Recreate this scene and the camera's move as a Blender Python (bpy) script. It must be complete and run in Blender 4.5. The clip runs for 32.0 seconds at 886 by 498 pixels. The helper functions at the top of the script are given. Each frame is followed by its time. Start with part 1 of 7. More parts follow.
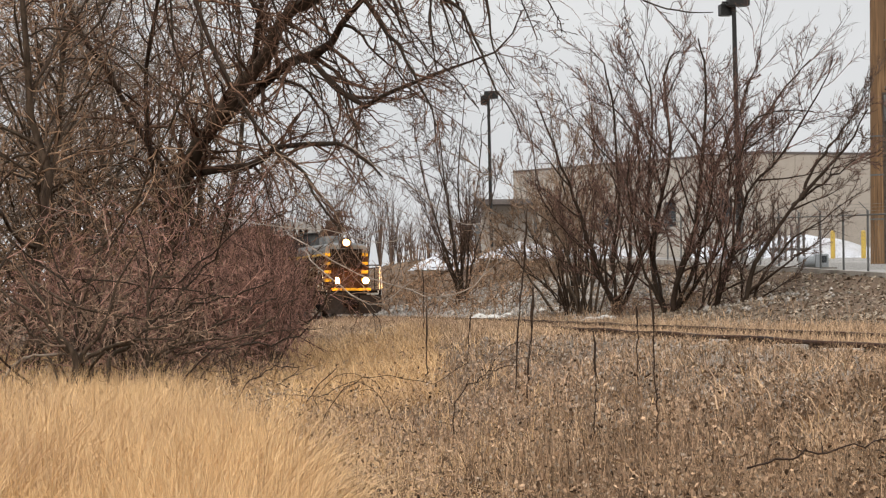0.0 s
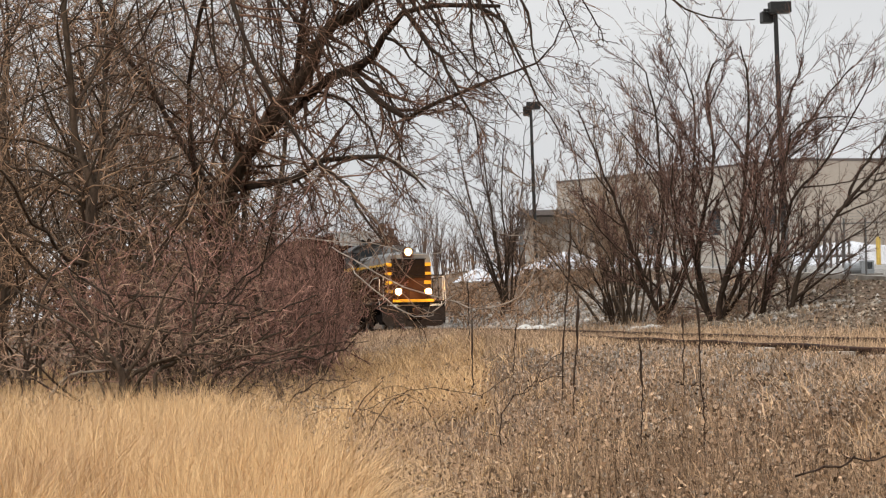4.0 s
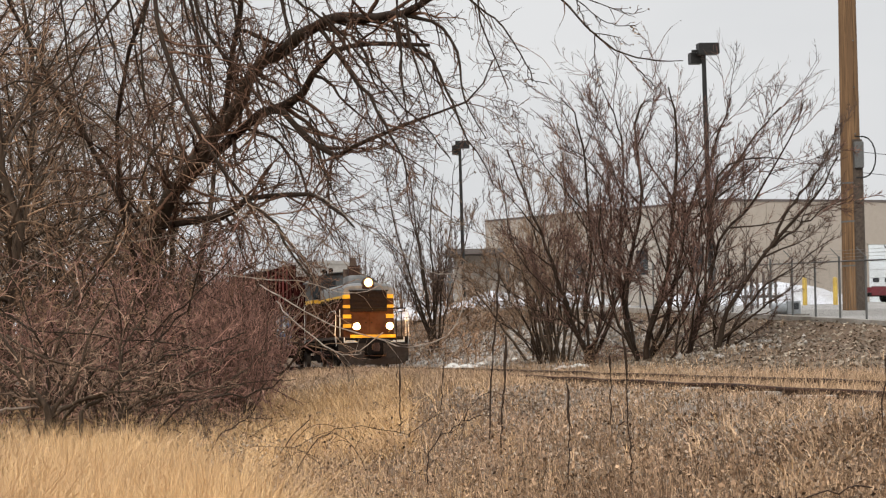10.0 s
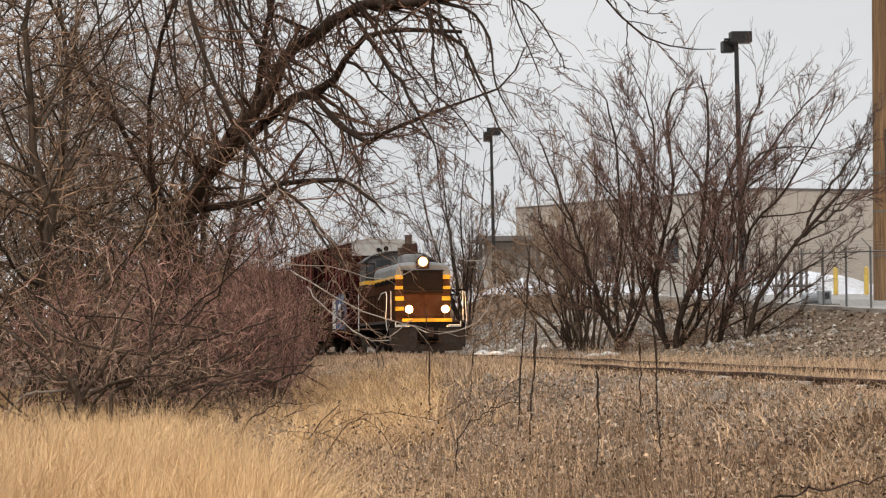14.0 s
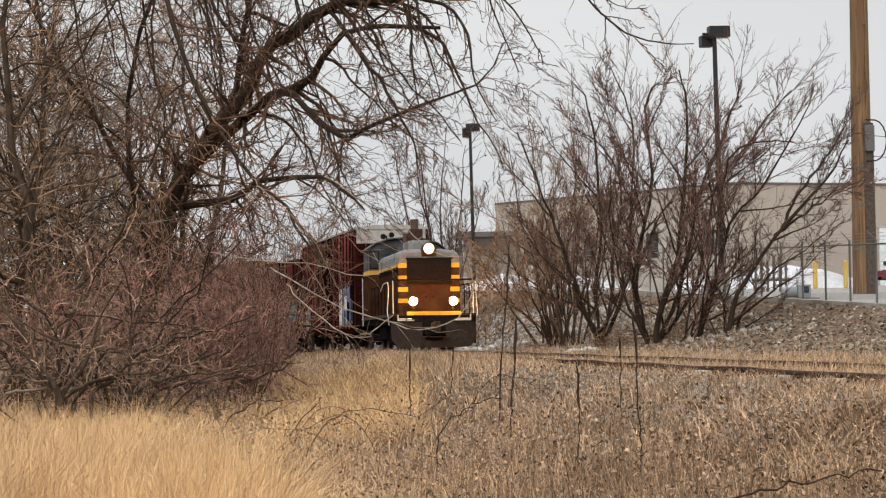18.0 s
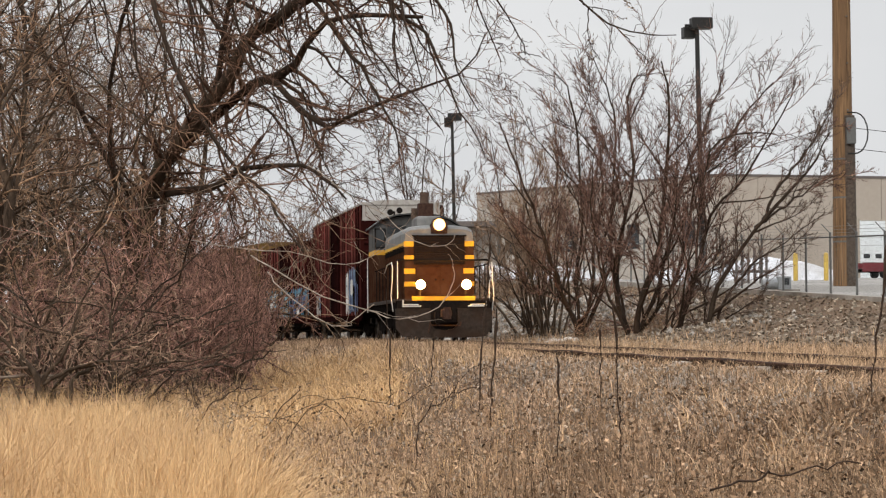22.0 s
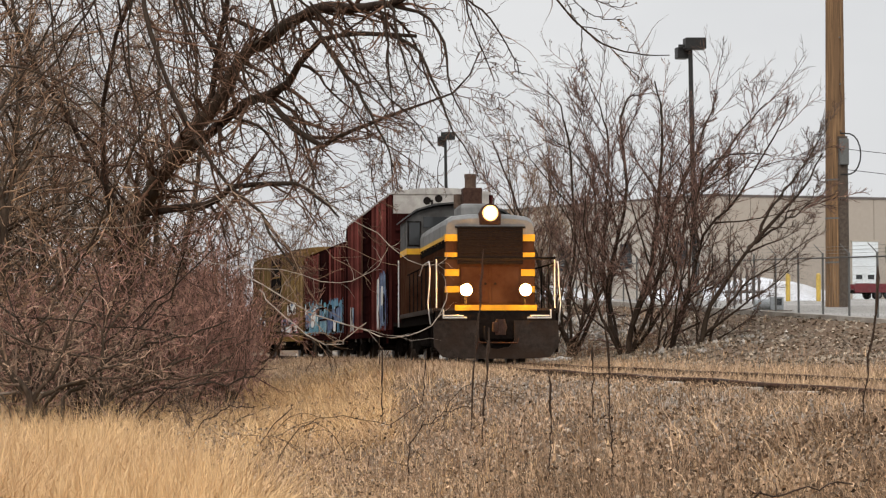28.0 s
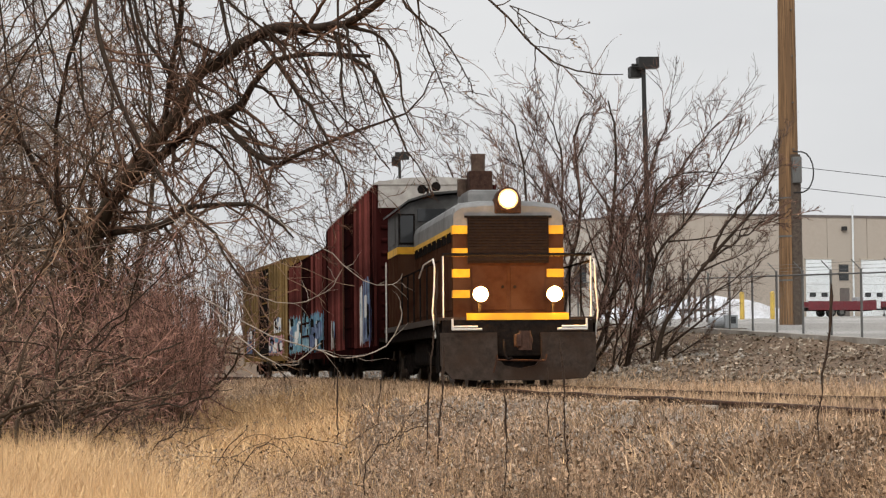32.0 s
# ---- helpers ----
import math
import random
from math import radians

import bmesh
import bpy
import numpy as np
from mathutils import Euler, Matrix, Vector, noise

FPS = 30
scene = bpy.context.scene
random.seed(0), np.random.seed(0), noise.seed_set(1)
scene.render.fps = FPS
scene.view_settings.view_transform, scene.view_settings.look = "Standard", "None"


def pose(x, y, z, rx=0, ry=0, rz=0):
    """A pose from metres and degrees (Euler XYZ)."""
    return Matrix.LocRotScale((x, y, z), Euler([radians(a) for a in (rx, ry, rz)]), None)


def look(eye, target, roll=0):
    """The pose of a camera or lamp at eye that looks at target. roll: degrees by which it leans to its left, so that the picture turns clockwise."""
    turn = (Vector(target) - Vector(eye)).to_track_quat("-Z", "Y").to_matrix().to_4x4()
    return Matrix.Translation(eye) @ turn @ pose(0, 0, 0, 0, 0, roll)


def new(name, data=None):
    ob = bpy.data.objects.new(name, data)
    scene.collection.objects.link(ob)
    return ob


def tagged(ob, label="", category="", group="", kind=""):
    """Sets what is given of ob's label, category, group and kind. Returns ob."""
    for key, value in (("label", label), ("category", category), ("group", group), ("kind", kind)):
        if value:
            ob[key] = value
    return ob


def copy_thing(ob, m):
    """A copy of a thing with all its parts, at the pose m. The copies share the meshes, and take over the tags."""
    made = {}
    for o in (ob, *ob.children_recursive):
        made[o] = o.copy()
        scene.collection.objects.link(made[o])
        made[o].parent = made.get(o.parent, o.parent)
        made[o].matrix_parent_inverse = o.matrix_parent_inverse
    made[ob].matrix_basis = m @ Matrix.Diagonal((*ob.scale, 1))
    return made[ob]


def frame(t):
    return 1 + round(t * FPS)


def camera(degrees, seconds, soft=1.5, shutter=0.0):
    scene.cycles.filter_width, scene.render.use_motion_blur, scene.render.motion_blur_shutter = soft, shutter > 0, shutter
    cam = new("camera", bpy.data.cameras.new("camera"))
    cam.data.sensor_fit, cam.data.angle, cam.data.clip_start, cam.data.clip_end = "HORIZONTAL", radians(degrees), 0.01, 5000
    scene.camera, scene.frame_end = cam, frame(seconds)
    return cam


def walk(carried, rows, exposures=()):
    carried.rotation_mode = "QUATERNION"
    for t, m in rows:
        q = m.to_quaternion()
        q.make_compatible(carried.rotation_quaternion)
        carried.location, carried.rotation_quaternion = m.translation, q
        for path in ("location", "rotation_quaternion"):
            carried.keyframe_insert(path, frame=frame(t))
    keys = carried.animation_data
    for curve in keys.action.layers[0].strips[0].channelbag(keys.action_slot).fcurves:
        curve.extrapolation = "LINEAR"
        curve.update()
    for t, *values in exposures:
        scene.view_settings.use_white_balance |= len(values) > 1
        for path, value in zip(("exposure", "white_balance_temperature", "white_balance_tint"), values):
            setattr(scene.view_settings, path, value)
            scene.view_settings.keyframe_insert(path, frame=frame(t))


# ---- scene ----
# ---- camera: a hand-held phone at full zoom, standing in one spot ----
EYE = (0.0, 0.0, 0.36)
SWAY = [
    (0, 91.406, 0.437, 0.189), (0.5, 91.509, 0.493, 0.311), (1, 91.598, 0.612, 0.530), (1.5, 91.605, 0.758, 0.825),
    (2, 91.593, 0.890, 1.151), (2.5, 91.589, 0.987, 1.411), (4.5, 91.717, 1.293, 1.141), (5, 91.700, 1.334, 0.968),
    (5.5, 91.686, 1.301, 0.891), (6, 91.716, 1.257, 0.859), (6.5, 91.760, 1.137, 0.848), (7, 91.811, 1.056, 0.826),
    (7.5, 91.864, 0.957, 0.745), (8, 91.950, 0.918, 0.612), (8.5, 92.037, 0.895, 0.353), (9, 92.200, 0.899, 0.035),
    (9.5, 92.389, 0.909, -0.252), (10, 92.573, 0.908, -0.447), (10.5, 92.688, 0.916, -0.476), (11, 92.758, 0.885, -0.353),
    (11.5, 92.704, 0.789, -0.236), (12, 92.628, 0.669, -0.073), (12.5, 92.507, 0.557, 0.058), (13, 92.377, 0.432, 0.157),
    (13.5, 92.305, 0.385, 0.226), (14, 92.267, 0.432, 0.253), (14.5, 92.226, 0.406, 0.242), (16.5, 92.277, 0.538, 0.007),
    (17, 92.252, 0.618, -0.077), (17.5, 92.210, 0.703, -0.142), (18, 92.171, 0.802, -0.212), (18.5, 92.106, 0.815, -0.286),
    (19, 92.034, 0.775, -0.387), (19.5, 91.937, 0.660, -0.498), (20, 91.836, 0.607, -0.605), (20.5, 91.763, 0.509, -0.645),
    (21, 91.783, 0.487, -0.649), (21.5, 91.836, 0.440, -0.651), (22, 91.917, 0.402, -0.672), (22.5, 91.974, 0.380, -0.743),
    (23, 92.011, 0.419, -0.828), (23.5, 92.050, 0.500, -0.873), (24, 92.101, 0.539, -0.864), (24.5, 92.177, 0.545, -0.837),
    (25, 92.284, 0.487, -0.814), (25.5, 92.349, 0.312, -0.804), (27.5, 92.368, 0.129, -0.791), (28, 92.361, 0.127, -0.855),
    (28.5, 92.351, 0.179, -0.933), (29, 92.354, 0.213, -1.017), (29.5, 92.380, 0.316, -1.126), (30, 92.436, 0.368, -1.275),
    (30.5, 92.541, 0.417, -1.421), (31, 92.645, 0.402, -1.550), (31.5, 92.751, 0.480, -1.680), (32, 92.823, 0.471, -1.911),
]
cam = camera(20.66, 32.0, soft=1.25)
walk(cam, [(t, pose(*EYE, rx, ry, rz)) for t, rx, ry, rz in SWAY])

# ---- overcast winter daylight ----
SUN_EL, SUN_AZ = radians(34), radians(200)
world = bpy.data.worlds.new("overcast_sky")
scene.world = world
world.use_nodes = True
wt = world.node_tree
for nd in list(wt.nodes):
    wt.nodes.remove(nd)
w_out = wt.nodes.new("ShaderNodeOutputWorld")
w_bg = wt.nodes.new("ShaderNodeBackground")
w_sky = wt.nodes.new("ShaderNodeTexSky")
w_sky.sky_type = "NISHITA"
w_sky.sun_disc = False
w_sky.sun_elevation, w_sky.sun_rotation = SUN_EL, SUN_AZ
w_sky.dust_density, w_sky.air_density = 4.0, 1.5
w_hsv = wt.nodes.new("ShaderNodeHueSaturation")
w_hsv.inputs["Saturation"].default_value = 0.15
w_co = wt.nodes.new("ShaderNodeTexCoord")
w_map = wt.nodes.new("ShaderNodeMapping")
w_map.inputs["Scale"].default_value = (1.0, 1.0, 3.5)
w_cloud = wt.nodes.new("ShaderNodeTexNoise")
w_cloud.inputs["Scale"].default_value = 3.2
w_cloud.inputs["Detail"].default_value = 5.0
w_ramp = wt.nodes.new("ShaderNodeValToRGB")
w_ramp.color_ramp.elements[0].position, w_ramp.color_ramp.elements[0].color = 0.3, (6.95, 7.08, 7.28, 1)
w_ramp.color_ramp.elements[1].position, w_ramp.color_ramp.elements[1].color = 0.7, (8.05, 8.12, 8.22, 1)
w_mix = wt.nodes.new("ShaderNodeMix")
w_mix.data_type = "RGBA"
w_mix.inputs["Factor"].default_value = 0.9
wt.links.new(w_sky.outputs["Color"], w_hsv.inputs["Color"])
wt.links.new(w_co.outputs["Generated"], w_map.inputs["Vector"])
wt.links.new(w_map.outputs["Vector"], w_cloud.inputs["Vector"])
wt.links.new(w_cloud.outputs["Fac"], w_ramp.inputs["Fac"])
wt.links.new(w_hsv.outputs["Color"], w_mix.inputs["A"])
wt.links.new(w_ramp.outputs["Color"], w_mix.inputs["B"])
# an overcast sky is brightest overhead
w_sep = wt.nodes.new("ShaderNodeSeparateXYZ")
w_up = wt.nodes.new("ShaderNodeMapRange")
w_up.inputs["From Min"].default_value, w_up.inputs["From Max"].default_value = 0.15, 1.0
w_up.inputs["To Min"].default_value, w_up.inputs["To Max"].default_value = 1.0, 2.75
w_mul = wt.nodes.new("ShaderNodeVectorMath")
w_mul.operation = "SCALE"
wt.links.new(w_co.outputs["Generated"], w_sep.inputs["Vector"])
wt.links.new(w_sep.outputs["Z"], w_up.inputs["Value"])
wt.links.new(w_mix.outputs["Result"], w_mul.inputs[0])
wt.links.new(w_up.outputs["Result"], w_mul.inputs["Scale"])
wt.links.new(w_mul.outputs["Vector"], w_bg.inputs["Color"])
w_bg.inputs["Strength"].default_value = 0.1
wt.links.new(w_bg.outputs["Background"], w_out.inputs["Surface"])

sun_data = bpy.data.lights.new("sun", "SUN")
sun_data.energy, sun_data.angle, sun_data.color = 1.4, radians(25), (1.0, 0.93, 0.83)
sun = new("sun", sun_data)
sun_way = Vector((math.sin(SUN_AZ) * math.cos(SUN_EL), math.cos(SUN_AZ) * math.cos(SUN_EL), math.sin(SUN_EL)))
sun.matrix_world = look(sun_way * 60, (0, 0, 0))
scene.view_settings.exposure = 0.02

# ---- materials ----
def mat(name, a, b, c=None, scale=6.0, big=0.6, rough=0.85, metal=0.0, bump=0.3, bump_scale=None, stretch=(1, 1, 1), vary=0.0, island=False,
        spec=0.12):
    """Two tones a and b mixed by fine grain, a third c in large stains, with relief; vary: brightness differs from piece to piece."""
    m = bpy.data.materials.new(name)
    m.use_nodes = True
    nt = m.node_tree
    bs = nt.nodes["Principled BSDF"]
    co = nt.nodes.new("ShaderNodeTexCoord")
    mp = nt.nodes.new("ShaderNodeMapping")
    mp.inputs["Scale"].default_value = stretch
    nt.links.new(co.outputs["Object"], mp.inputs["Vector"])
    n1 = nt.nodes.new("ShaderNodeTexNoise")
    n1.inputs["Scale"].default_value, n1.inputs["Detail"].default_value, n1.inputs["Roughness"].default_value = scale, 6.0, 0.65
    n2 = nt.nodes.new("ShaderNodeTexNoise")
    n2.inputs["Scale"].default_value, n2.inputs["Detail"].default_value = big, 4.0
    for n in (n1, n2):
        nt.links.new(mp.outputs["Vector"], n.inputs["Vector"])
    r1 = nt.nodes.new("ShaderNodeValToRGB")
    r1.color_ramp.elements[0].position, r1.color_ramp.elements[1].position = 0.32, 0.68
    r1.color_ramp.elements[0].color, r1.color_ramp.elements[1].color = (*a, 1), (*b, 1)
    nt.links.new(n1.outputs["Fac"], r1.inputs["Fac"])
    col = r1.outputs["Color"]
    if c is not None:
        r2 = nt.nodes.new("ShaderNodeValToRGB")
        r2.color_ramp.elements[0].position, r2.color_ramp.elements[1].position = 0.45, 0.65
        nt.links.new(n2.outputs["Fac"], r2.inputs["Fac"])
        mx = nt.nodes.new("ShaderNodeMix")
        mx.data_type = "RGBA"
        nt.links.new(r2.outputs["Color"], mx.inputs["Factor"])
        nt.links.new(col, mx.inputs["A"])
        mx.inputs["B"].default_value = (*c, 1)
        col = mx.outputs["Result"]
    if vary:
        hv = nt.nodes.new("ShaderNodeHueSaturation")
        mr = nt.nodes.new("ShaderNodeMapRange")
        mr.inputs["To Min"].default_value, mr.inputs["To Max"].default_value = 1 - vary, 1 + vary
        src = nt.nodes.new("ShaderNodeNewGeometry").outputs["Random Per Island"] if island else nt.nodes.new("ShaderNodeObjectInfo").outputs["Random"]
        nt.links.new(src, mr.inputs["Value"])
        nt.links.new(mr.outputs["Result"], hv.inputs["Value"])
        nt.links.new(col, hv.inputs["Color"])
        col = hv.outputs["Color"]
    nt.links.new(col, bs.inputs["Base Color"])
    bs.inputs["Roughness"].default_value, bs.inputs["Metallic"].default_value = rough, metal
    bs.inputs["Specular IOR Level"].default_value = spec
    if bump:
        bp = nt.nodes.new("ShaderNodeBump")
        bp.inputs["Strength"].default_value, bp.inputs["Distance"].default_value = bump, 0.02
        nb = nt.nodes.new("ShaderNodeTexNoise")
        nb.inputs["Scale"].default_value, nb.inputs["Detail"].default_value = bump_scale or scale * 2.5, 5.0
        nt.links.new(mp.outputs["Vector"], nb.inputs["Vector"])
        nt.links.new(nb.outputs["Fac"], bp.inputs["Height"])
        nt.links.new(bp.outputs["Normal"], bs.inputs["Normal"])
    return m


def glow(name, color, strength):
    m = bpy.data.materials.new(name)
    m.use_nodes = True
    bs = m.node_tree.nodes["Principled BSDF"]
    bs.inputs["Base Color"].default_value = (*color, 1)
    bs.inputs["Emission Color"].default_value = (*color, 1)
    bs.inputs["Emission Strength"].default_value = strength
    return m


def glass(name, tint):
    m = bpy.data.materials.new(name)
    m.use_nodes = True
    bs = m.node_tree.nodes["Principled BSDF"]
    bs.inputs["Base Color"].default_value = (*tint, 1)
    bs.inputs["Roughness"].default_value = 0.06
    bs.inputs["Specular IOR Level"].default_value = 0.4
    return m


M_SOIL = mat("soil_and_litter", (0.034, 0.023, 0.016), (0.19, 0.127, 0.082), (0.13, 0.087, 0.057), scale=9, big=0.35, bump=0.8)
M_STRAW = mat("blond_straw", (0.48, 0.30, 0.150), (0.72, 0.49, 0.258), (0.47, 0.305, 0.168), scale=3, big=0.6, bump=0, vary=0.26, island=True, rough=0.7)
M_DRY = mat("dry_grass", (0.33, 0.215, 0.128), (0.57, 0.40, 0.25), (0.31, 0.21, 0.145), scale=2, big=0.25, bump=0, vary=0.6, island=True)
M_WEED = mat("withered_weed", (0.055, 0.032, 0.021), (0.450, 0.300, 0.186), (0.285, 0.188, 0.122), scale=2, big=0.3, bump=0, vary=0.8, island=True)
M_LITTER = mat("dead_leaves", (0.15, 0.105, 0.075), (0.47, 0.37, 0.275), (0.30, 0.245, 0.185), scale=3, big=0.4, bump=0, vary=0.55, island=True)
M_BANK = mat("bank_rubble_and_leaves", (0.15, 0.12, 0.09), (0.41, 0.35, 0.275), (0.12, 0.086, 0.06), scale=3, big=0.3, bump=0, vary=0.55, island=True)
M_STALK = mat("dark_stalk", (0.026, 0.016, 0.012), (0.062, 0.040, 0.027), scale=30, bump=0.4)
M_BARK = mat("grey_brown_bark", (0.018, 0.012, 0.008), (0.105, 0.071, 0.048), (0.058, 0.043, 0.029), scale=9, big=1.2, stretch=(1, 1, 0.35), bump=0.9)
# bark darkened to read as backlit wood; the backlighting sits in the colour
M_BARK_DARK = mat("backlit_dark_bark", (0.015, 0.009, 0.006), (0.058, 0.038, 0.027), (0.040, 0.029, 0.020), scale=12, big=1.2, stretch=(1, 1, 0.35), bump=0.9)
M_TWIG_DARK = mat("dark_brown_twig", (0.026, 0.014, 0.009), (0.200, 0.112, 0.072), scale=5, bump=0, vary=0.7, island=True)
M_TWIG_GREY = mat("grey_willow_twig", (0.035, 0.020, 0.016), (0.215, 0.126, 0.095), scale=4, bump=0, vary=0.75, island=True)
M_TWIG_BROWN = mat("brown_thorn_twig", (0.026, 0.016, 0.012), (0.42, 0.28, 0.195), scale=4, bump=0, vary=0.85, island=True)
M_TWIG = mat("grey_brown_twig", (0.045, 0.029, 0.022), (0.135, 0.090, 0.068), scale=5, bump=0, vary=0.65, island=True)
M_TWIG_WOOD = mat("woodland_twig", (0.030, 0.018, 0.012), (0.42, 0.265, 0.165), scale=4, bump=0, vary=0.8, island=True)
M_TWIG_PALE = mat("pale_grey_twig", (0.13, 0.10, 0.078), (0.26, 0.205, 0.16), scale=5, bump=0, vary=0.5, island=True)
M_CANE = mat("bleached_cane", (0.20, 0.16, 0.13), (0.44, 0.37, 0.305), scale=5, bump=0)
M_TWIG_RED = mat("red_brown_twig", (0.034, 0.016, 0.013), (0.42, 0.235, 0.180), scale=4, bump=0, vary=0.85, island=True)
M_TWIG_TAN = mat("tan_willow_twig", (0.13, 0.085, 0.057), (0.30, 0.205, 0.14), scale=5, bump=0, vary=0.7, island=True)
M_RAIL = mat("rusty_rail", (0.035, 0.016, 0.010), (0.085, 0.038, 0.02), (0.03, 0.018, 0.014), scale=14, big=2, bump=0.5, rough=0.75)
M_TIE = mat("weathered_sleeper_wood", (0.06, 0.045, 0.035), (0.16, 0.125, 0.10), scale=6, stretch=(1, 8, 8), vary=0.3, bump=0.8)
M_STONE = mat("crushed_grey_stone", (0.15, 0.125, 0.104), (0.34, 0.293, 0.248), scale=12, vary=0.4, island=True, bump=0.4)
M_RUBBLE = mat("pale_grey_rubble", (0.13, 0.115, 0.10), (0.37, 0.335, 0.295), scale=9, vary=0.5, island=True, bump=0.4)
M_BOARD = mat("bleached_board", (0.36, 0.31, 0.26), (0.55, 0.49, 0.42), scale=6, stretch=(0.4, 6, 6), bump=0.5)
M_ROCK = mat("pale_limestone", (0.38, 0.36, 0.33), (0.66, 0.64, 0.6), scale=7, bump=0.7)
M_ASPHALT = mat("frosted_asphalt", (0.19, 0.178, 0.165), (0.27, 0.255, 0.235), (0.33, 0.315, 0.295), scale=18, big=0.12, bump=0.3)
M_KERB = mat("old_concrete_kerb", (0.26, 0.235, 0.205), (0.38, 0.35, 0.31), (0.2, 0.175, 0.15), scale=8, big=0.7)
M_SNOW = mat("old_snow", (0.50, 0.51, 0.54), (0.62, 0.63, 0.66), (0.42, 0.41, 0.41), scale=3, big=0.6, rough=0.6, bump=0.6)
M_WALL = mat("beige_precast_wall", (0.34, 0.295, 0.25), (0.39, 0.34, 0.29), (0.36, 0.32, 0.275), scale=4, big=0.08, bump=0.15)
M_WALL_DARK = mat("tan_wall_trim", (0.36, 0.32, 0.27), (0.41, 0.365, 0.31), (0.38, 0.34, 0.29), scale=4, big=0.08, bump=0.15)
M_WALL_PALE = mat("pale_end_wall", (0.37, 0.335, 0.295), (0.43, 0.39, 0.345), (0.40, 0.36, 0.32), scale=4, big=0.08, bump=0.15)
M_COPING = mat("dark_roof_coping", (0.10, 0.085, 0.08), (0.15, 0.13, 0.12), scale=8, rough=0.5)
M_DOORWHITE = mat("white_sectional_door", (0.62, 0.66, 0.68), (0.72, 0.76, 0.78), (0.6, 0.62, 0.63), scale=5, big=0.5, rough=0.5, bump=0.05)
M_GLASS = glass("dark_window_glass", (0.03, 0.032, 0.034))
M_GLASS_DUSTY = mat("dusty_dark_glass", (0.035, 0.035, 0.034), (0.06, 0.058, 0.055), scale=3, rough=0.55, bump=0)
M_GALV = mat("galvanised_steel", (0.09, 0.09, 0.087), (0.15, 0.15, 0.146), scale=20, metal=0.3, rough=0.5, bump=0.05)
M_LAMP = mat("dark_bronze_paint", (0.018, 0.018, 0.018), (0.035, 0.034, 0.033), scale=12, rough=0.45, bump=0.05)
M_POLE = mat("treated_pole_wood", (0.05, 0.029, 0.017), (0.29, 0.175, 0.092), (0.15, 0.09, 0.05), scale=3.5, big=1.1, stretch=(5, 5, 0.16), bump=0.7)
M_RISER = mat("dark_conduit", (0.05, 0.038, 0.03), (0.10, 0.078, 0.062), scale=9, rough=0.6)
M_YELLOW = mat("safety_yellow_paint", (0.50, 0.34, 0.07), (0.60, 0.43, 0.11), (0.44, 0.31, 0.10), scale=9, big=2, rough=0.5, bump=0.1)
M_UNIT = mat("pale_grey_enamel", (0.25, 0.265, 0.275), (0.33, 0.345, 0.355), scale=10, rough=0.5, bump=0.05)
M_CARRED = mat("dusty_red_paint", (0.10, 0.010, 0.016), (0.15, 0.018, 0.024), scale=5, rough=0.3, spec=0.5, bump=0)
M_TYRE = mat("black_rubber", (0.014, 0.014, 0.014), (0.03, 0.03, 0.03), scale=20, rough=0.9)
M_LOCO = mat("dark_brown_loco_paint", (0.034, 0.014, 0.008), (0.054, 0.025, 0.014), (0.062, 0.032, 0.020), scale=4, big=1.5, rough=0.7, bump=0.1, spec=0.0)
M_LOCOGREY = mat("weathered_grey_paint", (0.15, 0.15, 0.148), (0.21, 0.21, 0.205), (0.11, 0.108, 0.105), scale=5, big=1.2, rough=0.55, bump=0.1)
M_LOCOYEL = mat("faded_yellow_stripe", (0.62, 0.33, 0.02), (0.74, 0.42, 0.035), (0.48, 0.26, 0.03), scale=8, big=2, rough=0.5, bump=0.05)
M_CABGREY = mat("sooty_grey_cab_paint", (0.055, 0.055, 0.056), (0.10, 0.10, 0.098), (0.04, 0.038, 0.036), scale=5, big=1.2, rough=0.6, bump=0.1)
M_GRILLE = mat("sooty_grille", (0.010, 0.007, 0.006), (0.019, 0.013, 0.010), scale=14, rough=0.7, spec=0.04)
M_PILOT = mat("grimy_pilot_steel", (0.024, 0.018, 0.014), (0.050, 0.037, 0.030), (0.036, 0.023, 0.016), scale=7, big=1.5, rough=0.6, spec=0.04)
M_WHITE = mat("white_handrail_paint", (0.50, 0.48, 0.45), (0.66, 0.64, 0.60), scale=20, rough=0.5, bump=0)
M_BLACK = mat("greasy_black_iron", (0.007, 0.006, 0.006), (0.018, 0.015, 0.013), scale=10, rough=0.65, spec=0.0)
M_WHEEL = mat("worn_wheel_steel", (0.05, 0.04, 0.034), (0.10, 0.082, 0.07), scale=9, metal=0.5, rough=0.5)
M_RUSTGREY = mat("greyed_rust", (0.07, 0.048, 0.036), (0.14, 0.098, 0.075), (0.06, 0.032, 0.022), scale=10, bump=0.5)
M_STACK = mat("burnt_rust", (0.030, 0.016, 0.012), (0.07, 0.037, 0.026), scale=10, bump=0.5)
# near-black panel reds carry the shade between the ribs in their colour
M_BOXRED = mat("shaded_oxide_red_paint", (0.006, 0.002, 0.002), (0.032, 0.008, 0.007), (0.010, 0.004, 0.004), scale=3.5, big=0.8, stretch=(1, 1, 0.12), rough=0.7, spec=0.0)
M_BOXRED2 = mat("shaded_brown_paint", (0.008, 0.003, 0.003), (0.042, 0.011, 0.009), (0.012, 0.005, 0.005), scale=3.5, big=0.8, stretch=(1, 1, 0.12), rough=0.7, spec=0.0)
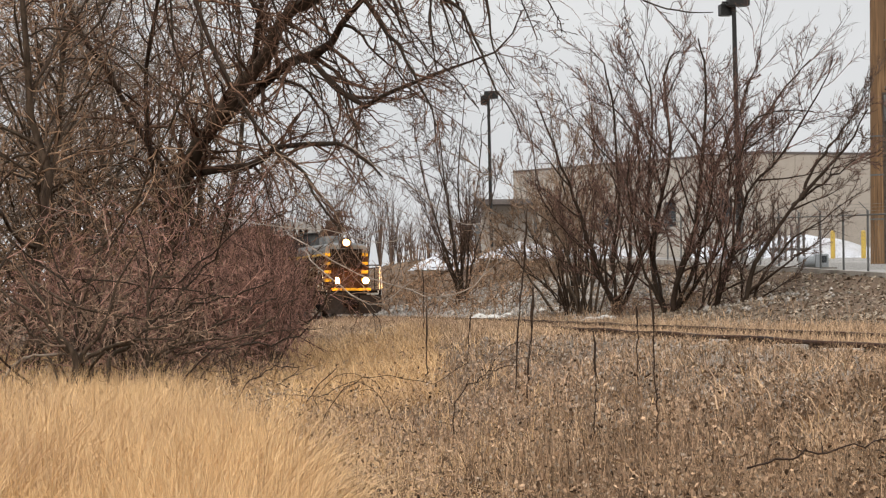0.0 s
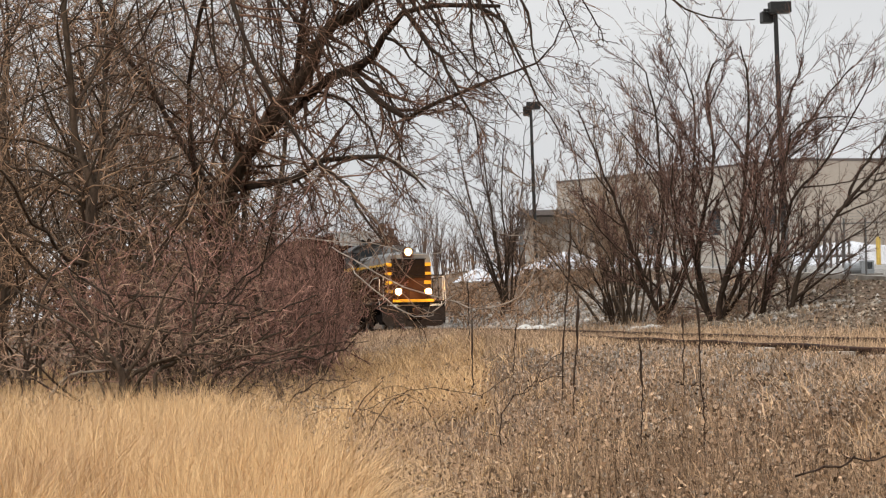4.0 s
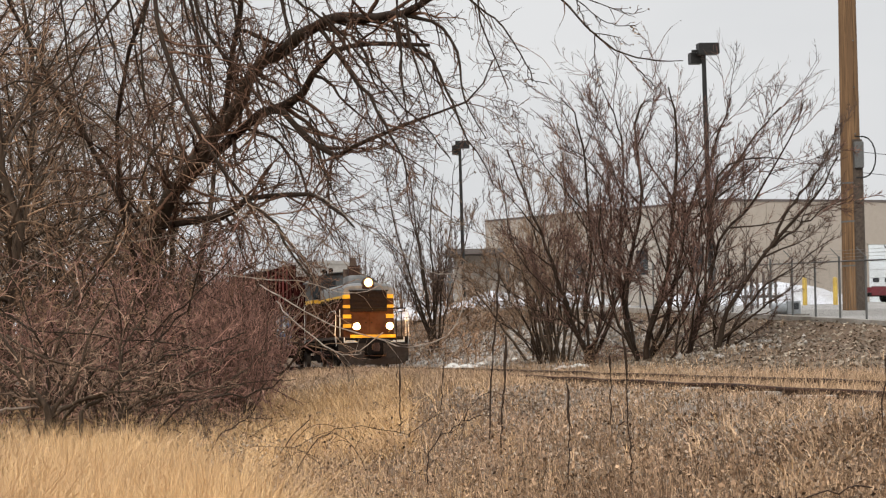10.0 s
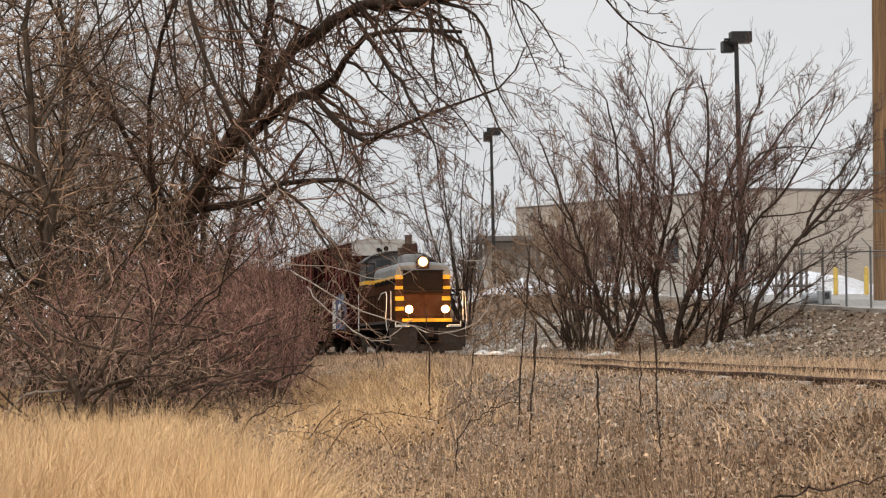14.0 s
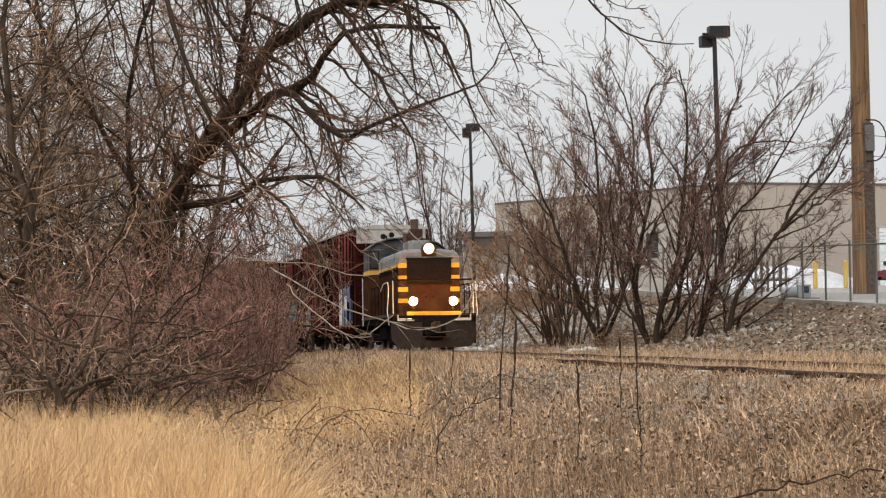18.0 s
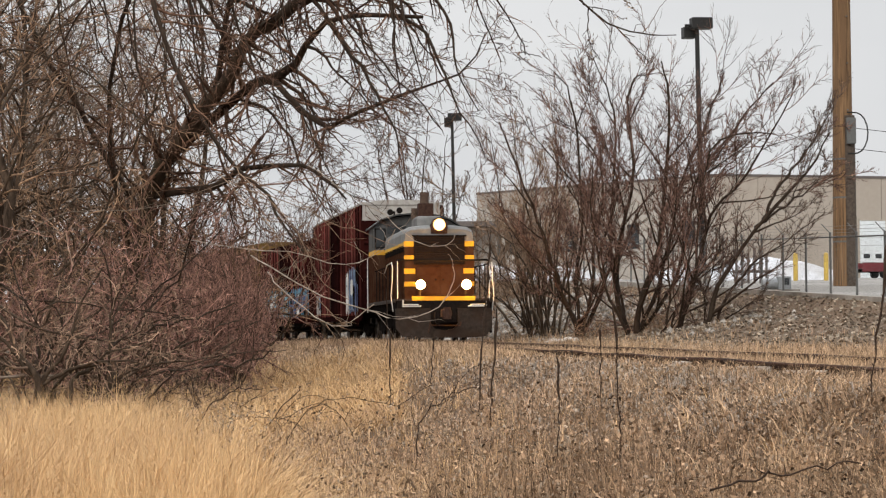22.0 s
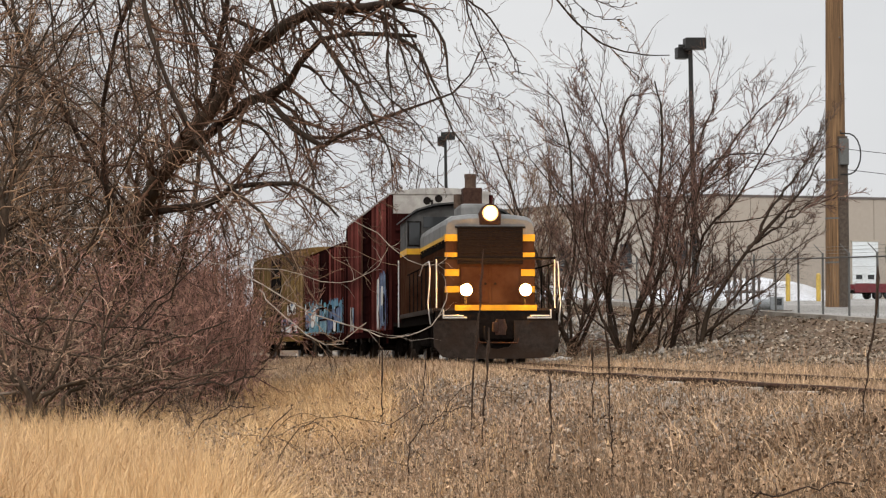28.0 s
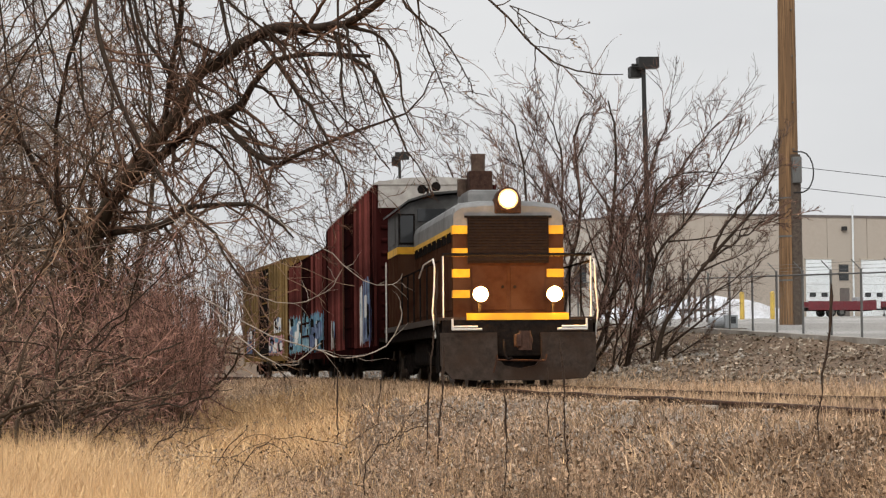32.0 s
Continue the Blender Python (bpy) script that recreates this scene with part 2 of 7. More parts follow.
# brighter rib red holds the light caught on the rib faces
M_RIBRED = mat("highlit_red_rib_paint", (0.035, 0.011, 0.010), (0.17, 0.050, 0.042), (0.03, 0.012, 0.011), scale=2.5, big=0.8, stretch=(1, 1, 0.2), rough=0.7, vary=0.75, spec=0.0)
M_RIBTAN = mat("worn_mustard_rib_paint", (0.07, 0.048, 0.022), (0.24, 0.165, 0.075), scale=5, stretch=(1, 1, 0.2), rough=0.7, vary=0.5, spec=0.0)
M_BOXTAN = mat("mustard_car_paint", (0.115, 0.068, 0.024), (0.20, 0.122, 0.046), (0.075, 0.05, 0.026), scale=4, big=0.5, stretch=(1, 1, 0.3), rough=0.7, spec=0.0)
M_BOXWHITE = mat("dirty_white_paint", (0.30, 0.28, 0.26), (0.43, 0.41, 0.38), (0.24, 0.21, 0.19), scale=5, big=0.8, rough=0.7)
M_BLUE = mat("sprayed_blue", (0.014, 0.075, 0.14), (0.055, 0.20, 0.30), (0.12, 0.22, 0.28), scale=2, big=2.2, rough=0.6, bump=0)
M_NAVY = mat("sprayed_navy", (0.010, 0.014, 0.05), (0.03, 0.06, 0.17), (0.16, 0.22, 0.30), scale=2.5, big=2.8, rough=0.6, bump=0)
M_TEAL = mat("sprayed_teal", (0.03, 0.14, 0.20), (0.10, 0.30, 0.38), (0.22, 0.32, 0.36), scale=2, big=2.2, rough=0.6, bump=0)
M_PINK = mat("sprayed_pink", (0.32, 0.09, 0.12), (0.45, 0.18, 0.2), (0.4, 0.36, 0.34), scale=5, big=2, rough=0.6, bump=0)
M_SPRAYWHITE = mat("sprayed_white", (0.45, 0.44, 0.42), (0.62, 0.61, 0.58), scale=6, rough=0.6, bump=0)
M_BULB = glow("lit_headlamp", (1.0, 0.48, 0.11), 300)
# weak emission for the rim, standing in for the halo of the top lamp
M_HALO_TOP = glow("golden_halo_glow", (1.0, 0.62, 0.25), 0.7)
M_BULB_TOP = glow("lit_top_lamp", (1.0, 0.74, 0.40), 30)


# ---- mesh helpers ----
def box(bm, x0, x1, y0, y1, z0, z1, bev=0.0):
    r = bmesh.ops.create_cube(bm, size=1.0, matrix=Matrix.LocRotScale(((x0 + x1) / 2, (y0 + y1) / 2, (z0 + z1) / 2), None, (x1 - x0, y1 - y0, z1 - z0)))
    if bev:
        es = {e for v in r["verts"] for e in v.link_edges}
        bmesh.ops.bevel(bm, geom=list(es), offset=bev, segments=2, affect="EDGES", profile=0.6)


def rod(bm, a, b, r, k=8, r2=None):
    a, b = Vector(a), Vector(b)
    d = b - a
    m = Matrix.Translation((a + b) / 2) @ d.to_track_quat("Z", "Y").to_matrix().to_4x4()
    bmesh.ops.create_cone(bm, cap_ends=True, segments=k, radius1=r, radius2=r if r2 is None else r2, depth=d.length, matrix=m)


def bent_rod(bm, pts, r, k=6):
    for a, b in zip(pts, pts[1:]):
        rod(bm, a, b, r, k)
    for p in pts[1:-1]:
        bmesh.ops.create_icosphere(bm, subdivisions=1, radius=r * 1.05, matrix=Matrix.Translation(p))


def extrude(bm, profile, axis, a, b):
    """A closed outline (pairs) drawn out from a to b along an axis; the pairs are the two other axes in order."""
    def at(u, v, w):
        return {"x": (w, u, v), "y": (u, w, v), "z": (u, v, w)}[axis]
    lo = [bm.verts.new(at(u, v, a)) for u, v in profile]
    hi = [bm.verts.new(at(u, v, b)) for u, v in profile]
    n = len(profile)
    fs = [bm.faces.new(lo), bm.faces.new(hi)]
    fs += [bm.faces.new((lo[i], lo[(i + 1) % n], hi[(i + 1) % n], hi[i])) for i in range(n)]
    bmesh.ops.recalc_face_normals(bm, faces=fs)


def part(name, bm, material, parent=None, label=""):
    me = bpy.data.meshes.new(name)
    bm.to_mesh(me)
    bm.free()
    me.materials.append(material)
    ob = new(name, me)
    ob.parent = parent
    if label:
        ob["label"] = label
    return ob


def shape(name, make, material, parent=None, label=""):
    bm = bmesh.new()
    make(bm)
    return part(name, bm, material, parent, label)


def boxpart(name, dims, material, parent=None, label="", bev=0.0):
    return shape(name, lambda bm: box(bm, *dims, bev), material, parent, label)


def thing(name, label, category, group="", at=None, kind=""):
    ob = new(name)
    if at is not None:
        ob.matrix_basis = at
    return tagged(ob, label, category, group, kind)


def soup(name, V, faces, material, parent=None, label="", smooth=False):
    """One mesh from arrays of points and of faces (three or four corners)."""
    me = bpy.data.meshes.new(name)
    me.vertices.add(len(V))
    me.vertices.foreach_set("co", np.asarray(V, np.float32).ravel())
    loops = np.concatenate([np.asarray(f).ravel() for f in faces])
    sizes = np.concatenate([np.full(len(f), np.asarray(f).shape[1]) for f in faces])
    me.loops.add(len(loops))
    me.loops.foreach_set("vertex_index", loops.astype(np.int32))
    me.polygons.add(len(sizes))
    me.polygons.foreach_set("loop_start", np.concatenate([[0], np.cumsum(sizes)[:-1]]).astype(np.int32))
    me.polygons.foreach_set("loop_total", sizes.astype(np.int32))
    if smooth:
        me.polygons.foreach_set("use_smooth", np.ones(len(sizes), bool))
    me.update(calc_edges=True)
    me.materials.append(material)
    ob = new(name, me)
    ob.parent = parent
    if label:
        ob["label"] = label
    return ob

# ---- the lie of the land ----
def track_x(y):
    """Sideways place of the track's centre line at the distance y: nearly straight close by, a left-hand bend beyond."""
    y = np.asarray(y, float)
    mid = ((-1.27801e-05 * y + 0.00226196) * y - 0.203268) * y + 8.78636
    d = y - 120.0
    return np.where(y < 50, 2.680 + (50 - y) * 0.08, np.where(y > 120, -5.118 - 0.2125 * d - 0.0026 * d * d, mid))


TRACK_Y = np.linspace(-15, 270, 5701)
TRACK_X = track_x(TRACK_Y)
TRACK_S = np.concatenate([[0], np.cumsum(np.hypot(np.diff(TRACK_X), np.diff(TRACK_Y)))])


def on_track(s):
    """Place and unit direction (towards the camera) at the length s along the track."""
    y = np.interp(s, TRACK_S, TRACK_Y)
    x = np.interp(s, TRACK_S, TRACK_X)
    x2, y2 = np.interp(s - 0.5, TRACK_S, TRACK_X), np.interp(s - 0.5, TRACK_S, TRACK_Y)
    d = Vector((float(x2 - x), float(y2 - y), 0)).normalized()
    return Vector((float(x), float(y), 0)), d


def smooth(a, b, v):
    u = np.clip((v - a) / (b - a), 0, 1)
    return u * u * (3 - 2 * u)


def fence_x(y):
    return 13.3 - (np.asarray(y, float) - 64.5) * 0.117


def lot_z(y):
    y = np.asarray(y, float)
    return np.clip(1.05 + (np.minimum(y, 104) - 64) * 0.033 + np.maximum(y - 104, 0) * 0.0215, 0.2, 4.4)


def ripples(x, y, f, seed):
    r = np.random.RandomState(seed)
    out = 0
    for k in range(5):
        a, p, q = r.uniform(0, 6.28), r.uniform(0.6, 1.7) * f, r.uniform(0, 6.28)
        out = out + np.sin((x * np.cos(a) + y * np.sin(a)) * p + q)
    return out / 5


def land_z(x, y):
    x, y = np.asarray(x, float), np.asarray(y, float)
    d = x - track_x(np.clip(y, -15, 260))
    base = -1.15 + 0.55 * smooth(38, 85, y) + 0.7 * smooth(120, 200, y)
    left = -0.12 + (base + 0.12) * smooth(1.5, 5.2, -d)
    edge = np.maximum(fence_x(y) - 0.45 - track_x(np.clip(y, -15, 260)), 6.0)
    right = -0.12 + (lot_z(y) - 0.04 + 0.12) * np.clip((d - 2.4) / (edge - 2.4), 0, 1) ** 1.7
    z = np.where(d < 0, left, np.where(d < 2.4, -0.12, right))
    rough = 0.07 * ripples(x, y, 1.1, 3) + 0.03 * ripples(x, y, 4.0, 4)
    calm = np.clip((np.abs(d) - 1.3) / 1.5, 0, 1) * np.where(d > edge, 0.0, 1.0)
    return z + rough * calm


def axis_steps(*spans):
    out = [np.arange(a, b, s) for a, b, s in spans]
    return np.unique(np.concatenate(out + [[spans[-1][1]]]).round(3))


gx = axis_steps((-3000, -400, 650), (-400, -60, 40), (-60, -16, 4), (-16, 22, 0.4), (22, 60, 4), (60, 400, 40), (400, 3000, 650))
gy = axis_steps((-3000, -300, 675), (-300, -30, 45), (-30, 6, 4), (6, 70, 0.4), (70, 135, 1.0), (135, 300, 8), (300, 700, 80), (700, 3100, 600))
GX, GY = np.meshgrid(gx, gy)
GZ = land_z(GX, GY)
nx, ny = len(gx), len(gy)
ids = np.arange(nx * ny).reshape(ny, nx)
quads = np.stack([ids[:-1, :-1], ids[:-1, 1:], ids[1:, 1:], ids[1:, :-1]], -1).reshape(-1, 4)
ground = soup("ground", np.stack([GX, GY, GZ], -1).reshape(-1, 3), [quads], M_SOIL, smooth=True)
tagged(ground, "brown winter soil with dead leaves and matted grass", "ground", kind="structure")

# yard behind the fence
ly = axis_steps((40, 180, 4.0), (180, 320, 20))
rows_v, rows_f = [], []
for i, y in enumerate(ly):
    xs = np.linspace(float(fence_x(y)) - 0.3, 110, 12)
    rows_v.append(np.stack([xs, np.full(12, y), lot_z(y) + 0.02 + 0 * xs], -1))
lid = np.arange(len(ly) * 12).reshape(len(ly), 12)
lq = np.stack([lid[:-1, :-1], lid[:-1, 1:], lid[1:, 1:], lid[1:, :-1]], -1).reshape(-1, 4)
yard = soup("pavement", np.concatenate(rows_v), [lq], M_ASPHALT)
tagged(yard, "grey frosted asphalt yard behind the chain-link fence", "pavement", kind="structure")


def kerb_bm(bm):
    ys = np.arange(44, 150, 3.0)
    for a, b in zip(ys, ys[1:]):
        p = [Vector((float(fence_x(y)) - 0.42, float(y), float(lot_z(y)))) for y in (a, b)]
        lo, hi, w = -0.25, 0.07, 0.14
        vs = [bm.verts.new(q + Vector((s * w, 0.01 * e, z))) for e, q in ((1, p[0]), (-1, p[1])) for s, z in ((-1, lo), (1, lo), (1, hi), (-1, hi))]
        for f in ((0, 1, 2, 3), (7, 6, 5, 4), (0, 4, 5, 1), (1, 5, 6, 2), (2, 6, 7, 3), (3, 7, 4, 0)):
            bm.faces.new([vs[k] for k in f])
    bmesh.ops.recalc_face_normals(bm, faces=bm.faces[:])


kerb = shape("kerb", kerb_bm, M_KERB)
tagged(kerb, "old concrete kerb at the edge of the yard", "kerb", kind="structure")

# ---- railway track ----
track = thing("railway_track", "rusty curved railway track overgrown with dry grass", "railway track", kind="structure")
GAUGE = 1.435


def rail_soup(name, off, lift, seed):
    ys = np.arange(8, 190, 0.5)
    x, g = track_x(ys), np.gradient(track_x(ys), ys)
    n = np.sqrt(1 + g * g)
    jig = 0.012 * ripples(ys, 0 * ys, 0.9, seed)
    px, py = x + (off + jig) / n, ys - (off + jig) * g / n
    dz = lift + 0.018 * ripples(0 * ys, ys, 0.8, seed + 1)
    prof = [(-0.065, -0.155), (0.065, -0.155), (0.065, -0.143), (0.012, -0.125), (0.012, -0.045), (0.036, -0.034), (0.036, -0.006), (0.028, 0.0),
            (-0.028, 0.0), (-0.036, -0.006), (-0.036, -0.034), (-0.012, -0.045), (-0.012, -0.125), (-0.065, -0.143)]
    k = len(prof)
    V = np.stack([np.stack([px + u / n, py - u * g / n, dz + w], -1) for u, w in prof], 1)
    idx = np.arange(len(ys) * k).reshape(len(ys), k)
    nxt = np.roll(idx, -1, 1)
    q = np.stack([idx[:-1], nxt[:-1], nxt[1:], idx[1:]], -1).reshape(-1, 4)
    return soup(name, V.reshape(-1, 3), [q], M_RAIL, track)


rail_soup("rail", -GAUGE / 2 - 0.036, 0.0, 21)
rail_soup("rail", GAUGE / 2 + 0.036, 0.03, 27)


def tie_bm(bm):
    box(bm, -1.28, 1.28, -0.11, 0.11, -0.2, 0.0, 0.012)


tie0 = shape("sleeper", tie_bm, M_TIE, track)
rs = np.random.RandomState(5)
s_tie = np.arange(24, 125, 0.56)
for i, s in enumerate(s_tie):
    p, d = on_track(s + rs.uniform(-0.05, 0.05))
    ob = tie0 if i == 0 else new("sleeper", tie0.data)
    ob.parent = track
    ob.matrix_basis = Matrix.Translation((p.x + rs.uniform(-0.06, 0.06), p.y, -0.105 + rs.uniform(-0.02, 0.0))) @ pose(0, 0, 0, 0, 0, math.degrees(math.atan2(-d.x, d.y)) + rs.uniform(-3, 3))

# ---- the train: a yard locomotive pulling three boxcars ----
def lamp_y(t):
    return (((7.43828e-06 * t + 1.18036e-05) * t - 0.0438489) * t - 1.13365) * t + 119.171


def lamp_s(t):
    return float(np.interp(lamp_y(t), TRACK_Y, TRACK_S))


def rail_pose(front_s, a, b, mid):
    """Pose of a vehicle whose two trucks stand a and b behind its front end; mid: from the front end to its origin."""
    p, _ = on_track(front_s + a)
    q, _ = on_track(front_s + b)
    h = (p - q).normalized()
    o = q + h * (b - mid)
    return Matrix.Translation(o) @ pose(0, 0, 0, 0, 0, math.degrees(math.atan2(-h.x, h.y)))


WHEELSETS = []


def truck(parent, y, base, r, name="truck", side=1.02):
    """A two-axle truck: frame with springs and journal boxes, and two wheelsets that roll."""
    tr = boxpart(name, (-side + 0.061, side - 0.061, y - 0.25, y + 0.25, r - 0.1, r + 0.16), M_BLACK, parent, "greasy black cast truck frame", bev=0.02)
    for s in (-1, 1):
        x = s * side
        shape("side_frame", lambda bm, x=x: extrude(bm, [(y - base / 2 - 0.28, r + 0.06), (y - base / 2 - 0.2, r + 0.17), (y - 0.5, r + 0.22), (y + 0.5, r + 0.22), (y + base / 2 + 0.2, r + 0.17),
              (y + base / 2 + 0.28, r + 0.06), (y + base / 2 + 0.1, r - 0.12), (y + base / 2 - 0.2, r - 0.1), (y + 0.35, r - 0.26), (y - 0.35, r - 0.26),
              (y - base / 2 + 0.2, r - 0.1), (y - base / 2 - 0.1, r - 0.12)], "x", x - 0.06, x + 0.06), M_BLACK, tr)
        for e in (-1, 1):
            boxpart("journal_box", (x - 0.1, x + 0.1, y + e * base / 2 - 0.13, y + e * base / 2 + 0.13, r - 0.13, r + 0.13), M_BLACK, tr, bev=0.02)
        for e in (-0.18, 0, 0.18):
            shape("spring", lambda bm, x=x, e=e, s=s: rod(bm, (x + s * 0.03, y + e, r - 0.22), (x + s * 0.03, y + e, r + 0.18), 0.06, 8), M_BLACK, tr)
    for e in (-1, 1):
        def wheels_bm(bm):
            rod(bm, (-0.95, 0, 0), (0.95, 0, 0), 0.085, 10)
            for s in (-1, 1):
                rod(bm, (s * 0.70, 0, 0), (s * 0.83, 0, 0), r, 28)
                rod(bm, (s * 0.66, 0, 0), (s * 0.70, 0, 0), r + 0.028, 28)
                rod(bm, (s * 0.83, 0, 0), (s * 0.86, 0, 0), r * 0.45, 16)
                for k in range(4):
                    a = k * math.pi / 2
                    rod(bm, (s * 0.82, r * 0.68 * math.cos(a), r * 0.68 * math.sin(a)), (s * 0.84, r * 0.68 * math.cos(a), r * 0.68 * math.sin(a)), 0.05, 8)
        w = shape("wheelset", wheels_bm, M_WHEEL, tr)
        w.matrix_basis = pose(0, y + e * base / 2, r)
        WHEELSETS.append((w, y + e * base / 2, r))
    return tr


def coupler(parent, y, way):
    def make(bm):
        rod(bm, (0, y - way * 0.5, 0.88), (0, y + way * 0.25, 0.88), 0.075, 8)
        box(bm, -0.16, 0.1, *sorted((y + way * 0.18, y + way * 0.5)), 0.74, 1.02, 0.06)
        rod(bm, (-0.02, y + way * 0.5, 0.70), (-0.02, y + way * 0.5, 1.06), 0.13, 16, 0.11)
        box(bm, 0.06, 0.16, *sorted((y + way * 0.3, y + way * 0.62)), 0.76, 1.0, 0.03)
        bmesh.ops.create_uvsphere(bm, u_segments=16, v_segments=10, radius=0.16, matrix=Matrix.Translation((-0.01, y + way * 0.46, 0.88)) @ Matrix.Diagonal((1.05, 0.8, 1.1, 1)))
    shape("air_hose", lambda bm: bent_rod(bm, [(0.3, y - way * 0.05, 0.9), (0.32, y + way * 0.12, 0.74), (0.31, y + way * 0.2, 0.6), (0.27, y + way * 0.3, 0.53), (0.2, y + way * 0.36, 0.56)], 0.022), M_BLACK, parent, "black rubber air hose")
    return shape("coupler", make, M_STACK, parent, "rusty knuckle coupler")


LOCO_L = 13.0


def build_loco():
    lo = thing("locomotive", "dark brown and grey yard locomotive with yellow stripes, lamps lit", "locomotive")
    F = LOCO_L / 2
    boxpart("frame", (-1.42, 1.42, -F + 0.2, F - 0.35, 0.98, 1.28), M_BLACK, lo, bev=0.02)
    boxpart("deck", (-1.48, 1.48, -F + 0.15, F - 0.3, 1.283, 1.335), M_PILOT, lo)
    boxpart("deck_edge", (1.481, 1.51, -F + 0.15, F - 0.3, 1.22, 1.335), M_PILOT, lo, "grimy walkway edge")
    boxpart("deck_edge", (-1.51, -1.481, -F + 0.15, F - 0.3, 1.22, 1.335), M_PILOT, lo, "grimy walkway edge")

    # front plough plate, in two halves round the coupler
    for s in (-1, 1):
        def plate(bm, s=s):
            out = [(s * 0.42, 0.58), (s * 0.42, 1.04), (s * 1.49, 1.04), (s * 1.49, 0.42), (s * 1.28, 0.17), (s * 0.9, 0.14), (0, 0.13), (0, 0.36), (s * 0.3, 0.42)]
            lo_v = [bm.verts.new((u, F - 0.16 - 0.12 * abs(u) + 0.10 * (1 - w), w)) for u, w in out]
            hi_v = [bm.verts.new((u, F - 0.06 - 0.12 * abs(u) + 0.10 * (1 - w), w)) for u, w in out]
            n = len(out)
            bm.faces.new(lo_v), bm.faces.new(hi_v)
            for i in range(n):
                bm.faces.new((lo_v[i], lo_v[(i + 1) % n], hi_v[(i + 1) % n], hi_v[i]))
            bmesh.ops.recalc_face_normals(bm, faces=bm.faces[:])
        shape("pilot_plate", plate, M_PILOT, lo, "grimy grey steel pilot plate")
    boxpart("end_beam", (-1.45, 1.45, F - 0.36, F - 0.3, 0.6, 1.28), M_BLACK, lo)
    boxpart("pilot_back", (-1.2, 1.2, F - 0.6, F - 0.5, 0.25, 0.97), M_BLACK, lo)
    coupler(lo, F, 1)
    coupler(lo, -F, -1)

    def lever(bm):
        bent_rod(bm, [(-0.5, F + 0.06, 0.62), (-0.46, F + 0.08, 0.5), (0.46, F + 0.08, 0.52), (0.52, F + 0.06, 0.28)], 0.018)
        rod(bm, (0.46, F + 0.08, 0.52), (0.46, F + 0.08, 0.62), 0.018)
    shape("uncoupling_lever", lever, M_RAIL, lo)
    for s in (-1, 1):
        def step(bm, s=s):
            for z in (0.30, 0.62, 0.95):
                box(bm, *sorted((s * 1.2, s * 1.5)), F - 0.75, F - 0.45, z, z + 0.03)
            box(bm, *sorted((s * 1.49, s * 1.51)), F - 0.78, F - 0.42, 0.28, 1.25)
        shape("corner_step", step, M_BLACK, lo)

        def foot(bm, s=s):
            bent_rod(bm, [(s * 0.72, F - 0.02, 1.10), (s * 1.28, F - 0.02, 1.10), (s * 1.28, F - 0.02, 1.30)], 0.022)
            bent_rod(bm, [(s * 0.80, F - 0.02, 1.15), (s * 1.28, F - 0.02, 1.15)], 0.018)
        shape("step_rail", foot, M_WHITE, lo, "white-painted step rail")

    # long hood: dark sides, grey rounded top
    hw, y0, y1 = 1.09, -3.15, F - 1.6
    boxpart("hood_body", (-hw, hw, y0, y1, 1.336, 3.0), M_LOCO, lo)
    boxpart("hood_stripe", (-hw - 0.006, hw + 0.006, y0 + 0.01, y1 - 0.01, 2.98, 3.13), M_LOCOYEL, lo, "faded yellow stripe along the hood")

    def hood_top(bm):
        prof = [(-hw, 3.131), (-hw, 3.40), (-hw + 0.05, 3.53), (-hw + 0.17, 3.62), (-0.5, 3.67), (0.5, 3.67), (hw - 0.17, 3.62), (hw - 0.05, 3.53), (hw, 3.40), (hw, 3.131)]
        n = len(prof)
        rings = []
        for y, dz, sc in ((y0, 0, 1.0), (y1 - 0.5, 0, 1.0), (y1 - 0.12, -0.035, 1.0), (y1 + 0.02, -0.14, 0.985)):
            rings.append([bm.verts.new((u * sc, y, w + (dz if w > 3.2 else 0) * (w - 3.1) / 0.6)) for u, w in prof])
        for a, b in zip(rings, rings[1:]):
            for i in range(n):
                bm.faces.new((a[i], a[(i + 1) % n], b[(i + 1) % n], b[i]))
        bm.faces.new(rings[0]), bm.faces.new(rings[-1])
        bmesh.ops.recalc_face_normals(bm, faces=bm.faces[:])
    shape("hood_roof", hood_top, M_LOCOGREY, lo, "weathered grey rounded hood roof")

    # front face: radiator with shutters, striped corner posts, lower doors
    boxpart("radiator_frame", (-0.80, 0.80, y1 + 0.001, y1 + 0.05, 2.42, 3.34), M_GRILLE, lo)
    boxpart("radiator_top", (-0.86, 0.86, y1 + 0.052, y1 + 0.075, 3.30, 3.345), M_BLACK, lo)
    for i in range(15):
        def slat(bm, i=i):
            z = 2.46 + i * 0.056
            extrude(bm, [(y1 + 0.052, z), (y1 + 0.066, z + 0.008), (y1 + 0.056, z + 0.042), (y1 + 0.052, z + 0.042)], "x", -0.77, 0.77)
        shape("shutter", slat, M_GRILLE, lo)
    for s in (-1, 1):
        for za, zb in ((2.99, 3.155), (2.55, 2.71), (2.14, 2.30), (1.74, 1.89)):
            boxpart("corner_stripe", (*sorted((s * 0.76, s * (hw + 0.004))), y1 + 0.002, y1 + 0.025, za, zb), M_LOCOYEL, lo, "yellow corner stripe")
            boxpart("corner_stripe", (*sorted((s * (hw + 0.001), s * (hw + 0.012))), y1 - 0.32, y1 - 0.004, za, zb), M_LOCOYEL, lo, "yellow corner stripe")
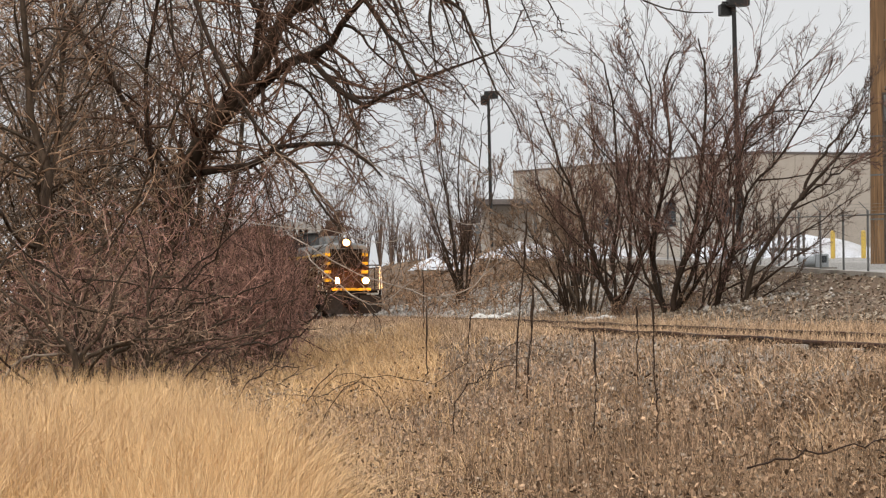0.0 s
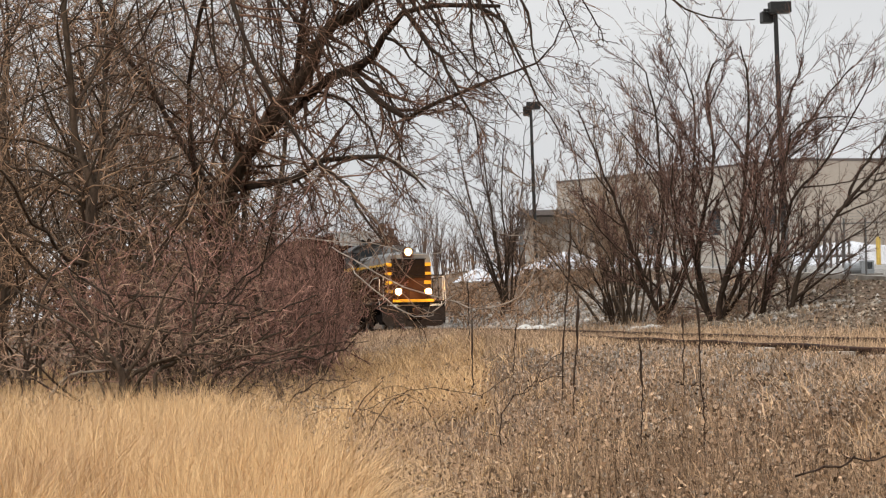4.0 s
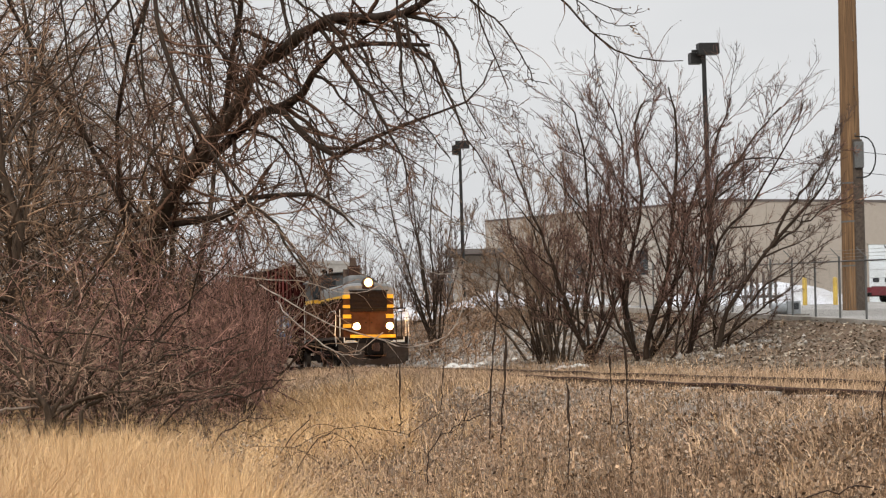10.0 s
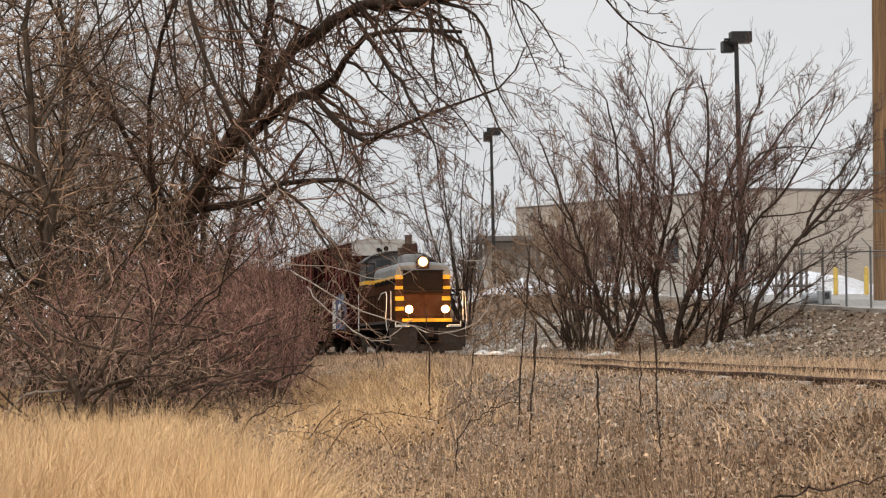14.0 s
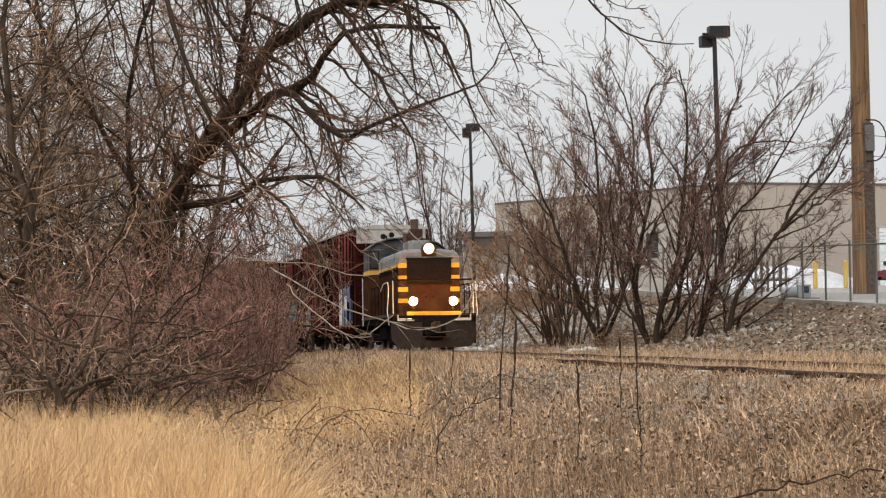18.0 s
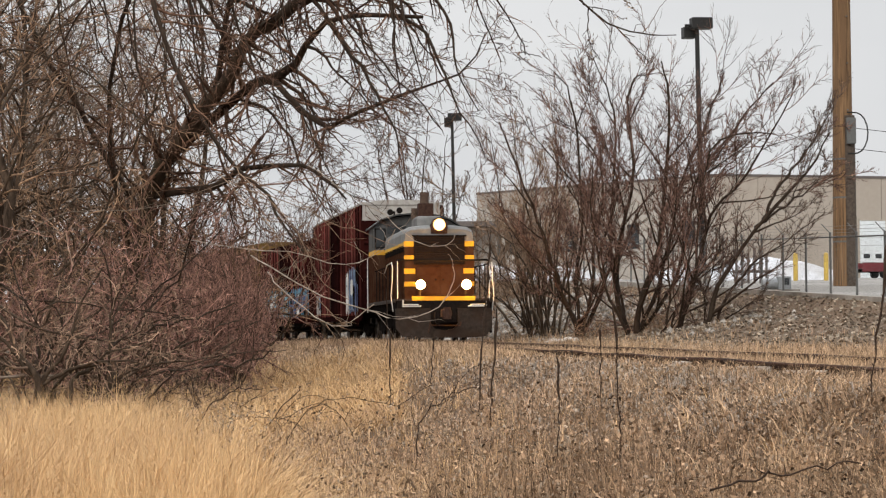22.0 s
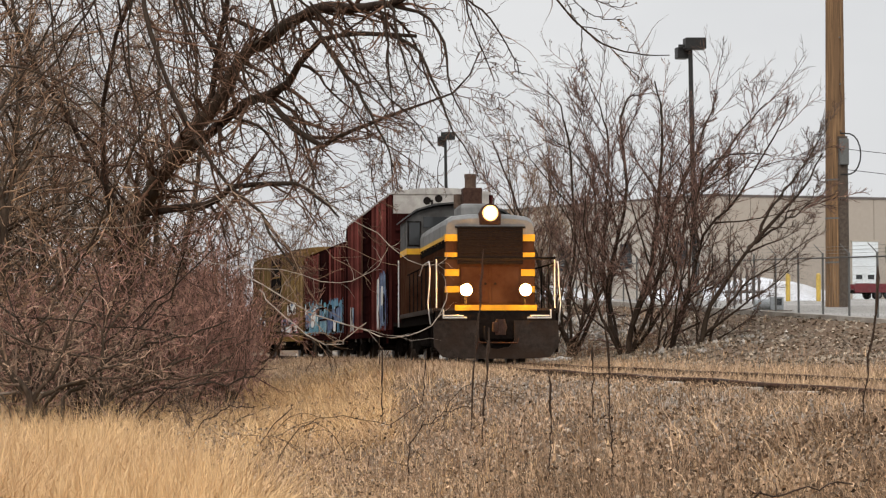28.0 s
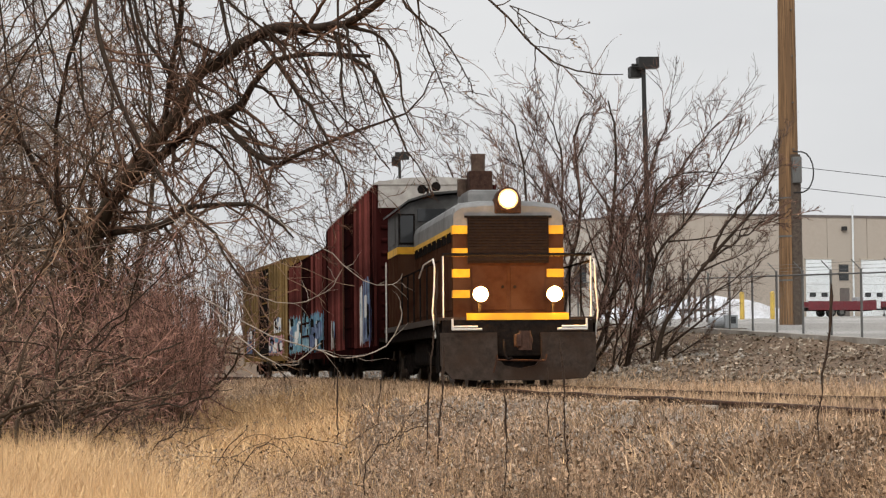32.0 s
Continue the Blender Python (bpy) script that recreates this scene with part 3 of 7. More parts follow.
        boxpart("front_door", (*sorted((s * 0.04, s * 0.72)), y1 + 0.001, y1 + 0.03, 1.5, 2.36), M_LOCO, lo, bev=0.008)
        shape("door_latch", lambda bm, s=s: rod(bm, (s * 0.12, y1 + 0.03, 1.95), (s * 0.12, y1 + 0.07, 1.95), 0.03), M_BLACK, lo)
    boxpart("front_stripe", (-0.98, 0.98, F - 0.30, F - 0.283, 1.28, 1.41), M_LOCOYEL, lo, "broad yellow stripe under the lamps")
    for i in range(8):
        for s in (-1, 1):
            y = y0 + 0.35 + i * 0.96
            boxpart("hood_door", (*sorted((s * (hw + 0.001), s * (hw + 0.022))), y, y + 0.86, 1.5, 2.72), M_LOCO, lo, bev=0.006)
            for j in range(2):
                boxpart("louvre", (*sorted((s * (hw + 0.001), s * (hw + 0.02))), y + 0.06 + j * 0.42, y + 0.36 + j * 0.42, 2.84, 3.03), M_BLACK, lo)

    # top lamp in the nose, two lamps low on the end
    shape("headlight_housing", lambda bm: (rod(bm, (0, y1 - 0.35, 3.67), (0, y1 + 0.10, 3.67), 0.235, 24), box(bm, -0.27, 0.27, y1 - 0.3, y1 + 0.04, 3.38, 3.7, 0.04)), M_STACK, lo)
    shape("headlight", lambda bm: (rod(bm, (0, y1 + 0.101, 3.67), (0, y1 + 0.125, 3.67), 0.158, 24, 0.14)), M_BULB_TOP, lo, "lit round headlamp")
    # added rim that glows a little to imitate the halo round the lamp
    shape("halo_rim", lambda bm: rod(bm, (0, y1 + 0.1005, 3.67), (0, y1 + 0.112, 3.67), 0.19, 24, 0.196), M_HALO_TOP, lo, "golden rim, lit to imitate the lamp's halo")
    for s in (-1, 1):
        shape("ditch_light_housing", lambda bm, s=s: (rod(bm, (s * 0.71, F - 0.56, 1.77), (s * 0.71, F - 0.40, 1.77), 0.12, 20), box(bm, s * 0.71 - 0.025, s * 0.71 + 0.025, F - 0.53, F - 0.48, 1.336, 1.68)), M_BLACK, lo)
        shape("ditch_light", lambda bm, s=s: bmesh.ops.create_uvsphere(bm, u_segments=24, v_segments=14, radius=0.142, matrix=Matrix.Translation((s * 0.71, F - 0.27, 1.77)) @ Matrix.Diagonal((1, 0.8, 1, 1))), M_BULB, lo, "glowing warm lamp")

    # end railing and grab irons
    for s in (-1, 1):
        shape("railing_post", lambda bm, s=s: rod(bm, (s * 1.42, F - 0.33, 1.0), (s * 1.42, F - 0.33, 2.525), 0.016), M_WHITE, lo, "white railing post")
        shape("grab_iron", lambda bm, s=s: bent_rod(bm, [(s * 1.54, F - 0.62, 0.95), (s * 1.60, F - 0.62, 1.45), (s * 1.56, F - 0.62, 1.9), (s * 1.55, F - 0.62, 2.3), (s * 1.56, F - 0.8, 2.46), (s * 1.58, F - 2.4, 2.42), (s * 1.58, F - 3.4, 2.2)], 0.016), M_WHITE, lo, "curved white grab iron")
        shape("side_railing", lambda bm, s=s: bent_rod(bm, [(s * 1.46, F - 0.4, 2.42), (s * 1.44, -3.1, 2.40)], 0.02), M_BLACK, lo)
        for i in range(6):
            shape("railing_post", lambda bm, s=s, i=i: rod(bm, (s * 1.45, F - 1.7 - i * 1.4, 1.33), (s * 1.45, F - 1.7 - i * 1.4, 2.41), 0.018), M_BLACK, lo)
    shape("front_railing", lambda bm: rod(bm, (-1.44, F - 0.33, 2.525), (1.44, F - 0.33, 2.525), 0.03), M_BLACK, lo)

    # exhaust on the hood
    shape("exhaust_base", lambda bm: box(bm, -0.42, 0.42, -0.2, 1.7, 3.66, 4.1, 0.1), M_LOCOGREY, lo)
    shape("exhaust_box", lambda bm: box(bm, -0.22, 0.28, 0.38, 0.92, 4.08, 4.56, 0.03), M_STACK, lo, "burnt rusty exhaust box")
    shape("exhaust_stack", lambda bm: (rod(bm, (0.06, 0.65, 4.55), (0.06, 0.65, 4.92), 0.15, 16), rod(bm, (0.06, 0.65, 4.84), (0.06, 0.65, 4.93), 0.162, 16)), M_RUSTGREY, lo, "short burnt exhaust stack")
    shape("small_stack", lambda bm: rod(bm, (0.36, 0.3, 4.05), (0.36, 0.3, 4.42), 0.11, 12), M_RUSTGREY, lo)

    # cab with an arched roof
    c0, c1 = -F + 0.75, y0 - 0.002
    boxpart("cab_lower", (-1.46, 1.46, c0, c1, 1.336, 2.98), M_LOCO, lo, "dark brown lower cab", bev=0.01)
    boxpart("cab_stripe", (-1.468, 1.468, c0 - 0.008, c1 + 0.008, 2.98, 3.14), M_LOCOYEL, lo, "faded yellow stripe round the cab")

    def cab_up(bm):
        extrude(bm, [(-1.46, 3.141), (1.46, 3.141), (1.46, 3.95), (1.2, 4.14), (0.7, 4.29), (0, 4.35), (-0.7, 4.29), (-1.2, 4.14), (-1.46, 3.95)], "y", c0, c1)
    shape("cab_upper", cab_up, M_CABGREY, lo, "weathered grey upper cab")

    def cab_roof(bm):
        top = [(-1.56, 3.92), (-1.22, 4.17), (-0.7, 4.33), (0, 4.39), (0.7, 4.33), (1.22, 4.17), (1.56, 3.92)]
        extrude(bm, top + [(u, w + 0.05) for u, w in reversed(top)], "y", c0 - 0.12, c1 + 0.16)
    shape("cab_roof", cab_roof, M_CABGREY, lo, "arched grey cab roof")
    for s in (-1, 1):
        boxpart("cab_window", (*sorted((s * 1.10, s * 1.40)), c1 + 0.001, c1 + 0.02, 3.24, 3.86), M_GLASS, lo, "dark front cab window", bev=0.008)
        boxpart("cab_window", (*sorted((s * 0.35, s * 1.0)), c1 + 0.001, c1 + 0.02, 3.72, 4.02), M_GLASS, lo, "low window over the hood", bev=0.008)
        boxpart("window_frame", (*sorted((s * 1.06, s * 1.44)), c1 + 0.0005, c1 + 0.012, 3.2, 3.9), M_BLACK, lo)
        boxpart("cab_side_window", (*sorted((s * 1.461, s * 1.475)), c0 + 0.55, c1 - 0.55, 3.24, 3.86), M_GLASS_DUSTY, lo, "dark side cab window")
        shape("horn", lambda bm, s=s: rod(bm, (0.75 + s * 0.16, c1 - 0.3, 4.46 - s * 0.03), (0.75 + s * 0.16, c1 + 0.2, 4.48 - s * 0.03), 0.04, 12, 0.11), M_BLACK, lo)
        shape("cab_grab_iron", lambda bm, s=s: bent_rod(bm, [(s * 1.52, c0 + 0.1, 1.0), (s * 1.52, c0 + 0.1, 2.9)], 0.02), M_WHITE, lo, "white cab grab iron")
    shape("horn_bracket", lambda bm: rod(bm, (0.75, c1 - 0.1, 4.3), (0.75, c1 - 0.1, 4.5), 0.03), M_BLACK, lo)

    # under the deck
    shape("fuel_tank", lambda bm: box(bm, -1.25, 1.25, -1.4, 1.4, 0.42, 0.979, 0.08), M_BLACK, lo)
    truck(lo, 3.6, 2.44, 0.5, side=1.08)
    truck(lo, -3.6, 2.44, 0.5, side=1.08)
    return lo


def build_boxcar(name, label, L, top, body, ends, sprayed, door_y, door_mat=None):
    car = thing(name, label, "boxcar")
    H, W = L / 2, 1.5
    sill, low = 1.05, 0.74
    boxpart("centre_sill", (-0.35, 0.35, -H - 0.1, H + 0.1, 0.72, sill - 0.001), M_BLACK, car)
    boxpart("floor_sill", (-W + 0.02, W - 0.02, -H + 0.02, H - 0.02, sill, sill + 0.12), M_BLACK, car)
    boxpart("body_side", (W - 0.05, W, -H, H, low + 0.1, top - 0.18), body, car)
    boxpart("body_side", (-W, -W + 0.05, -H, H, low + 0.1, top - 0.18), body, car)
    boxpart("side_sill", (W - 0.03, W + 0.035, -H, H, low, low + 0.2), body, car)
    boxpart("side_sill", (-W - 0.035, -W + 0.03, -H, H, low, low + 0.2), body, car)
    for e in (1, -1):
        wh = 0.58 if ends else 0.0
        boxpart("end_wall", (-W + 0.051, W - 0.051, *sorted((e * (H - 0.05), e * H)), sill + 0.1, top - 0.2 - wh), body, car)
        if ends:
            boxpart("end_wall_top", (-W + 0.051, W - 0.051, *sorted((e * (H - 0.05), e * H)), top - 0.2 - wh, top - 0.1), M_BOXWHITE, car, "dirty white upper end panel")
        for k in range(9):
            z = sill + 0.3 + k * (top - sill - 1.0 - wh) / 8

            def rib(bm, z=z, e=e):
                rod(bm, (-W + 0.12, e * (H + 0.005), z), (W - 0.12, e * (H + 0.005), z), 0.06, 8)
            shape("end_corrugation", rib, body, car)

    def roof(bm):
        prof = [(-W - 0.02, top - 0.2), (-W - 0.02, top - 0.14), (-0.8, top - 0.03), (0, top), (0.8, top - 0.03), (W + 0.02, top - 0.14), (W + 0.02, top - 0.2)]
        extrude(bm, prof, "y", -H - 0.03, H + 0.03)
        n = int(L / 1.05)
        for i in range(1, n):
            y = -H + i * L / n
            extrude(bm, [(u * 0.995, w + 0.03) for u, w in prof], "y", y - 0.04, y + 0.04)
    shape("roof", roof, M_BOXWHITE if ends else body, car)
    rib_me = None
    # red cars: lighter rib paint imitates lit ribs against the shade-darkened panels
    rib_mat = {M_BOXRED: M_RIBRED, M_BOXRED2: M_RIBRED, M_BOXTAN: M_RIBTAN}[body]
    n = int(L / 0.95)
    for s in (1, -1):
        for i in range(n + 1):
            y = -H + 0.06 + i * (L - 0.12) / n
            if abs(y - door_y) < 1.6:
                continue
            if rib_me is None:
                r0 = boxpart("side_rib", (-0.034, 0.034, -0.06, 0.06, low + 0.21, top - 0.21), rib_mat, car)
                rib_me, ob = r0.data, r0
            else:
                ob = new("side_rib", rib_me)
                ob.parent = car
            ob.matrix_basis = pose(s * (W + 0.034), y, 0, 0, 0, 0 if s < 0 else 180)
        dr = boxpart("sliding_door", (*sorted((s * (W + 0.012), s * (W + 0.07))), door_y - 1.5, door_y + 1.5, low + 0.24, top - 0.32), door_mat or body, car)
        for k in range(6):
            z = sill + 0.5 + k * (top - sill - 1.2) / 5
            boxpart("door_rib", (*sorted((s * (W + 0.071), s * (W + 0.10))), door_y - 1.45, door_y + 1.45, z, z + 0.07), body, dr)
        shape("door_bar", lambda bm, s=s: rod(bm, (s * (W + 0.12), door_y - 1.2, sill + 0.2), (s * (W + 0.12), door_y - 1.2, top - 0.3), 0.025), M_RAIL, dr)
        for e in (1, -1):
            def ladder(bm, s=s, e=e):
                for k in range(int((top - sill) / 0.42)):
                    z = sill - 0.2 + k * 0.42
                    rod(bm, (s * (W + 0.11), e * (H - 0.1), z), (s * (W + 0.11), e * (H - 0.55), z), 0.014, 5)
                for d in (0.1, 0.55):
                    rod(bm, (s * (W + 0.11), e * (H - d), sill - 0.5), (s * (W + 0.11), e * (H - d), top - 0.3), 0.016, 5)
            shape("ladder", ladder, body, car)
    rr = np.random.RandomState(int(L * 10))
    layer = 0
    for y, w, h, z, m in sprayed:
        # one broad field of colour, then shapes sprayed over it
        marks = []
        bays = max(1, round(w / 0.62))
        for i in range(bays):
            marks.append((y - w / 2 + i * w / bays, w / bays - 0.07, h * rr.uniform(0.86, 1.0), z, m))
        for i in range(max(5, int(w / 0.3))):
            bw = w * rr.uniform(0.12, 0.3)
            bh = h * rr.uniform(0.18, 0.5)
            marks.append((y - w / 2 + rr.uniform(0, 1) * (w - bw), bw, bh, z + rr.uniform(0.05, 0.95) * (h - bh), (M_SPRAYWHITE, M_NAVY, M_BLUE, m, M_BLACK, M_BLACK)[rr.randint(6)]))
        for n_mark, (ya, mw, mh, za, mm) in enumerate(marks):
            layer = 0 if n_mark < bays else layer + 1

            def mark(bm, ya=ya, mw=mw, mh=mh, za=za, layer=layer):
                ring = []
                for a in np.linspace(0, 2 * math.pi, 18, endpoint=False):
                    c, sn = math.cos(a), math.sin(a)
                    ring.append((ya + mw / 2 + mw / 2 * math.copysign(abs(c) ** 0.45, c) * rr.uniform(0.88, 1.06), za + mh / 2 + mh / 2 * math.copysign(abs(sn) ** 0.45, sn) * rr.uniform(0.82, 1.06)))
                extrude(bm, ring, "x", W + 0.0705, W + 0.0725 + (0.002 + 0.0012 * (layer % 14) if layer else 0))
            shape("spray_mark", mark, mm, car)
    coupler(car, H + 0.15, 1)
    coupler(car, -H - 0.15, -1)
    truck(car, H - 1.9, 1.73, 0.42)
    truck(car, -H + 1.9, 1.73, 0.42)
    boxpart("brake_gear", (-0.9, 0.9, -1.2, 0.8, 0.5, 0.9), M_BLACK, car, bev=0.05)
    return car


loco = build_loco()
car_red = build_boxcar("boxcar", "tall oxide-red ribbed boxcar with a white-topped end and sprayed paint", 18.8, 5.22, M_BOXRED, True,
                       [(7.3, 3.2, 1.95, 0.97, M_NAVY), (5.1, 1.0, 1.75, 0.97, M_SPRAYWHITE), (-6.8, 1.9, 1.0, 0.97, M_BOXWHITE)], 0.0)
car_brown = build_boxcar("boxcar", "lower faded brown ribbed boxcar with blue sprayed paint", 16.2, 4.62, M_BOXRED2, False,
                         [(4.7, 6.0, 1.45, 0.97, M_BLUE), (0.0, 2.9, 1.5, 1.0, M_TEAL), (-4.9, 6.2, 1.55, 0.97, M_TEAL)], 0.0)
car_tan = build_boxcar("boxcar", "mustard yellow ribbed boxcar with pink and white sprayed paint", 15.4, 5.05, M_BOXTAN, False,
                       [(4.6, 5.4, 0.9, 0.97, M_PINK), (5.0, 2.6, 0.7, 1.9, M_SPRAYWHITE), (-5.0, 3.5, 1.4, 0.97, M_NAVY)], 0.0, M_BLACK)
TRAIN = [(loco, 0.33, LOCO_L, 2.9, LOCO_L - 2.9), (car_red, 0.0, 18.8, 1.9, 16.9), (car_brown, 0.0, 16.2, 1.9, 14.3), (car_tan, 0.0, 15.4, 1.9, 13.5)]
GAPS = [-0.33, 15.25, 35.3, 53.0]


def motions():
    step = 0.8
    times = [i * step for i in range(41)]
    for (veh, _, L, a, b), lag in zip(TRAIN, GAPS):
        walk(veh, [(t, rail_pose(lamp_s(t) + lag, a, b, L / 2)) for t in times])
    fine = [i * 0.2 for i in range(161)]
    start = lamp_s(0.0)
    for w, y, r in WHEELSETS:
        walk(w, [(t, pose(0, y, r) @ Matrix.Rotation(-(start - lamp_s(t)) / r, 4, "X")) for t in fine])

# ---- growing things: tubes for wood, strips for grass ----
def unit(v):
    return v / np.maximum(np.linalg.norm(v, axis=-1, keepdims=True), 1e-9)


def tube_arrays(P, R, k, rs):
    m, n, _ = P.shape
    t = unit(np.gradient(P, axis=1))
    a = unit(rs.normal(size=(m, 1, 3)))
    b1 = unit(np.cross(t, a))
    b2 = np.cross(t, b1)
    ang = np.arange(k) * 2 * np.pi / k
    V = P[:, :, None] + R[:, :, None, None] * (np.cos(ang)[:, None] * b1[:, :, None] + np.sin(ang)[:, None] * b2[:, :, None])
    idx = np.arange(m * n * k).reshape(m, n, k)
    nx2 = np.roll(idx, -1, 2)
    q = np.stack([idx[:, :-1], nx2[:, :-1], nx2[:, 1:], idx[:, 1:]], -1).reshape(-1, 4)
    return V.reshape(-1, 3), q


def spike_arrays(P, R, rs):
    """Three-sided twigs that run out to a point."""
    m, n, _ = P.shape
    V, q = tube_arrays(P[:, :-1], R[:, :-1], 3, rs)
    ring = np.arange(m * (n - 1) * 3).reshape(m, n - 1, 3)[:, -1]
    tip = (len(V) + np.arange(m))[:, None].repeat(3, 1)
    return np.concatenate([V, P[:, -1]]), q, np.stack([ring, np.roll(ring, -1, 1), tip], -1).reshape(-1, 3)


def slim(R, least):
    """Radii that never fall under a least one at the foot and run out to a fine point."""
    return np.maximum(R, least) * np.linspace(1.12, 0.5, R.shape[1])[None]


def wood(name, sets, material, parent, rs, label="", smooth=True):
    Vs, faces, o = [], [], 0
    for P, R, k in sets:
        V, *fs = spike_arrays(P, R, rs) if k == 3 and P.shape[1] > 2 else tube_arrays(P, R, k, rs)
        Vs.append(V)
        faces += [f + o for f in fs]
        o += len(V)
    return soup(name, np.concatenate(Vs), faces, material, parent, label, smooth)


def wood_each(name, P, R, k, material, parent, rs):
    for i in range(len(P)):
        wood(name, [(P[i:i + 1], R[i:i + 1], k)], material, parent, rs)


def resample(pts, n, rs=None, wob=0.0):
    """A smooth line of n points through a few."""
    p = np.asarray(pts, float)
    q = np.concatenate([[2 * p[0] - p[1]], p, [2 * p[-1] - p[-2]]])
    u = np.linspace(0, len(p) - 1 - 1e-6, n)
    i = u.astype(int)
    f = (u - i)[:, None]
    a, b, c, d = q[i], q[i + 1], q[i + 2], q[i + 3]
    out = 0.5 * (2 * b + (c - a) * f + (2 * a - 5 * b + 4 * c - d) * f * f + (3 * b - a - 3 * c + d) * f ** 3)
    if wob:
        out[1:-1] += rs.normal(0, wob, (n - 2, 3))
    return out


def grow(P, R, count, u0, u1, length, angle, rad, n, wob, up, rs, spread=0.45):
    """Children of every branch: where they leave it, how long, how steep, how they wander and whether they rise or hang."""
    m, k, _ = P.shape
    u = (u0 + (u1 - u0) * (np.arange(count) + rs.uniform(0, 1, (m, count))) / count) * (k - 1.001)
    i = u.astype(int)
    f = (u - i)[..., None]
    rows = np.arange(m)[:, None]
    a, b = P[rows, i], P[rows, i + 1]
    start = (a + (b - a) * f).reshape(-1, 3)
    tan = unit(b - a).reshape(-1, 3)
    r0 = (R[rows, i] + (R[rows, i + 1] - R[rows, i]) * f[..., 0]).reshape(-1)
    whole = np.repeat(np.linalg.norm(np.diff(P, axis=1), axis=2).sum(1), count)
    side = unit(np.cross(tan, rs.normal(size=tan.shape)))
    ang = np.radians(angle) * rs.uniform(1 - spread, 1 + spread, len(tan))[:, None]
    d = unit(np.cos(ang) * tan + np.sin(ang) * side)
    uu = (u / (k - 1)).reshape(-1)
    L = (length * whole if length < 0.999 else np.full(len(uu), length - 1.0)) * (1.15 - 0.6 * uu) * rs.uniform(0.55, 1.3, len(uu))
    pts = [start]
    for s in range(n - 1):
        d = unit(d + wob * rs.normal(size=d.shape) + np.array([0, 0, up]) / (n - 1))
        pts.append(pts[-1] + d * (L / (n - 1))[:, None])
    r = np.minimum(r0 * rad, 0.6 * r0 + 0.002)
    taper = np.linspace(1.0, 0.35, n)
    return np.stack(pts, 1), np.maximum(r[:, None] * taper, 0.0035)


def limb(pts, r0, r1, n=14, rs=None, wob=0.03):
    P = resample(pts, n, rs, wob)
    return P[None], np.linspace(r0, r1, n)[None] * rs.uniform(0.9, 1.12, n)[None]


def join(sets):
    return np.concatenate([s[0] for s in sets]), np.concatenate([s[1] for s in sets])


def fan(rs, count, reach, height, r0, n=11, droop=0.0, base=0.35, lean=0.0):
    """Stems that spring from one stool and lean outwards."""
    az = np.arange(count) * 2.4 + rs.uniform(-0.4, 0.4, count)
    rr = np.sqrt((np.arange(count) + 0.6) / count)
    out = np.stack([np.cos(az) * rr, np.sin(az) * rr], -1)
    h = height * (1.05 - 0.45 * rr ** 2) * rs.uniform(0.75, 1.12, count)
    u = np.linspace(0, 1, n)
    P = np.zeros((count, n, 3))
    bend = (u ** 1.15)[None, :, None]
    side = rs.normal(0, 0.22 * reach, (count, 1, 2)) * (u * (1 - u) * 2.0)[None, :, None]
    P[:, :, :2] = side + out[:, None] * (base + (reach - base) * bend) + rs.normal(0, 0.05, (count, n, 2)) * u[None, :, None]
    P[:, :, 0] += lean * u ** 1.5
    P[:, :, 2] = h[:, None] * (u - droop * rr[:, None] * u ** 2.4)
    P += rs.normal(0, 0.052 * reach / 3, P.shape) * u[None, :, None]
    R = r0 * rs.uniform(0.55, 1.15, (count, 1)) * np.linspace(1, 0.28, n)[None]
    return P, R


def flakes(P, size, rs, flat=0.5):
    """Small curled leaves."""
    n = len(P)
    a = unit(rs.normal(size=(n, 3)) * np.array([1, 1, flat]))
    b = unit(np.cross(a, rs.normal(size=(n, 3)) * np.array([flat, flat, 1.0])))
    s = size[:, None]
    V = np.stack([P - a * s, P + b * s * 0.55, P + a * s, P - b * s * 0.55 + np.array([0, 0, 0.3]) * s], 1)
    o = (np.arange(n) * 4)[:, None]
    return V.reshape(-1, 3), np.concatenate([o + np.array([0, 1, 2]), o + np.array([0, 2, 3])])


def place_on(x, y, sink=0.06):
    return float(x), float(y), float(land_z(x, y)) - sink


# ---- the old tree whose limbs arch over the picture ----
rs = np.random.RandomState(11)
tree = thing("old_tree", "big leafless old tree with arching dark limbs and hanging twigs", "tree")
trunk = [limb([(-6.9, 57.6, -1.2), (-6.7, 57.2, 1.2), (-6.0, 56, 3.6), (-5.4, 55.1, 4.5), (-4.4, 54.2, 5.7), (-3.6, 53.3, 6.7), (-2.9, 52.4, 7.1)], 0.245, 0.12, 20, rs, 0.045)]
L1 = limb([(-2.9, 52.4, 7.1), (-2.2, 51.6, 7.5), (-1.4, 50.7, 7.5), (-0.7, 49.8, 7.4), (-0.1, 48.9, 7.4), (0.7, 48.0, 7.9), (1.6, 46.6, 8.2)], 0.132, 0.045, 14, rs)
L2 = limb([(-5.5, 56.0, 4.5), (-4.4, 55.0, 5.3), (-3.7, 54.0, 5.8), (-2.7, 53.0, 6.1), (-2.2, 52.0, 6.6), (-1.7, 51.0, 6.9), (-0.9, 50.0, 6.9), (0.2, 49.0, 6.7)], 0.13, 0.035, 14, rs)
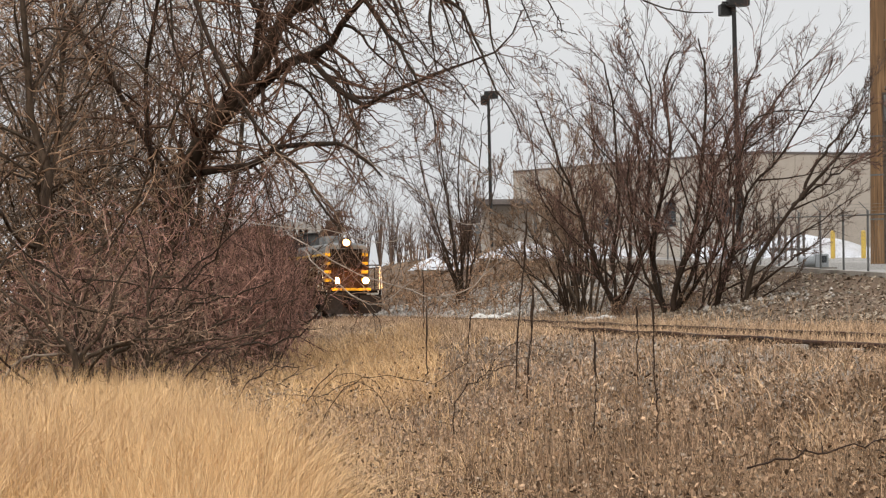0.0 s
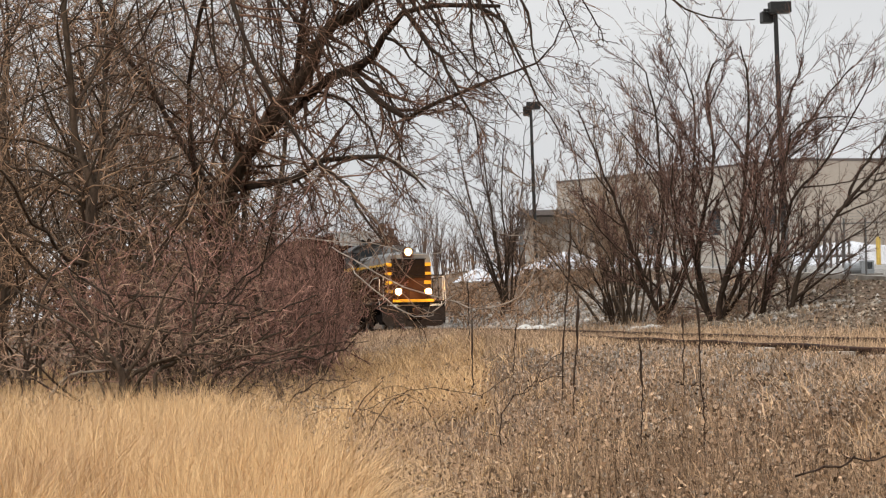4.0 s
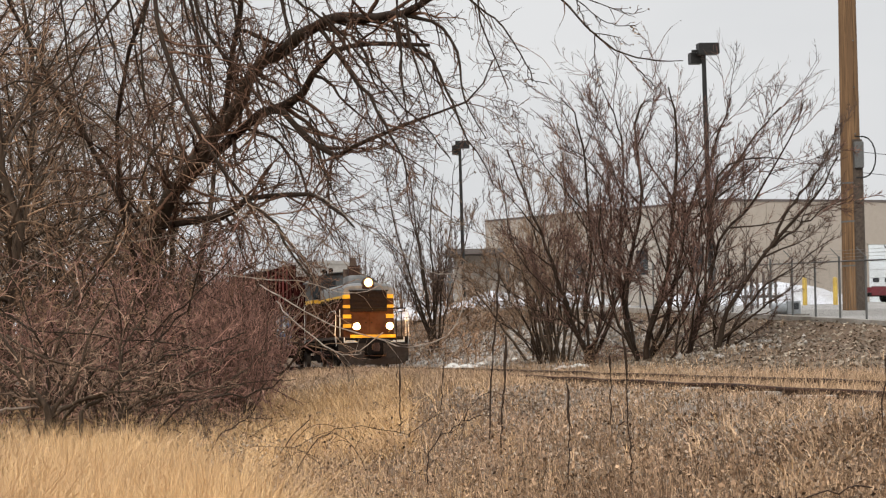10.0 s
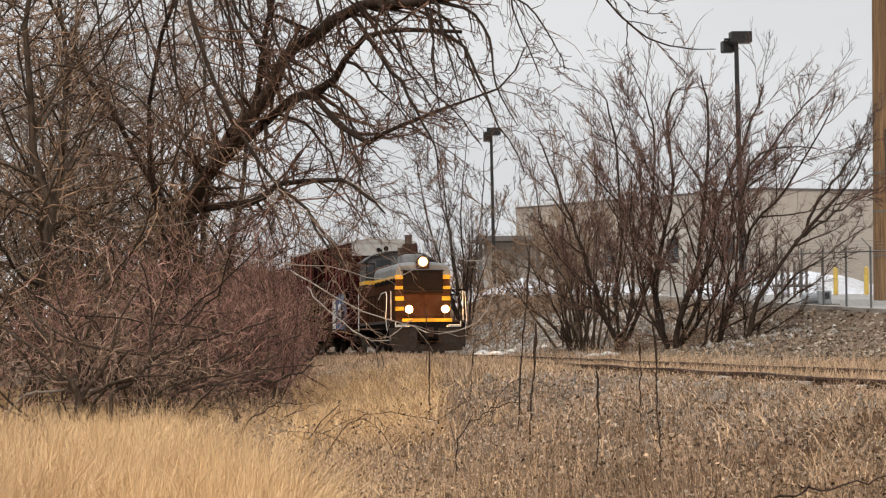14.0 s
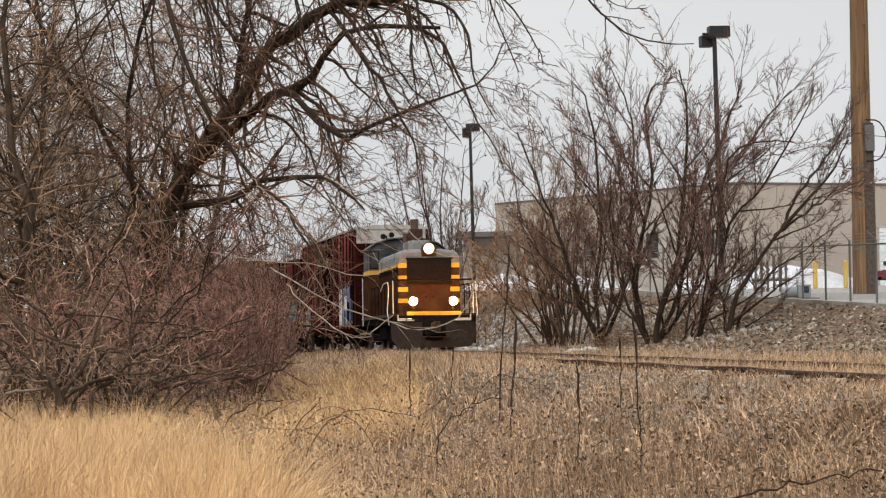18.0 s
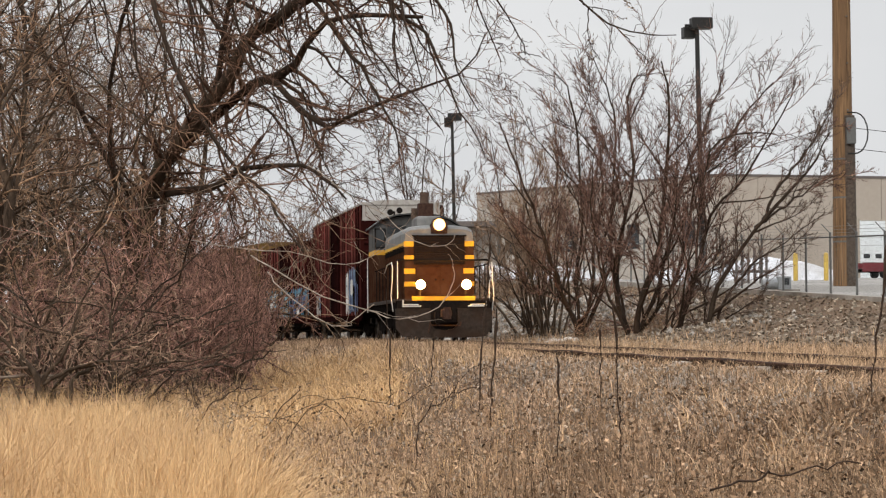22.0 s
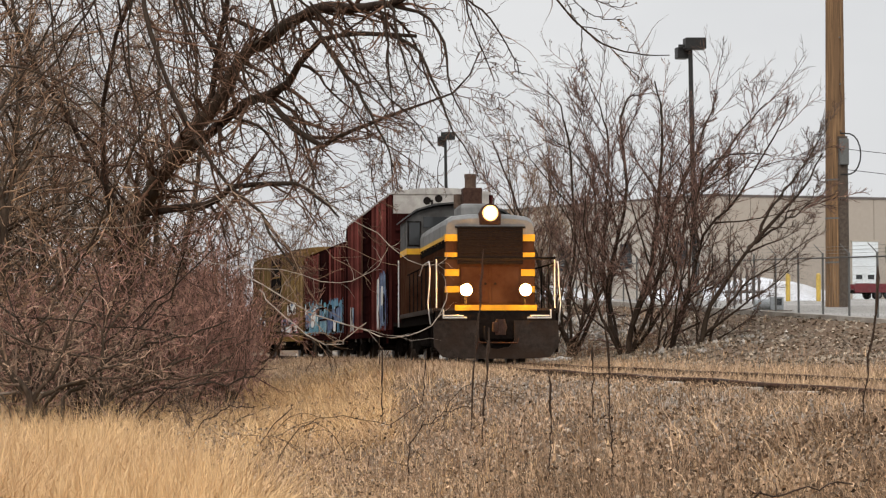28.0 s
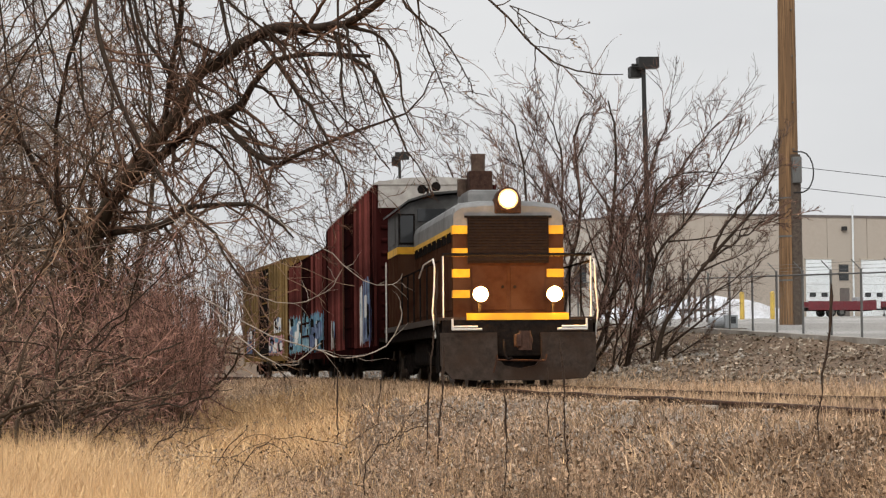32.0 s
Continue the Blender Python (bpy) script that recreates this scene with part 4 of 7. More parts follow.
L3 = limb([(-3.3, 53.55, 5.92), (-2.95, 53.0, 5.75), (-2.6, 52.6, 5.3), (-2.1, 52.2, 4.9), (-1.8, 51.9, 4.72), (-1.6, 51.5, 4.8), (-1.1, 51.1, 5.0), (-0.5, 50.8, 5.2), (0.1, 50.4, 5.4), (0.8, 50.0, 5.55), (1.25, 49.8, 5.9), (1.5, 49.6, 6.45)], 0.085, 0.009, 14, rs, 0.012)
L4 = limb([(-6.0, 56, 3.5), (-4.5, 55.0, 3.7), (-3.9, 54.0, 3.9), (-3.3, 53.0, 4.0), (-2.5, 52.0, 3.9), (-1.9, 51.0, 3.6), (-1.4, 50.4, 3.1)], 0.09, 0.02, 14, rs)
L5 = limb([(-5.2, 47.0, 8.4), (-5.0, 46.0, 7.1), (-4.8, 45.7, 6.2), (-4.4, 45.4, 5.2), (-3.8, 45.1, 4.1), (-3.2, 44.9, 3.3), (-2.7, 44.6, 2.9), (-2.45, 44.3, 2.4), (-2.0, 44.0, 1.8)], 0.055, 0.018, 14, rs, 0.015)
L6 = limb([(1.6, 46.6, 8.2), (0.8, 44.6, 7.3), (1.1, 44.3, 6.8), (1.5, 44.0, 6.4), (1.9, 44.0, 5.8), (2.05, 44.0, 5.35)], 0.026, 0.010, 14, rs, 0.015)
L7 = limb([(1.6, 46.6, 8.2), (2.3, 44.8, 7.3), (3.1, 44.0, 6.3), (3.7, 44.0, 5.85), (4.2, 44.0, 5.72), (4.8, 44.0, 5.7)], 0.026, 0.010, 14, rs, 0.015)
L8 = limb([(-6.6, 57.0, 2.0), (-7.0, 56.0, 4.6), (-6.6, 54.5, 7.0), (-5.6, 53.0, 9.0), (-4.4, 51.5, 10.4)], 0.055, 0.04, 14, rs)
L9 = limb([(-6.3, 56.5, 3.0), (-7.8, 56.5, 5.6), (-9.2, 56.0, 8.2), (-10.2, 55.5, 10.6)], 0.07, 0.03, 14, rs)
L10 = limb([(-4.4, 54.2, 5.7), (-4.1, 53.6, 7.4), (-3.6, 52.6, 9.2), (-2.6, 51.5, 10.6)], 0.08, 0.04, 14, rs)
L11 = limb([(-5.6, 53.0, 9.0), (-5.3, 50.0, 9.4), (-5.2, 47.0, 8.4)], 0.08, 0.055, 14, rs)
L12 = limb([(-2.2, 51.6, 7.5), (-1.6, 50.6, 6.6), (-1.0, 49.8, 5.6), (-0.5, 49.2, 4.7), (-0.2, 48.8, 3.9)], 0.05, 0.014, 14, rs)
L13 = limb([(-4.4, 51.5, 10.4), (-3.0, 49.0, 10.6), (-1.2, 47.2, 10.2), (0.8, 45.8, 9.3), (2.4, 45.0, 8.9)], 0.06, 0.03, 14, rs)
L14 = limb([(-5.6, 53.0, 9.0), (-7.4, 50.0, 9.8), (-8.2, 47.4, 9.3), (-8.8, 46.0, 8.6)], 0.07, 0.03, 14, rs)
P1, R1 = join([L3, L4, L5, L8, L9, L10, L11, L12])

# long thin branches that hang down from the upper limbs
hang = []
for src, count in ((L13, 8), (L11, 8), (L14, 8), (L10, 4), (L1, 8), (L2, 5)):
    for i in range(count):
        s = src[0][0][int((0.2 + (0.8 if count in (4, 5) else 0.5) * (i + rs.rand()) / count) * 13)]
        dx, dz = rs.uniform(0.5, 2.4), rs.uniform(2.6, 5.6) * (0.6 if s[2] < 8.3 else 1.0)
        dy = rs.uniform(-1.5, 0.4)
        k = rs.uniform(-0.2, 0.3)
        hang.append(limb([s, s + np.array([0.30 * dx + k, 0.4 * dy, -0.12 * dz]), s + np.array([0.52 * dx + k, 0.7 * dy, -0.40 * dz]), s + np.array([0.75 * dx, dy, -0.72 * dz]), s + np.array([dx, dy, -dz])], 0.036 * rs.uniform(0.7, 1.3), 0.010, 12, rs, 0.02))
for r, turns in ((0.034, [(-4.37, 7.67), (-4.17, 6.89), (-3.79, 6.34), (-3.41, 5.96), (-3.20, 5.51), (-2.92, 5.07), (-2.60, 4.63)]),
                 (0.036, [(-3.68, 7.66), (-3.52, 6.89), (-3.41, 6.34), (-3.19, 5.79), (-3.03, 5.24), (-2.71, 4.91), (-2.38, 4.25)]),
                 (0.026, [(-5.15, 7.67), (-5.41, 6.57), (-5.36, 5.69), (-5.21, 5.03), (-5.14, 4.37), (-4.83, 3.71)]),
                 (0.034, [(-2.70, 7.66), (-2.26, 7.27), (-1.88, 7.00), (-1.61, 6.72), (-1.23, 6.17)]),
                 (0.024, [(-3.19, 5.90), (-2.81, 5.24), (-2.49, 4.58), (-2.44, 3.81)]),
                 (0.022, [(-2.71, 4.96), (-2.16, 4.58), (-1.92, 4.03), (-1.51, 3.20)]),
                 (0.024, [(-1.88, 7.11), (-1.28, 6.39), (-0.74, 5.72), (0.03, 4.89), (0.57, 4.23)]),
                 (0.028, [(-5.64, 7.67), (-6.30, 6.74), (-6.84, 5.92), (-7.27, 5.48)])):
    hang.append(limb([(x, 47.0, z) for x, z in turns], r, 0.012, 12, rs, 0.02))
P3, R3 = join(hang)
tips = [([(2.89, 44.2, 6.95), (2.95, 44, 6.61), (3.1, 44, 6.27)], 0.012), ([(2.75, 44.2, 7.0), (3.17, 44, 6.59), (3.38, 44, 6.44), (3.69, 44, 6.36), (3.96, 44, 6.34)], 0.012),
        ([(3.2, 44, 6.2), (3.2, 44, 5.75), (3.26, 44, 5.51), (3.39, 44, 5.27)], 0.011), ([(3.75, 44, 5.8), (3.95, 44, 5.6), (4.18, 44, 5.33), (4.35, 44, 5.19)], 0.012),
        ([(3.1, 44, 6.27), (3.51, 44, 6.16), (3.85, 44, 5.98)], 0.010), ([(2.75, 44.2, 7.0), (3.45, 44, 6.71), (3.66, 44, 6.64), (3.86, 44, 6.57), (4.07, 44, 6.67)], 0.011),
        ([(2.0, 44, 5.66), (1.96, 44, 5.45), (2.1, 44, 5.36), (2.33, 44, 5.31)], 0.010)]
P2, R2 = join([L6, L7] + [limb(p, r, 0.006, 14, rs, 0.012) for p, r in tips])
wood("trunk", [(*trunk[0], 10)], M_BARK, tree, rs)
wood_each("limb", P1, R1, 8, M_BARK_DARK, tree, rs)
wood_each("limb", *join([L1, L2]), 8, M_BARK_DARK, tree, rs)
wood_each("limb", P2, R2, 6, M_BARK_DARK, tree, rs)
Pa, Ra = join([grow(P1, R1, 24, 0.12, 0.98, 0.30, 55, 0.5, 9, 0.14, -0.25, rs), grow(*join([L1, L2]), 14, 0.12, 0.95, 0.27, 55, 0.5, 9, 0.14, -0.25, rs)])
Pb, Rb = grow(Pa, Ra, 8, 0.15, 0.97, 0.46, 45, 0.6, 8, 0.22, -0.25, rs)
Pc, Rc = grow(Pb, Rb, 4, 0.15, 0.97, 0.48, 42, 0.65, 5, 0.24, -0.2, rs)
Pd, Rd = grow(P2, R2, 7, 0.15, 0.97, 0.24, 50, 0.6, 6, 0.18, -0.25, rs)
Pt, Rt = grow(trunk[0][0], trunk[0][1], 64, 0.2, 0.98, 0.2, 60, 0.25, 8, 0.16, 0.1, rs)
Pu, Ru = grow(Pt, Rt, 6, 0.2, 0.97, 0.4, 45, 0.6, 6, 0.18, 0, rs)
wood_each("limb", L13[0], L13[1], 6, M_BARK_DARK, tree, rs)
wood_each("limb", L14[0], L14[1], 6, M_BARK_DARK, tree, rs)
wood_each("hanging_branch", P3, R3, 5, M_BARK_DARK, tree, rs)
Ph, Rh = grow(P3, R3, 11, 0.2, 0.97, 0.24, 40, 0.6, 7, 0.14, -0.3, rs)
Pi, Ri = grow(Ph, Rh, 4, 0.2, 0.97, 0.42, 40, 0.7, 4, 0.2, -0.1, rs)
hanging = wood("hanging_growth", [(Ph, slim(Rh, 0.0075), 3), (Pi, slim(Ri, 0.006), 3)], M_TWIG_DARK, tree, rs)
tagged(hanging, kind="stuff")
crown = wood("crown", [(Pd, slim(Rd, 0.008), 3), (Pa, slim(Ra, 0.009), 4), (Pb, slim(Rb, 0.008), 3), (Pc, slim(Rc, 0.0065), 3), (Pt, slim(Rt, 0.009), 4), (Pu, slim(Ru, 0.007), 3)], M_TWIG_DARK, tree, rs)
tagged(crown, kind="stuff")


ends = np.concatenate([Pb[rs.choice(len(Pb), 260), -1], Pd[::2, -1], np.array([3.96, 44.0, 6.24]) + rs.normal(0, 0.06, (14, 3))])
V, F = flakes(ends, rs.uniform(0.02, 0.05, len(ends)), rs)
tagged(soup("dead_leaves", V, [F], M_LITTER, tree), kind="stuff")


# ---- shrubs of many stems ----
def shrub(name, label, category, seed, count, reach, height, r0, droop, kids, wobs, up, bark, twig, fine, lean=0.0, group="", k2=0.42, base=0.35, first=0.38, u0=0.18, ang=38):
    rs = np.random.RandomState(seed)
    ob = thing(name, label, category, group)
    P, R = fan(rs, count, reach, height, r0, droop=droop, lean=lean, base=base)
    Pa, Ra = grow(P, R, kids[0], u0, 0.98, first, ang, 0.55, 7, wobs, up, rs)
    Pb, Rb = grow(Pa, Ra, kids[1], 0.15, 0.97, k2, 40, 0.6, 4, wobs, up, rs)
    wood_each("stem", P, R, 6, bark, ob, rs)
    sets = [(Pa, slim(Ra, fine * 1.3), 4), (Pb, slim(Rb, fine), 3)]
    if len(kids) > 2:
        Pc, Rc = grow(Pb, Rb, kids[2], 0.15, 0.97, 0.5, 42, 0.65, 3, wobs * 1.3, up, rs)
        sets.append((Pc, slim(Rc, fine * 0.85), 3))
    tw = wood("crown", sets, twig, ob, rs)
    tagged(tw, kind="stuff")
    return ob


red = shrub("dogwood_bush", "dense leafless bush with dull red twigs", "bush", 31, 18, 3.2, 3.5, 0.036, 0.28, (8, 6, 4), 0.24, 0.0, M_BARK, M_TWIG_RED, 0.0074, group="bushes under the old tree", base=0.8, first=0.5, u0=0.26, ang=52)
red.matrix_basis = Matrix.Translation(place_on(-6.1, 46.5)) @ pose(0, 0, 0, 0, 0, 20)
grey = shrub("thicket_bush", "tangled grey-brown leafless thicket bush", "bush", 37, 15, 3.4, 4.0, 0.04, 0.38, (8, 5, 3), 0.26, -0.1, M_BARK, M_TWIG_WOOD, 0.0085, group="bushes under the old tree", base=0.7, first=0.5, u0=0.3, ang=55)
grey.matrix_basis = Matrix.Translation(place_on(-9.4, 49.5))
front = shrub("hawthorn_bush", "low spreading leafless bush with crooked brown branches", "bush", 39, 11, 3.4, 2.9, 0.045, 0.28, (7, 5, 3), 0.28, -0.05, M_BARK, M_TWIG_BROWN, 0.0078, group="bushes under the old tree", base=0.35, first=0.45, u0=0.22, ang=55)
front.matrix_basis = Matrix.Translation(place_on(-6.5, 42.0))
copy_thing(front, Matrix.Translation(place_on(-5.2, 45.5)) @ pose(0, 0, 0, 0, 0, 250) @ Matrix.Diagonal((0.72, 0.72, 0.75, 1)))
for x, y, a, k, h in ((-6.0, 50.5, 140, 1.05, 1.1), (-6.2, 58, 250, 1.1, 1.2), (-4.6, 48.5, 20, 0.52, 1.0), (-4.9, 58, 320, 0.55, 1.25), (-3.9, 49.8, 200, 0.36, 1.05), (-4.05, 53, 70, 0.38, 1.15), (-4.3, 56, 140, 0.4, 1.25), (-4.6, 60, 260, 0.42, 1.3)):
    copy_thing(red, Matrix.Translation(place_on(x, y)) @ pose(0, 0, 0, 0, 0, a) @ Matrix.Diagonal((k, k, h, 1)))
for x, y, a, k, h in ((-3.75, 43.2, 80, 0.46, 0.36), (-4.7, 40.6, 150, 0.5, 0.34)):
    copy_thing(front, Matrix.Translation(place_on(x, y)) @ pose(0, 0, 0, 0, 0, a) @ Matrix.Diagonal((k, k, h, 1)))
for x, y, a, k in ((-7.4, 54, 110, 1.25), (-9.5, 66, 310, 1.3), (-7.0, 80, 30, 1.1), (-11.0, 51, 20, 1.3), (-5.5, 65, 70, 0.62), (-6.0, 73, 190, 0.7)):
    copy_thing(grey, Matrix.Translation(place_on(x, y)) @ pose(0, 0, 0, 0, 0, a) @ Matrix.Diagonal((k, k, max(k, 1.05), 1)))

# ---- woodland trees behind the bushes ----
def wood_tree(seed, height, r0, kids, label, twig):
    rs = np.random.RandomState(seed)
    ob = thing("woodland_tree", label, "tree", "trees of the wood")
    n = 12
    P = resample([(0, 0, -0.3), (0.15, 0.1, height * 0.3), (-0.2, 0.2, height * 0.65), (0.3, -0.1, height)], n, rs, 0.08)[None]
    R = np.linspace(r0, r0 * 0.12, n)[None]
    Pa, Ra = grow(P, R, kids[0], 0.12, 0.97, 0.42, 48, 0.55, 12, 0.17, 0.35, rs)
    Pb, Rb = grow(Pa, Ra, kids[1], 0.15, 0.98, 0.42, 45, 0.55, 6, 0.24, 0.1, rs)
    Pc, Rc = grow(Pb, Rb, kids[2], 0.12, 0.97, 0.48, 42, 0.6, 3, 0.3, 0.0, rs)
    wood("trunk", [(P, R, 8), (Pa, np.maximum(Ra * 0.75, 0.012), 4)], M_BARK, ob, rs)
    tw = wood("crown", [(Pb, slim(Rb, 0.013), 3), (Pc, slim(Rc, 0.010), 3)], twig, ob, rs)
    tagged(tw, kind="stuff")
    return ob


wt_a = wood_tree(51, 13.0, 0.135, (30, 8, 4), "tall leafless grey woodland tree with fine twigs", M_TWIG_WOOD)
wt_b = wood_tree(52, 11.0, 0.115, (28, 8, 4), "slender leafless brown woodland tree", M_TWIG_WOOD)
wt_c = wood_tree(53, 9.0, 0.095, (26, 8, 4), "small pale leafless woodland tree", M_TWIG_PALE)
spots = [(-8.6, 50, 0, 1.0), (-11.3, 55, 40, 1.05), (-10.2, 61, 100, 1.1), (-14.0, 66, 160, 1.0), (-5.6, 63, 210, 0.95), (-12.0, 76, 20, 1.1), (-17.5, 80, 60, 1.2),
         (-7.0, 70, 130, 1.0), (-14.5, 92, 75, 1.2), (-20.0, 98, 300, 1.3), (-11.0, 90, 250, 1.1), (-23.0, 112, 10, 1.3), (-15.8, 112, 200, 1.2), (-9.6, 84, 330, 0.9),
         (-6.3, 60, 77, 0.9), (-13.2, 84, 15, 1.1), (-18.5, 125, 95, 1.3), (-27, 128, 45, 1.4), (-9.6, 59, 190, 1.0), (-12.8, 63, 280, 1.0),
         (-10.9, 72, 111, 1.0), (-15.5, 75, 18, 1.0), (-13.6, 99, 140, 1.0), (-9.9, 66, 230, 1.0)]
for i, (x, y, a, s) in enumerate(spots):
    src = (wt_a, wt_b, wt_c)[i % 3]
    m = Matrix.Translation(place_on(x, y)) @ pose(0, 0, 0, 0, 0, a) @ Matrix.Diagonal((s, s, s, 1))
    if i < 3:
        src.matrix_basis = m
    else:
        copy_thing(src, m)

# ---- beyond the track ----
def clump(name, label, seed, y, stems, twig, group, spread=1.6, kids=(9, 7, 4), least=0.0080, rise=0.32, first=0.34, size=1.0, forks=6):
    """A bush of crooked stems, each given by its foot radius and a few (x, z) turns; the stems stand apart in depth."""
    rs = np.random.RandomState(seed)
    stems = [(r * size, [(x * size, 0.36 + (min(z, 6 + (z - 6) * 0.68) - 0.36) * size) for x, z in turns]) for r, turns in stems] if "willow" in name else stems
    ob = thing(name, label, "bush" if "tree" not in name else "tree", group)
    made = []
    for i, (r, turns) in enumerate(stems):
        x0, z0 = turns[0]
        dy, foot = rs.uniform(-spread, spread), rs.uniform(-0.3, 0.3)
        pts = [(x0 + 0.02, y + foot, min(float(land_z(x0, y + foot)), z0) - 0.12)] if z0 < 1.5 else []
        pts += [(x, y + foot + dy * k / len(turns), z) for k, (x, z) in enumerate(turns)]
        P = resample(pts, 18, rs, 0.03)[None]
        made.append((P, (r * np.linspace(1, 0.16, 18) ** 0.9 * rs.uniform(0.86, 1.16, 18))[None]))
    P, R = join(made)
    Pf, Rf = grow(P, R, forks, 0.18, 0.78, 0.50, 34, 0.62, 18, 0.055, 0.3, rs)
    Pa, Ra = grow(np.concatenate([P, Pf]), np.concatenate([R, Rf]), kids[0], 0.36, 1.0, first, 36, 0.5, 9, 0.07, rise, rs)
    Pb, Rb = grow(Pa, Ra, kids[1], 0.12, 0.98, 0.5, 33, 0.6, 5, 0.08, rise * 0.7, rs)
    Pc, Rc = grow(Pb, Rb, kids[2], 0.12, 0.97, 0.52, 30, 0.65, 3, 0.09, 0.15, rs)
    both = (np.concatenate([P, Pf]), np.concatenate([R, Rf]))
    Pl, Rl = grow(*both, 4, 0.10, 0.75, 0.17, 72, 0.4, 7, 0.16, 0.05, rs)
    Pm, Rm = grow(Pl, Rl, 6, 0.15, 0.98, 0.45, 52, 0.6, 4, 0.2, 0.0, rs)
    tagged(wood("low_growth", [(Pl, slim(Rl, least * 1.2), 4), (Pm, slim(Rm, least * 0.9), 3)], twig, ob, rs), kind="stuff")
    wood_each("stem", P, R, 7, M_BARK_DARK, ob, rs)
    wood_each("fork", Pf, slim(Rf, 0.012), 5, M_BARK_DARK, ob, rs)
    tagged(wood("branch_growth", [(Pa, slim(Ra, least * 1.5), 4)], twig, ob, rs), kind="stuff")
    tagged(wood("crown", [(Pb, slim(Rb, least), 3), (Pc, slim(Rc, least * 0.8), 3)], twig, ob, rs), kind="stuff")
    ends = Pc[rs.choice(len(Pc), 140), -1]
    V, F = flakes(ends, rs.uniform(0.02, 0.045, len(ends)), rs)
    tagged(soup("dead_leaves", V, [F], M_WEED, ob), kind="stuff")
    return ob


FAR_BANK = "bushes beyond the track"
clump("willow_bush", "loose leafless willow clump with thin low stems", 61, 86.0, [
    (0.035, [(3.38, 0.32), (2.88, 0.94), (2.22, 1.53), (1.72, 2.12), (1.39, 2.88)]),
    (0.035, [(3.34, 0.32), (3.05, 1.28), (2.56, 2.03), (2.23, 2.87), (2.02, 3.88)]),
    (0.05, [(3.46, 0.32), (3.27, 1.36), (3.06, 2.53), (2.63, 4.04), (2.26, 6.57)]),
    (0.05, [(3.63, 0.32), (3.74, 1.35), (3.62, 2.69), (3.17, 4.71), (2.86, 7.40)]),
    (0.05, [(3.80, 0.32), (4.09, 1.35), (3.99, 2.86), (4.28, 4.87), (4.12, 7.73)])], M_TWIG_TAN, FAR_BANK, size=86 / 72)
clump("willow_bush", "tall leafless willow clump with crooked dark stems", 62, 78.0, [
    (0.09, [(4.83, 0.38), (4.39, 1.43), (3.90, 2.86), (3.38, 4.29), (2.52, 6.65)]),
    (0.045, [(4.80, 0.48), (4.34, 1.25), (3.67, 1.59), (2.89, 1.95)]),
    (0.07, [(4.88, 0.38), (4.81, 1.68), (4.98, 3.35), (4.92, 5.54), (4.71, 7.89), (4.22, 8.99)]),
    (0.07, [(4.97, 0.37), (5.28, 1.84), (5.43, 3.35), (5.65, 4.86), (5.11, 6.21), (4.28, 7.02)]),
    (0.075, [(5.05, 0.34), (5.65, 1.67), (5.83, 3.18), (5.97, 6.20), (5.85, 7.72), (5.31, 9.58)])], M_TWIG_GREY, FAR_BANK, size=78 / 72)
clump("willow_bush", "tall leafless willow clump with thick dark upright stems", 63, 75.0, [
    (0.10, [(6.40, 0.20), (5.98, 1.42), (6.13, 3.01), (6.52, 4.68), (6.42, 7.88), (6.82, 8.89)]),
    (0.11, [(6.50, 0.20), (6.77, 1.33), (7.22, 3.09), (7.38, 4.85), (7.51, 7.70), (7.28, 9.22)]),
    (0.08, [(6.60, 0.20), (7.15, 1.50), (7.62, 3.25), (7.96, 4.92), (8.81, 7.27), (9.12, 8.79)]),
    (0.07, [(6.67, 0.25), (7.69, 1.66), (8.13, 3.16), (8.40, 4.84), (9.99, 7.26), (10.62, 8.35)]),
    (0.06, [(6.30, 0.26), (5.78, 1.17), (5.46, 2.34), (5.20, 3.86), (5.32, 5.70)])], M_TWIG_GREY, FAR_BANK, size=75 / 72)
clump("willow_bush", "leafless willow clump with bent forking stems", 64, 72.4, [
    (0.05, [(7.41, 0.26), (7.63, 1.16), (7.56, 2.33), (7.81, 3.67), (7.73, 5.18)]),
    (0.075, [(7.72, 0.22), (8.10, 1.07), (8.37, 2.32), (8.56, 4.75), (9.17, 6.01), (10.73, 6.13)]),
    (0.075, [(7.89, 0.29), (8.63, 2.99), (8.92, 3.86), (9.63, 4.66), (10.77, 6.53), (11.29, 7.93)]),
    (0.045, [(7.56, 0.26), (8.07, 1.40), (8.83, 2.15), (9.51, 2.65)])], M_TWIG_GREY, FAR_BANK)
clump("leaning_willow", "leafless willow stems leaning far out over the bank", 65, 72.2, [
    (0.11, [(8.51, 0.31), (8.75, 0.81), (9.10, 1.81), (10.29, 3.51), (11.72, 5.01), (12.37, 6.23)]),
    (0.06, [(8.9, 0.44), (9.34, 1.39), (10.04, 2.24), (10.85, 2.84), (12.23, 3.77)]),
    (0.045, [(10.12, 3.35), (11.00, 3.94), (11.88, 4.61), (12.75, 4.94)]),
    (0.05, [(10.36, 3.58), (10.74, 4.35), (11.38, 5.18), (12.21, 6.52), (12.56, 7.49)]),
    (0.04, [(8.68, 0.38), (8.62, 1.15), (9.01, 2.65), (9.22, 3.82)])], M_TWIG, FAR_BANK, spread=0.3, kids=(9, 7, 4), least=0.007, forks=2)
tan = shrub("sallow_bush", "leafless bush with tan orange-tinged twigs", "bush", 71, 8, 3.0, 6.8, 0.05, 0.1, (10, 6, 4), 0.16, 0.3, M_BARK, M_TWIG_TAN, 0.0075, group="bushes beyond the track", k2=0.38, base=0.5, u0=0.42)
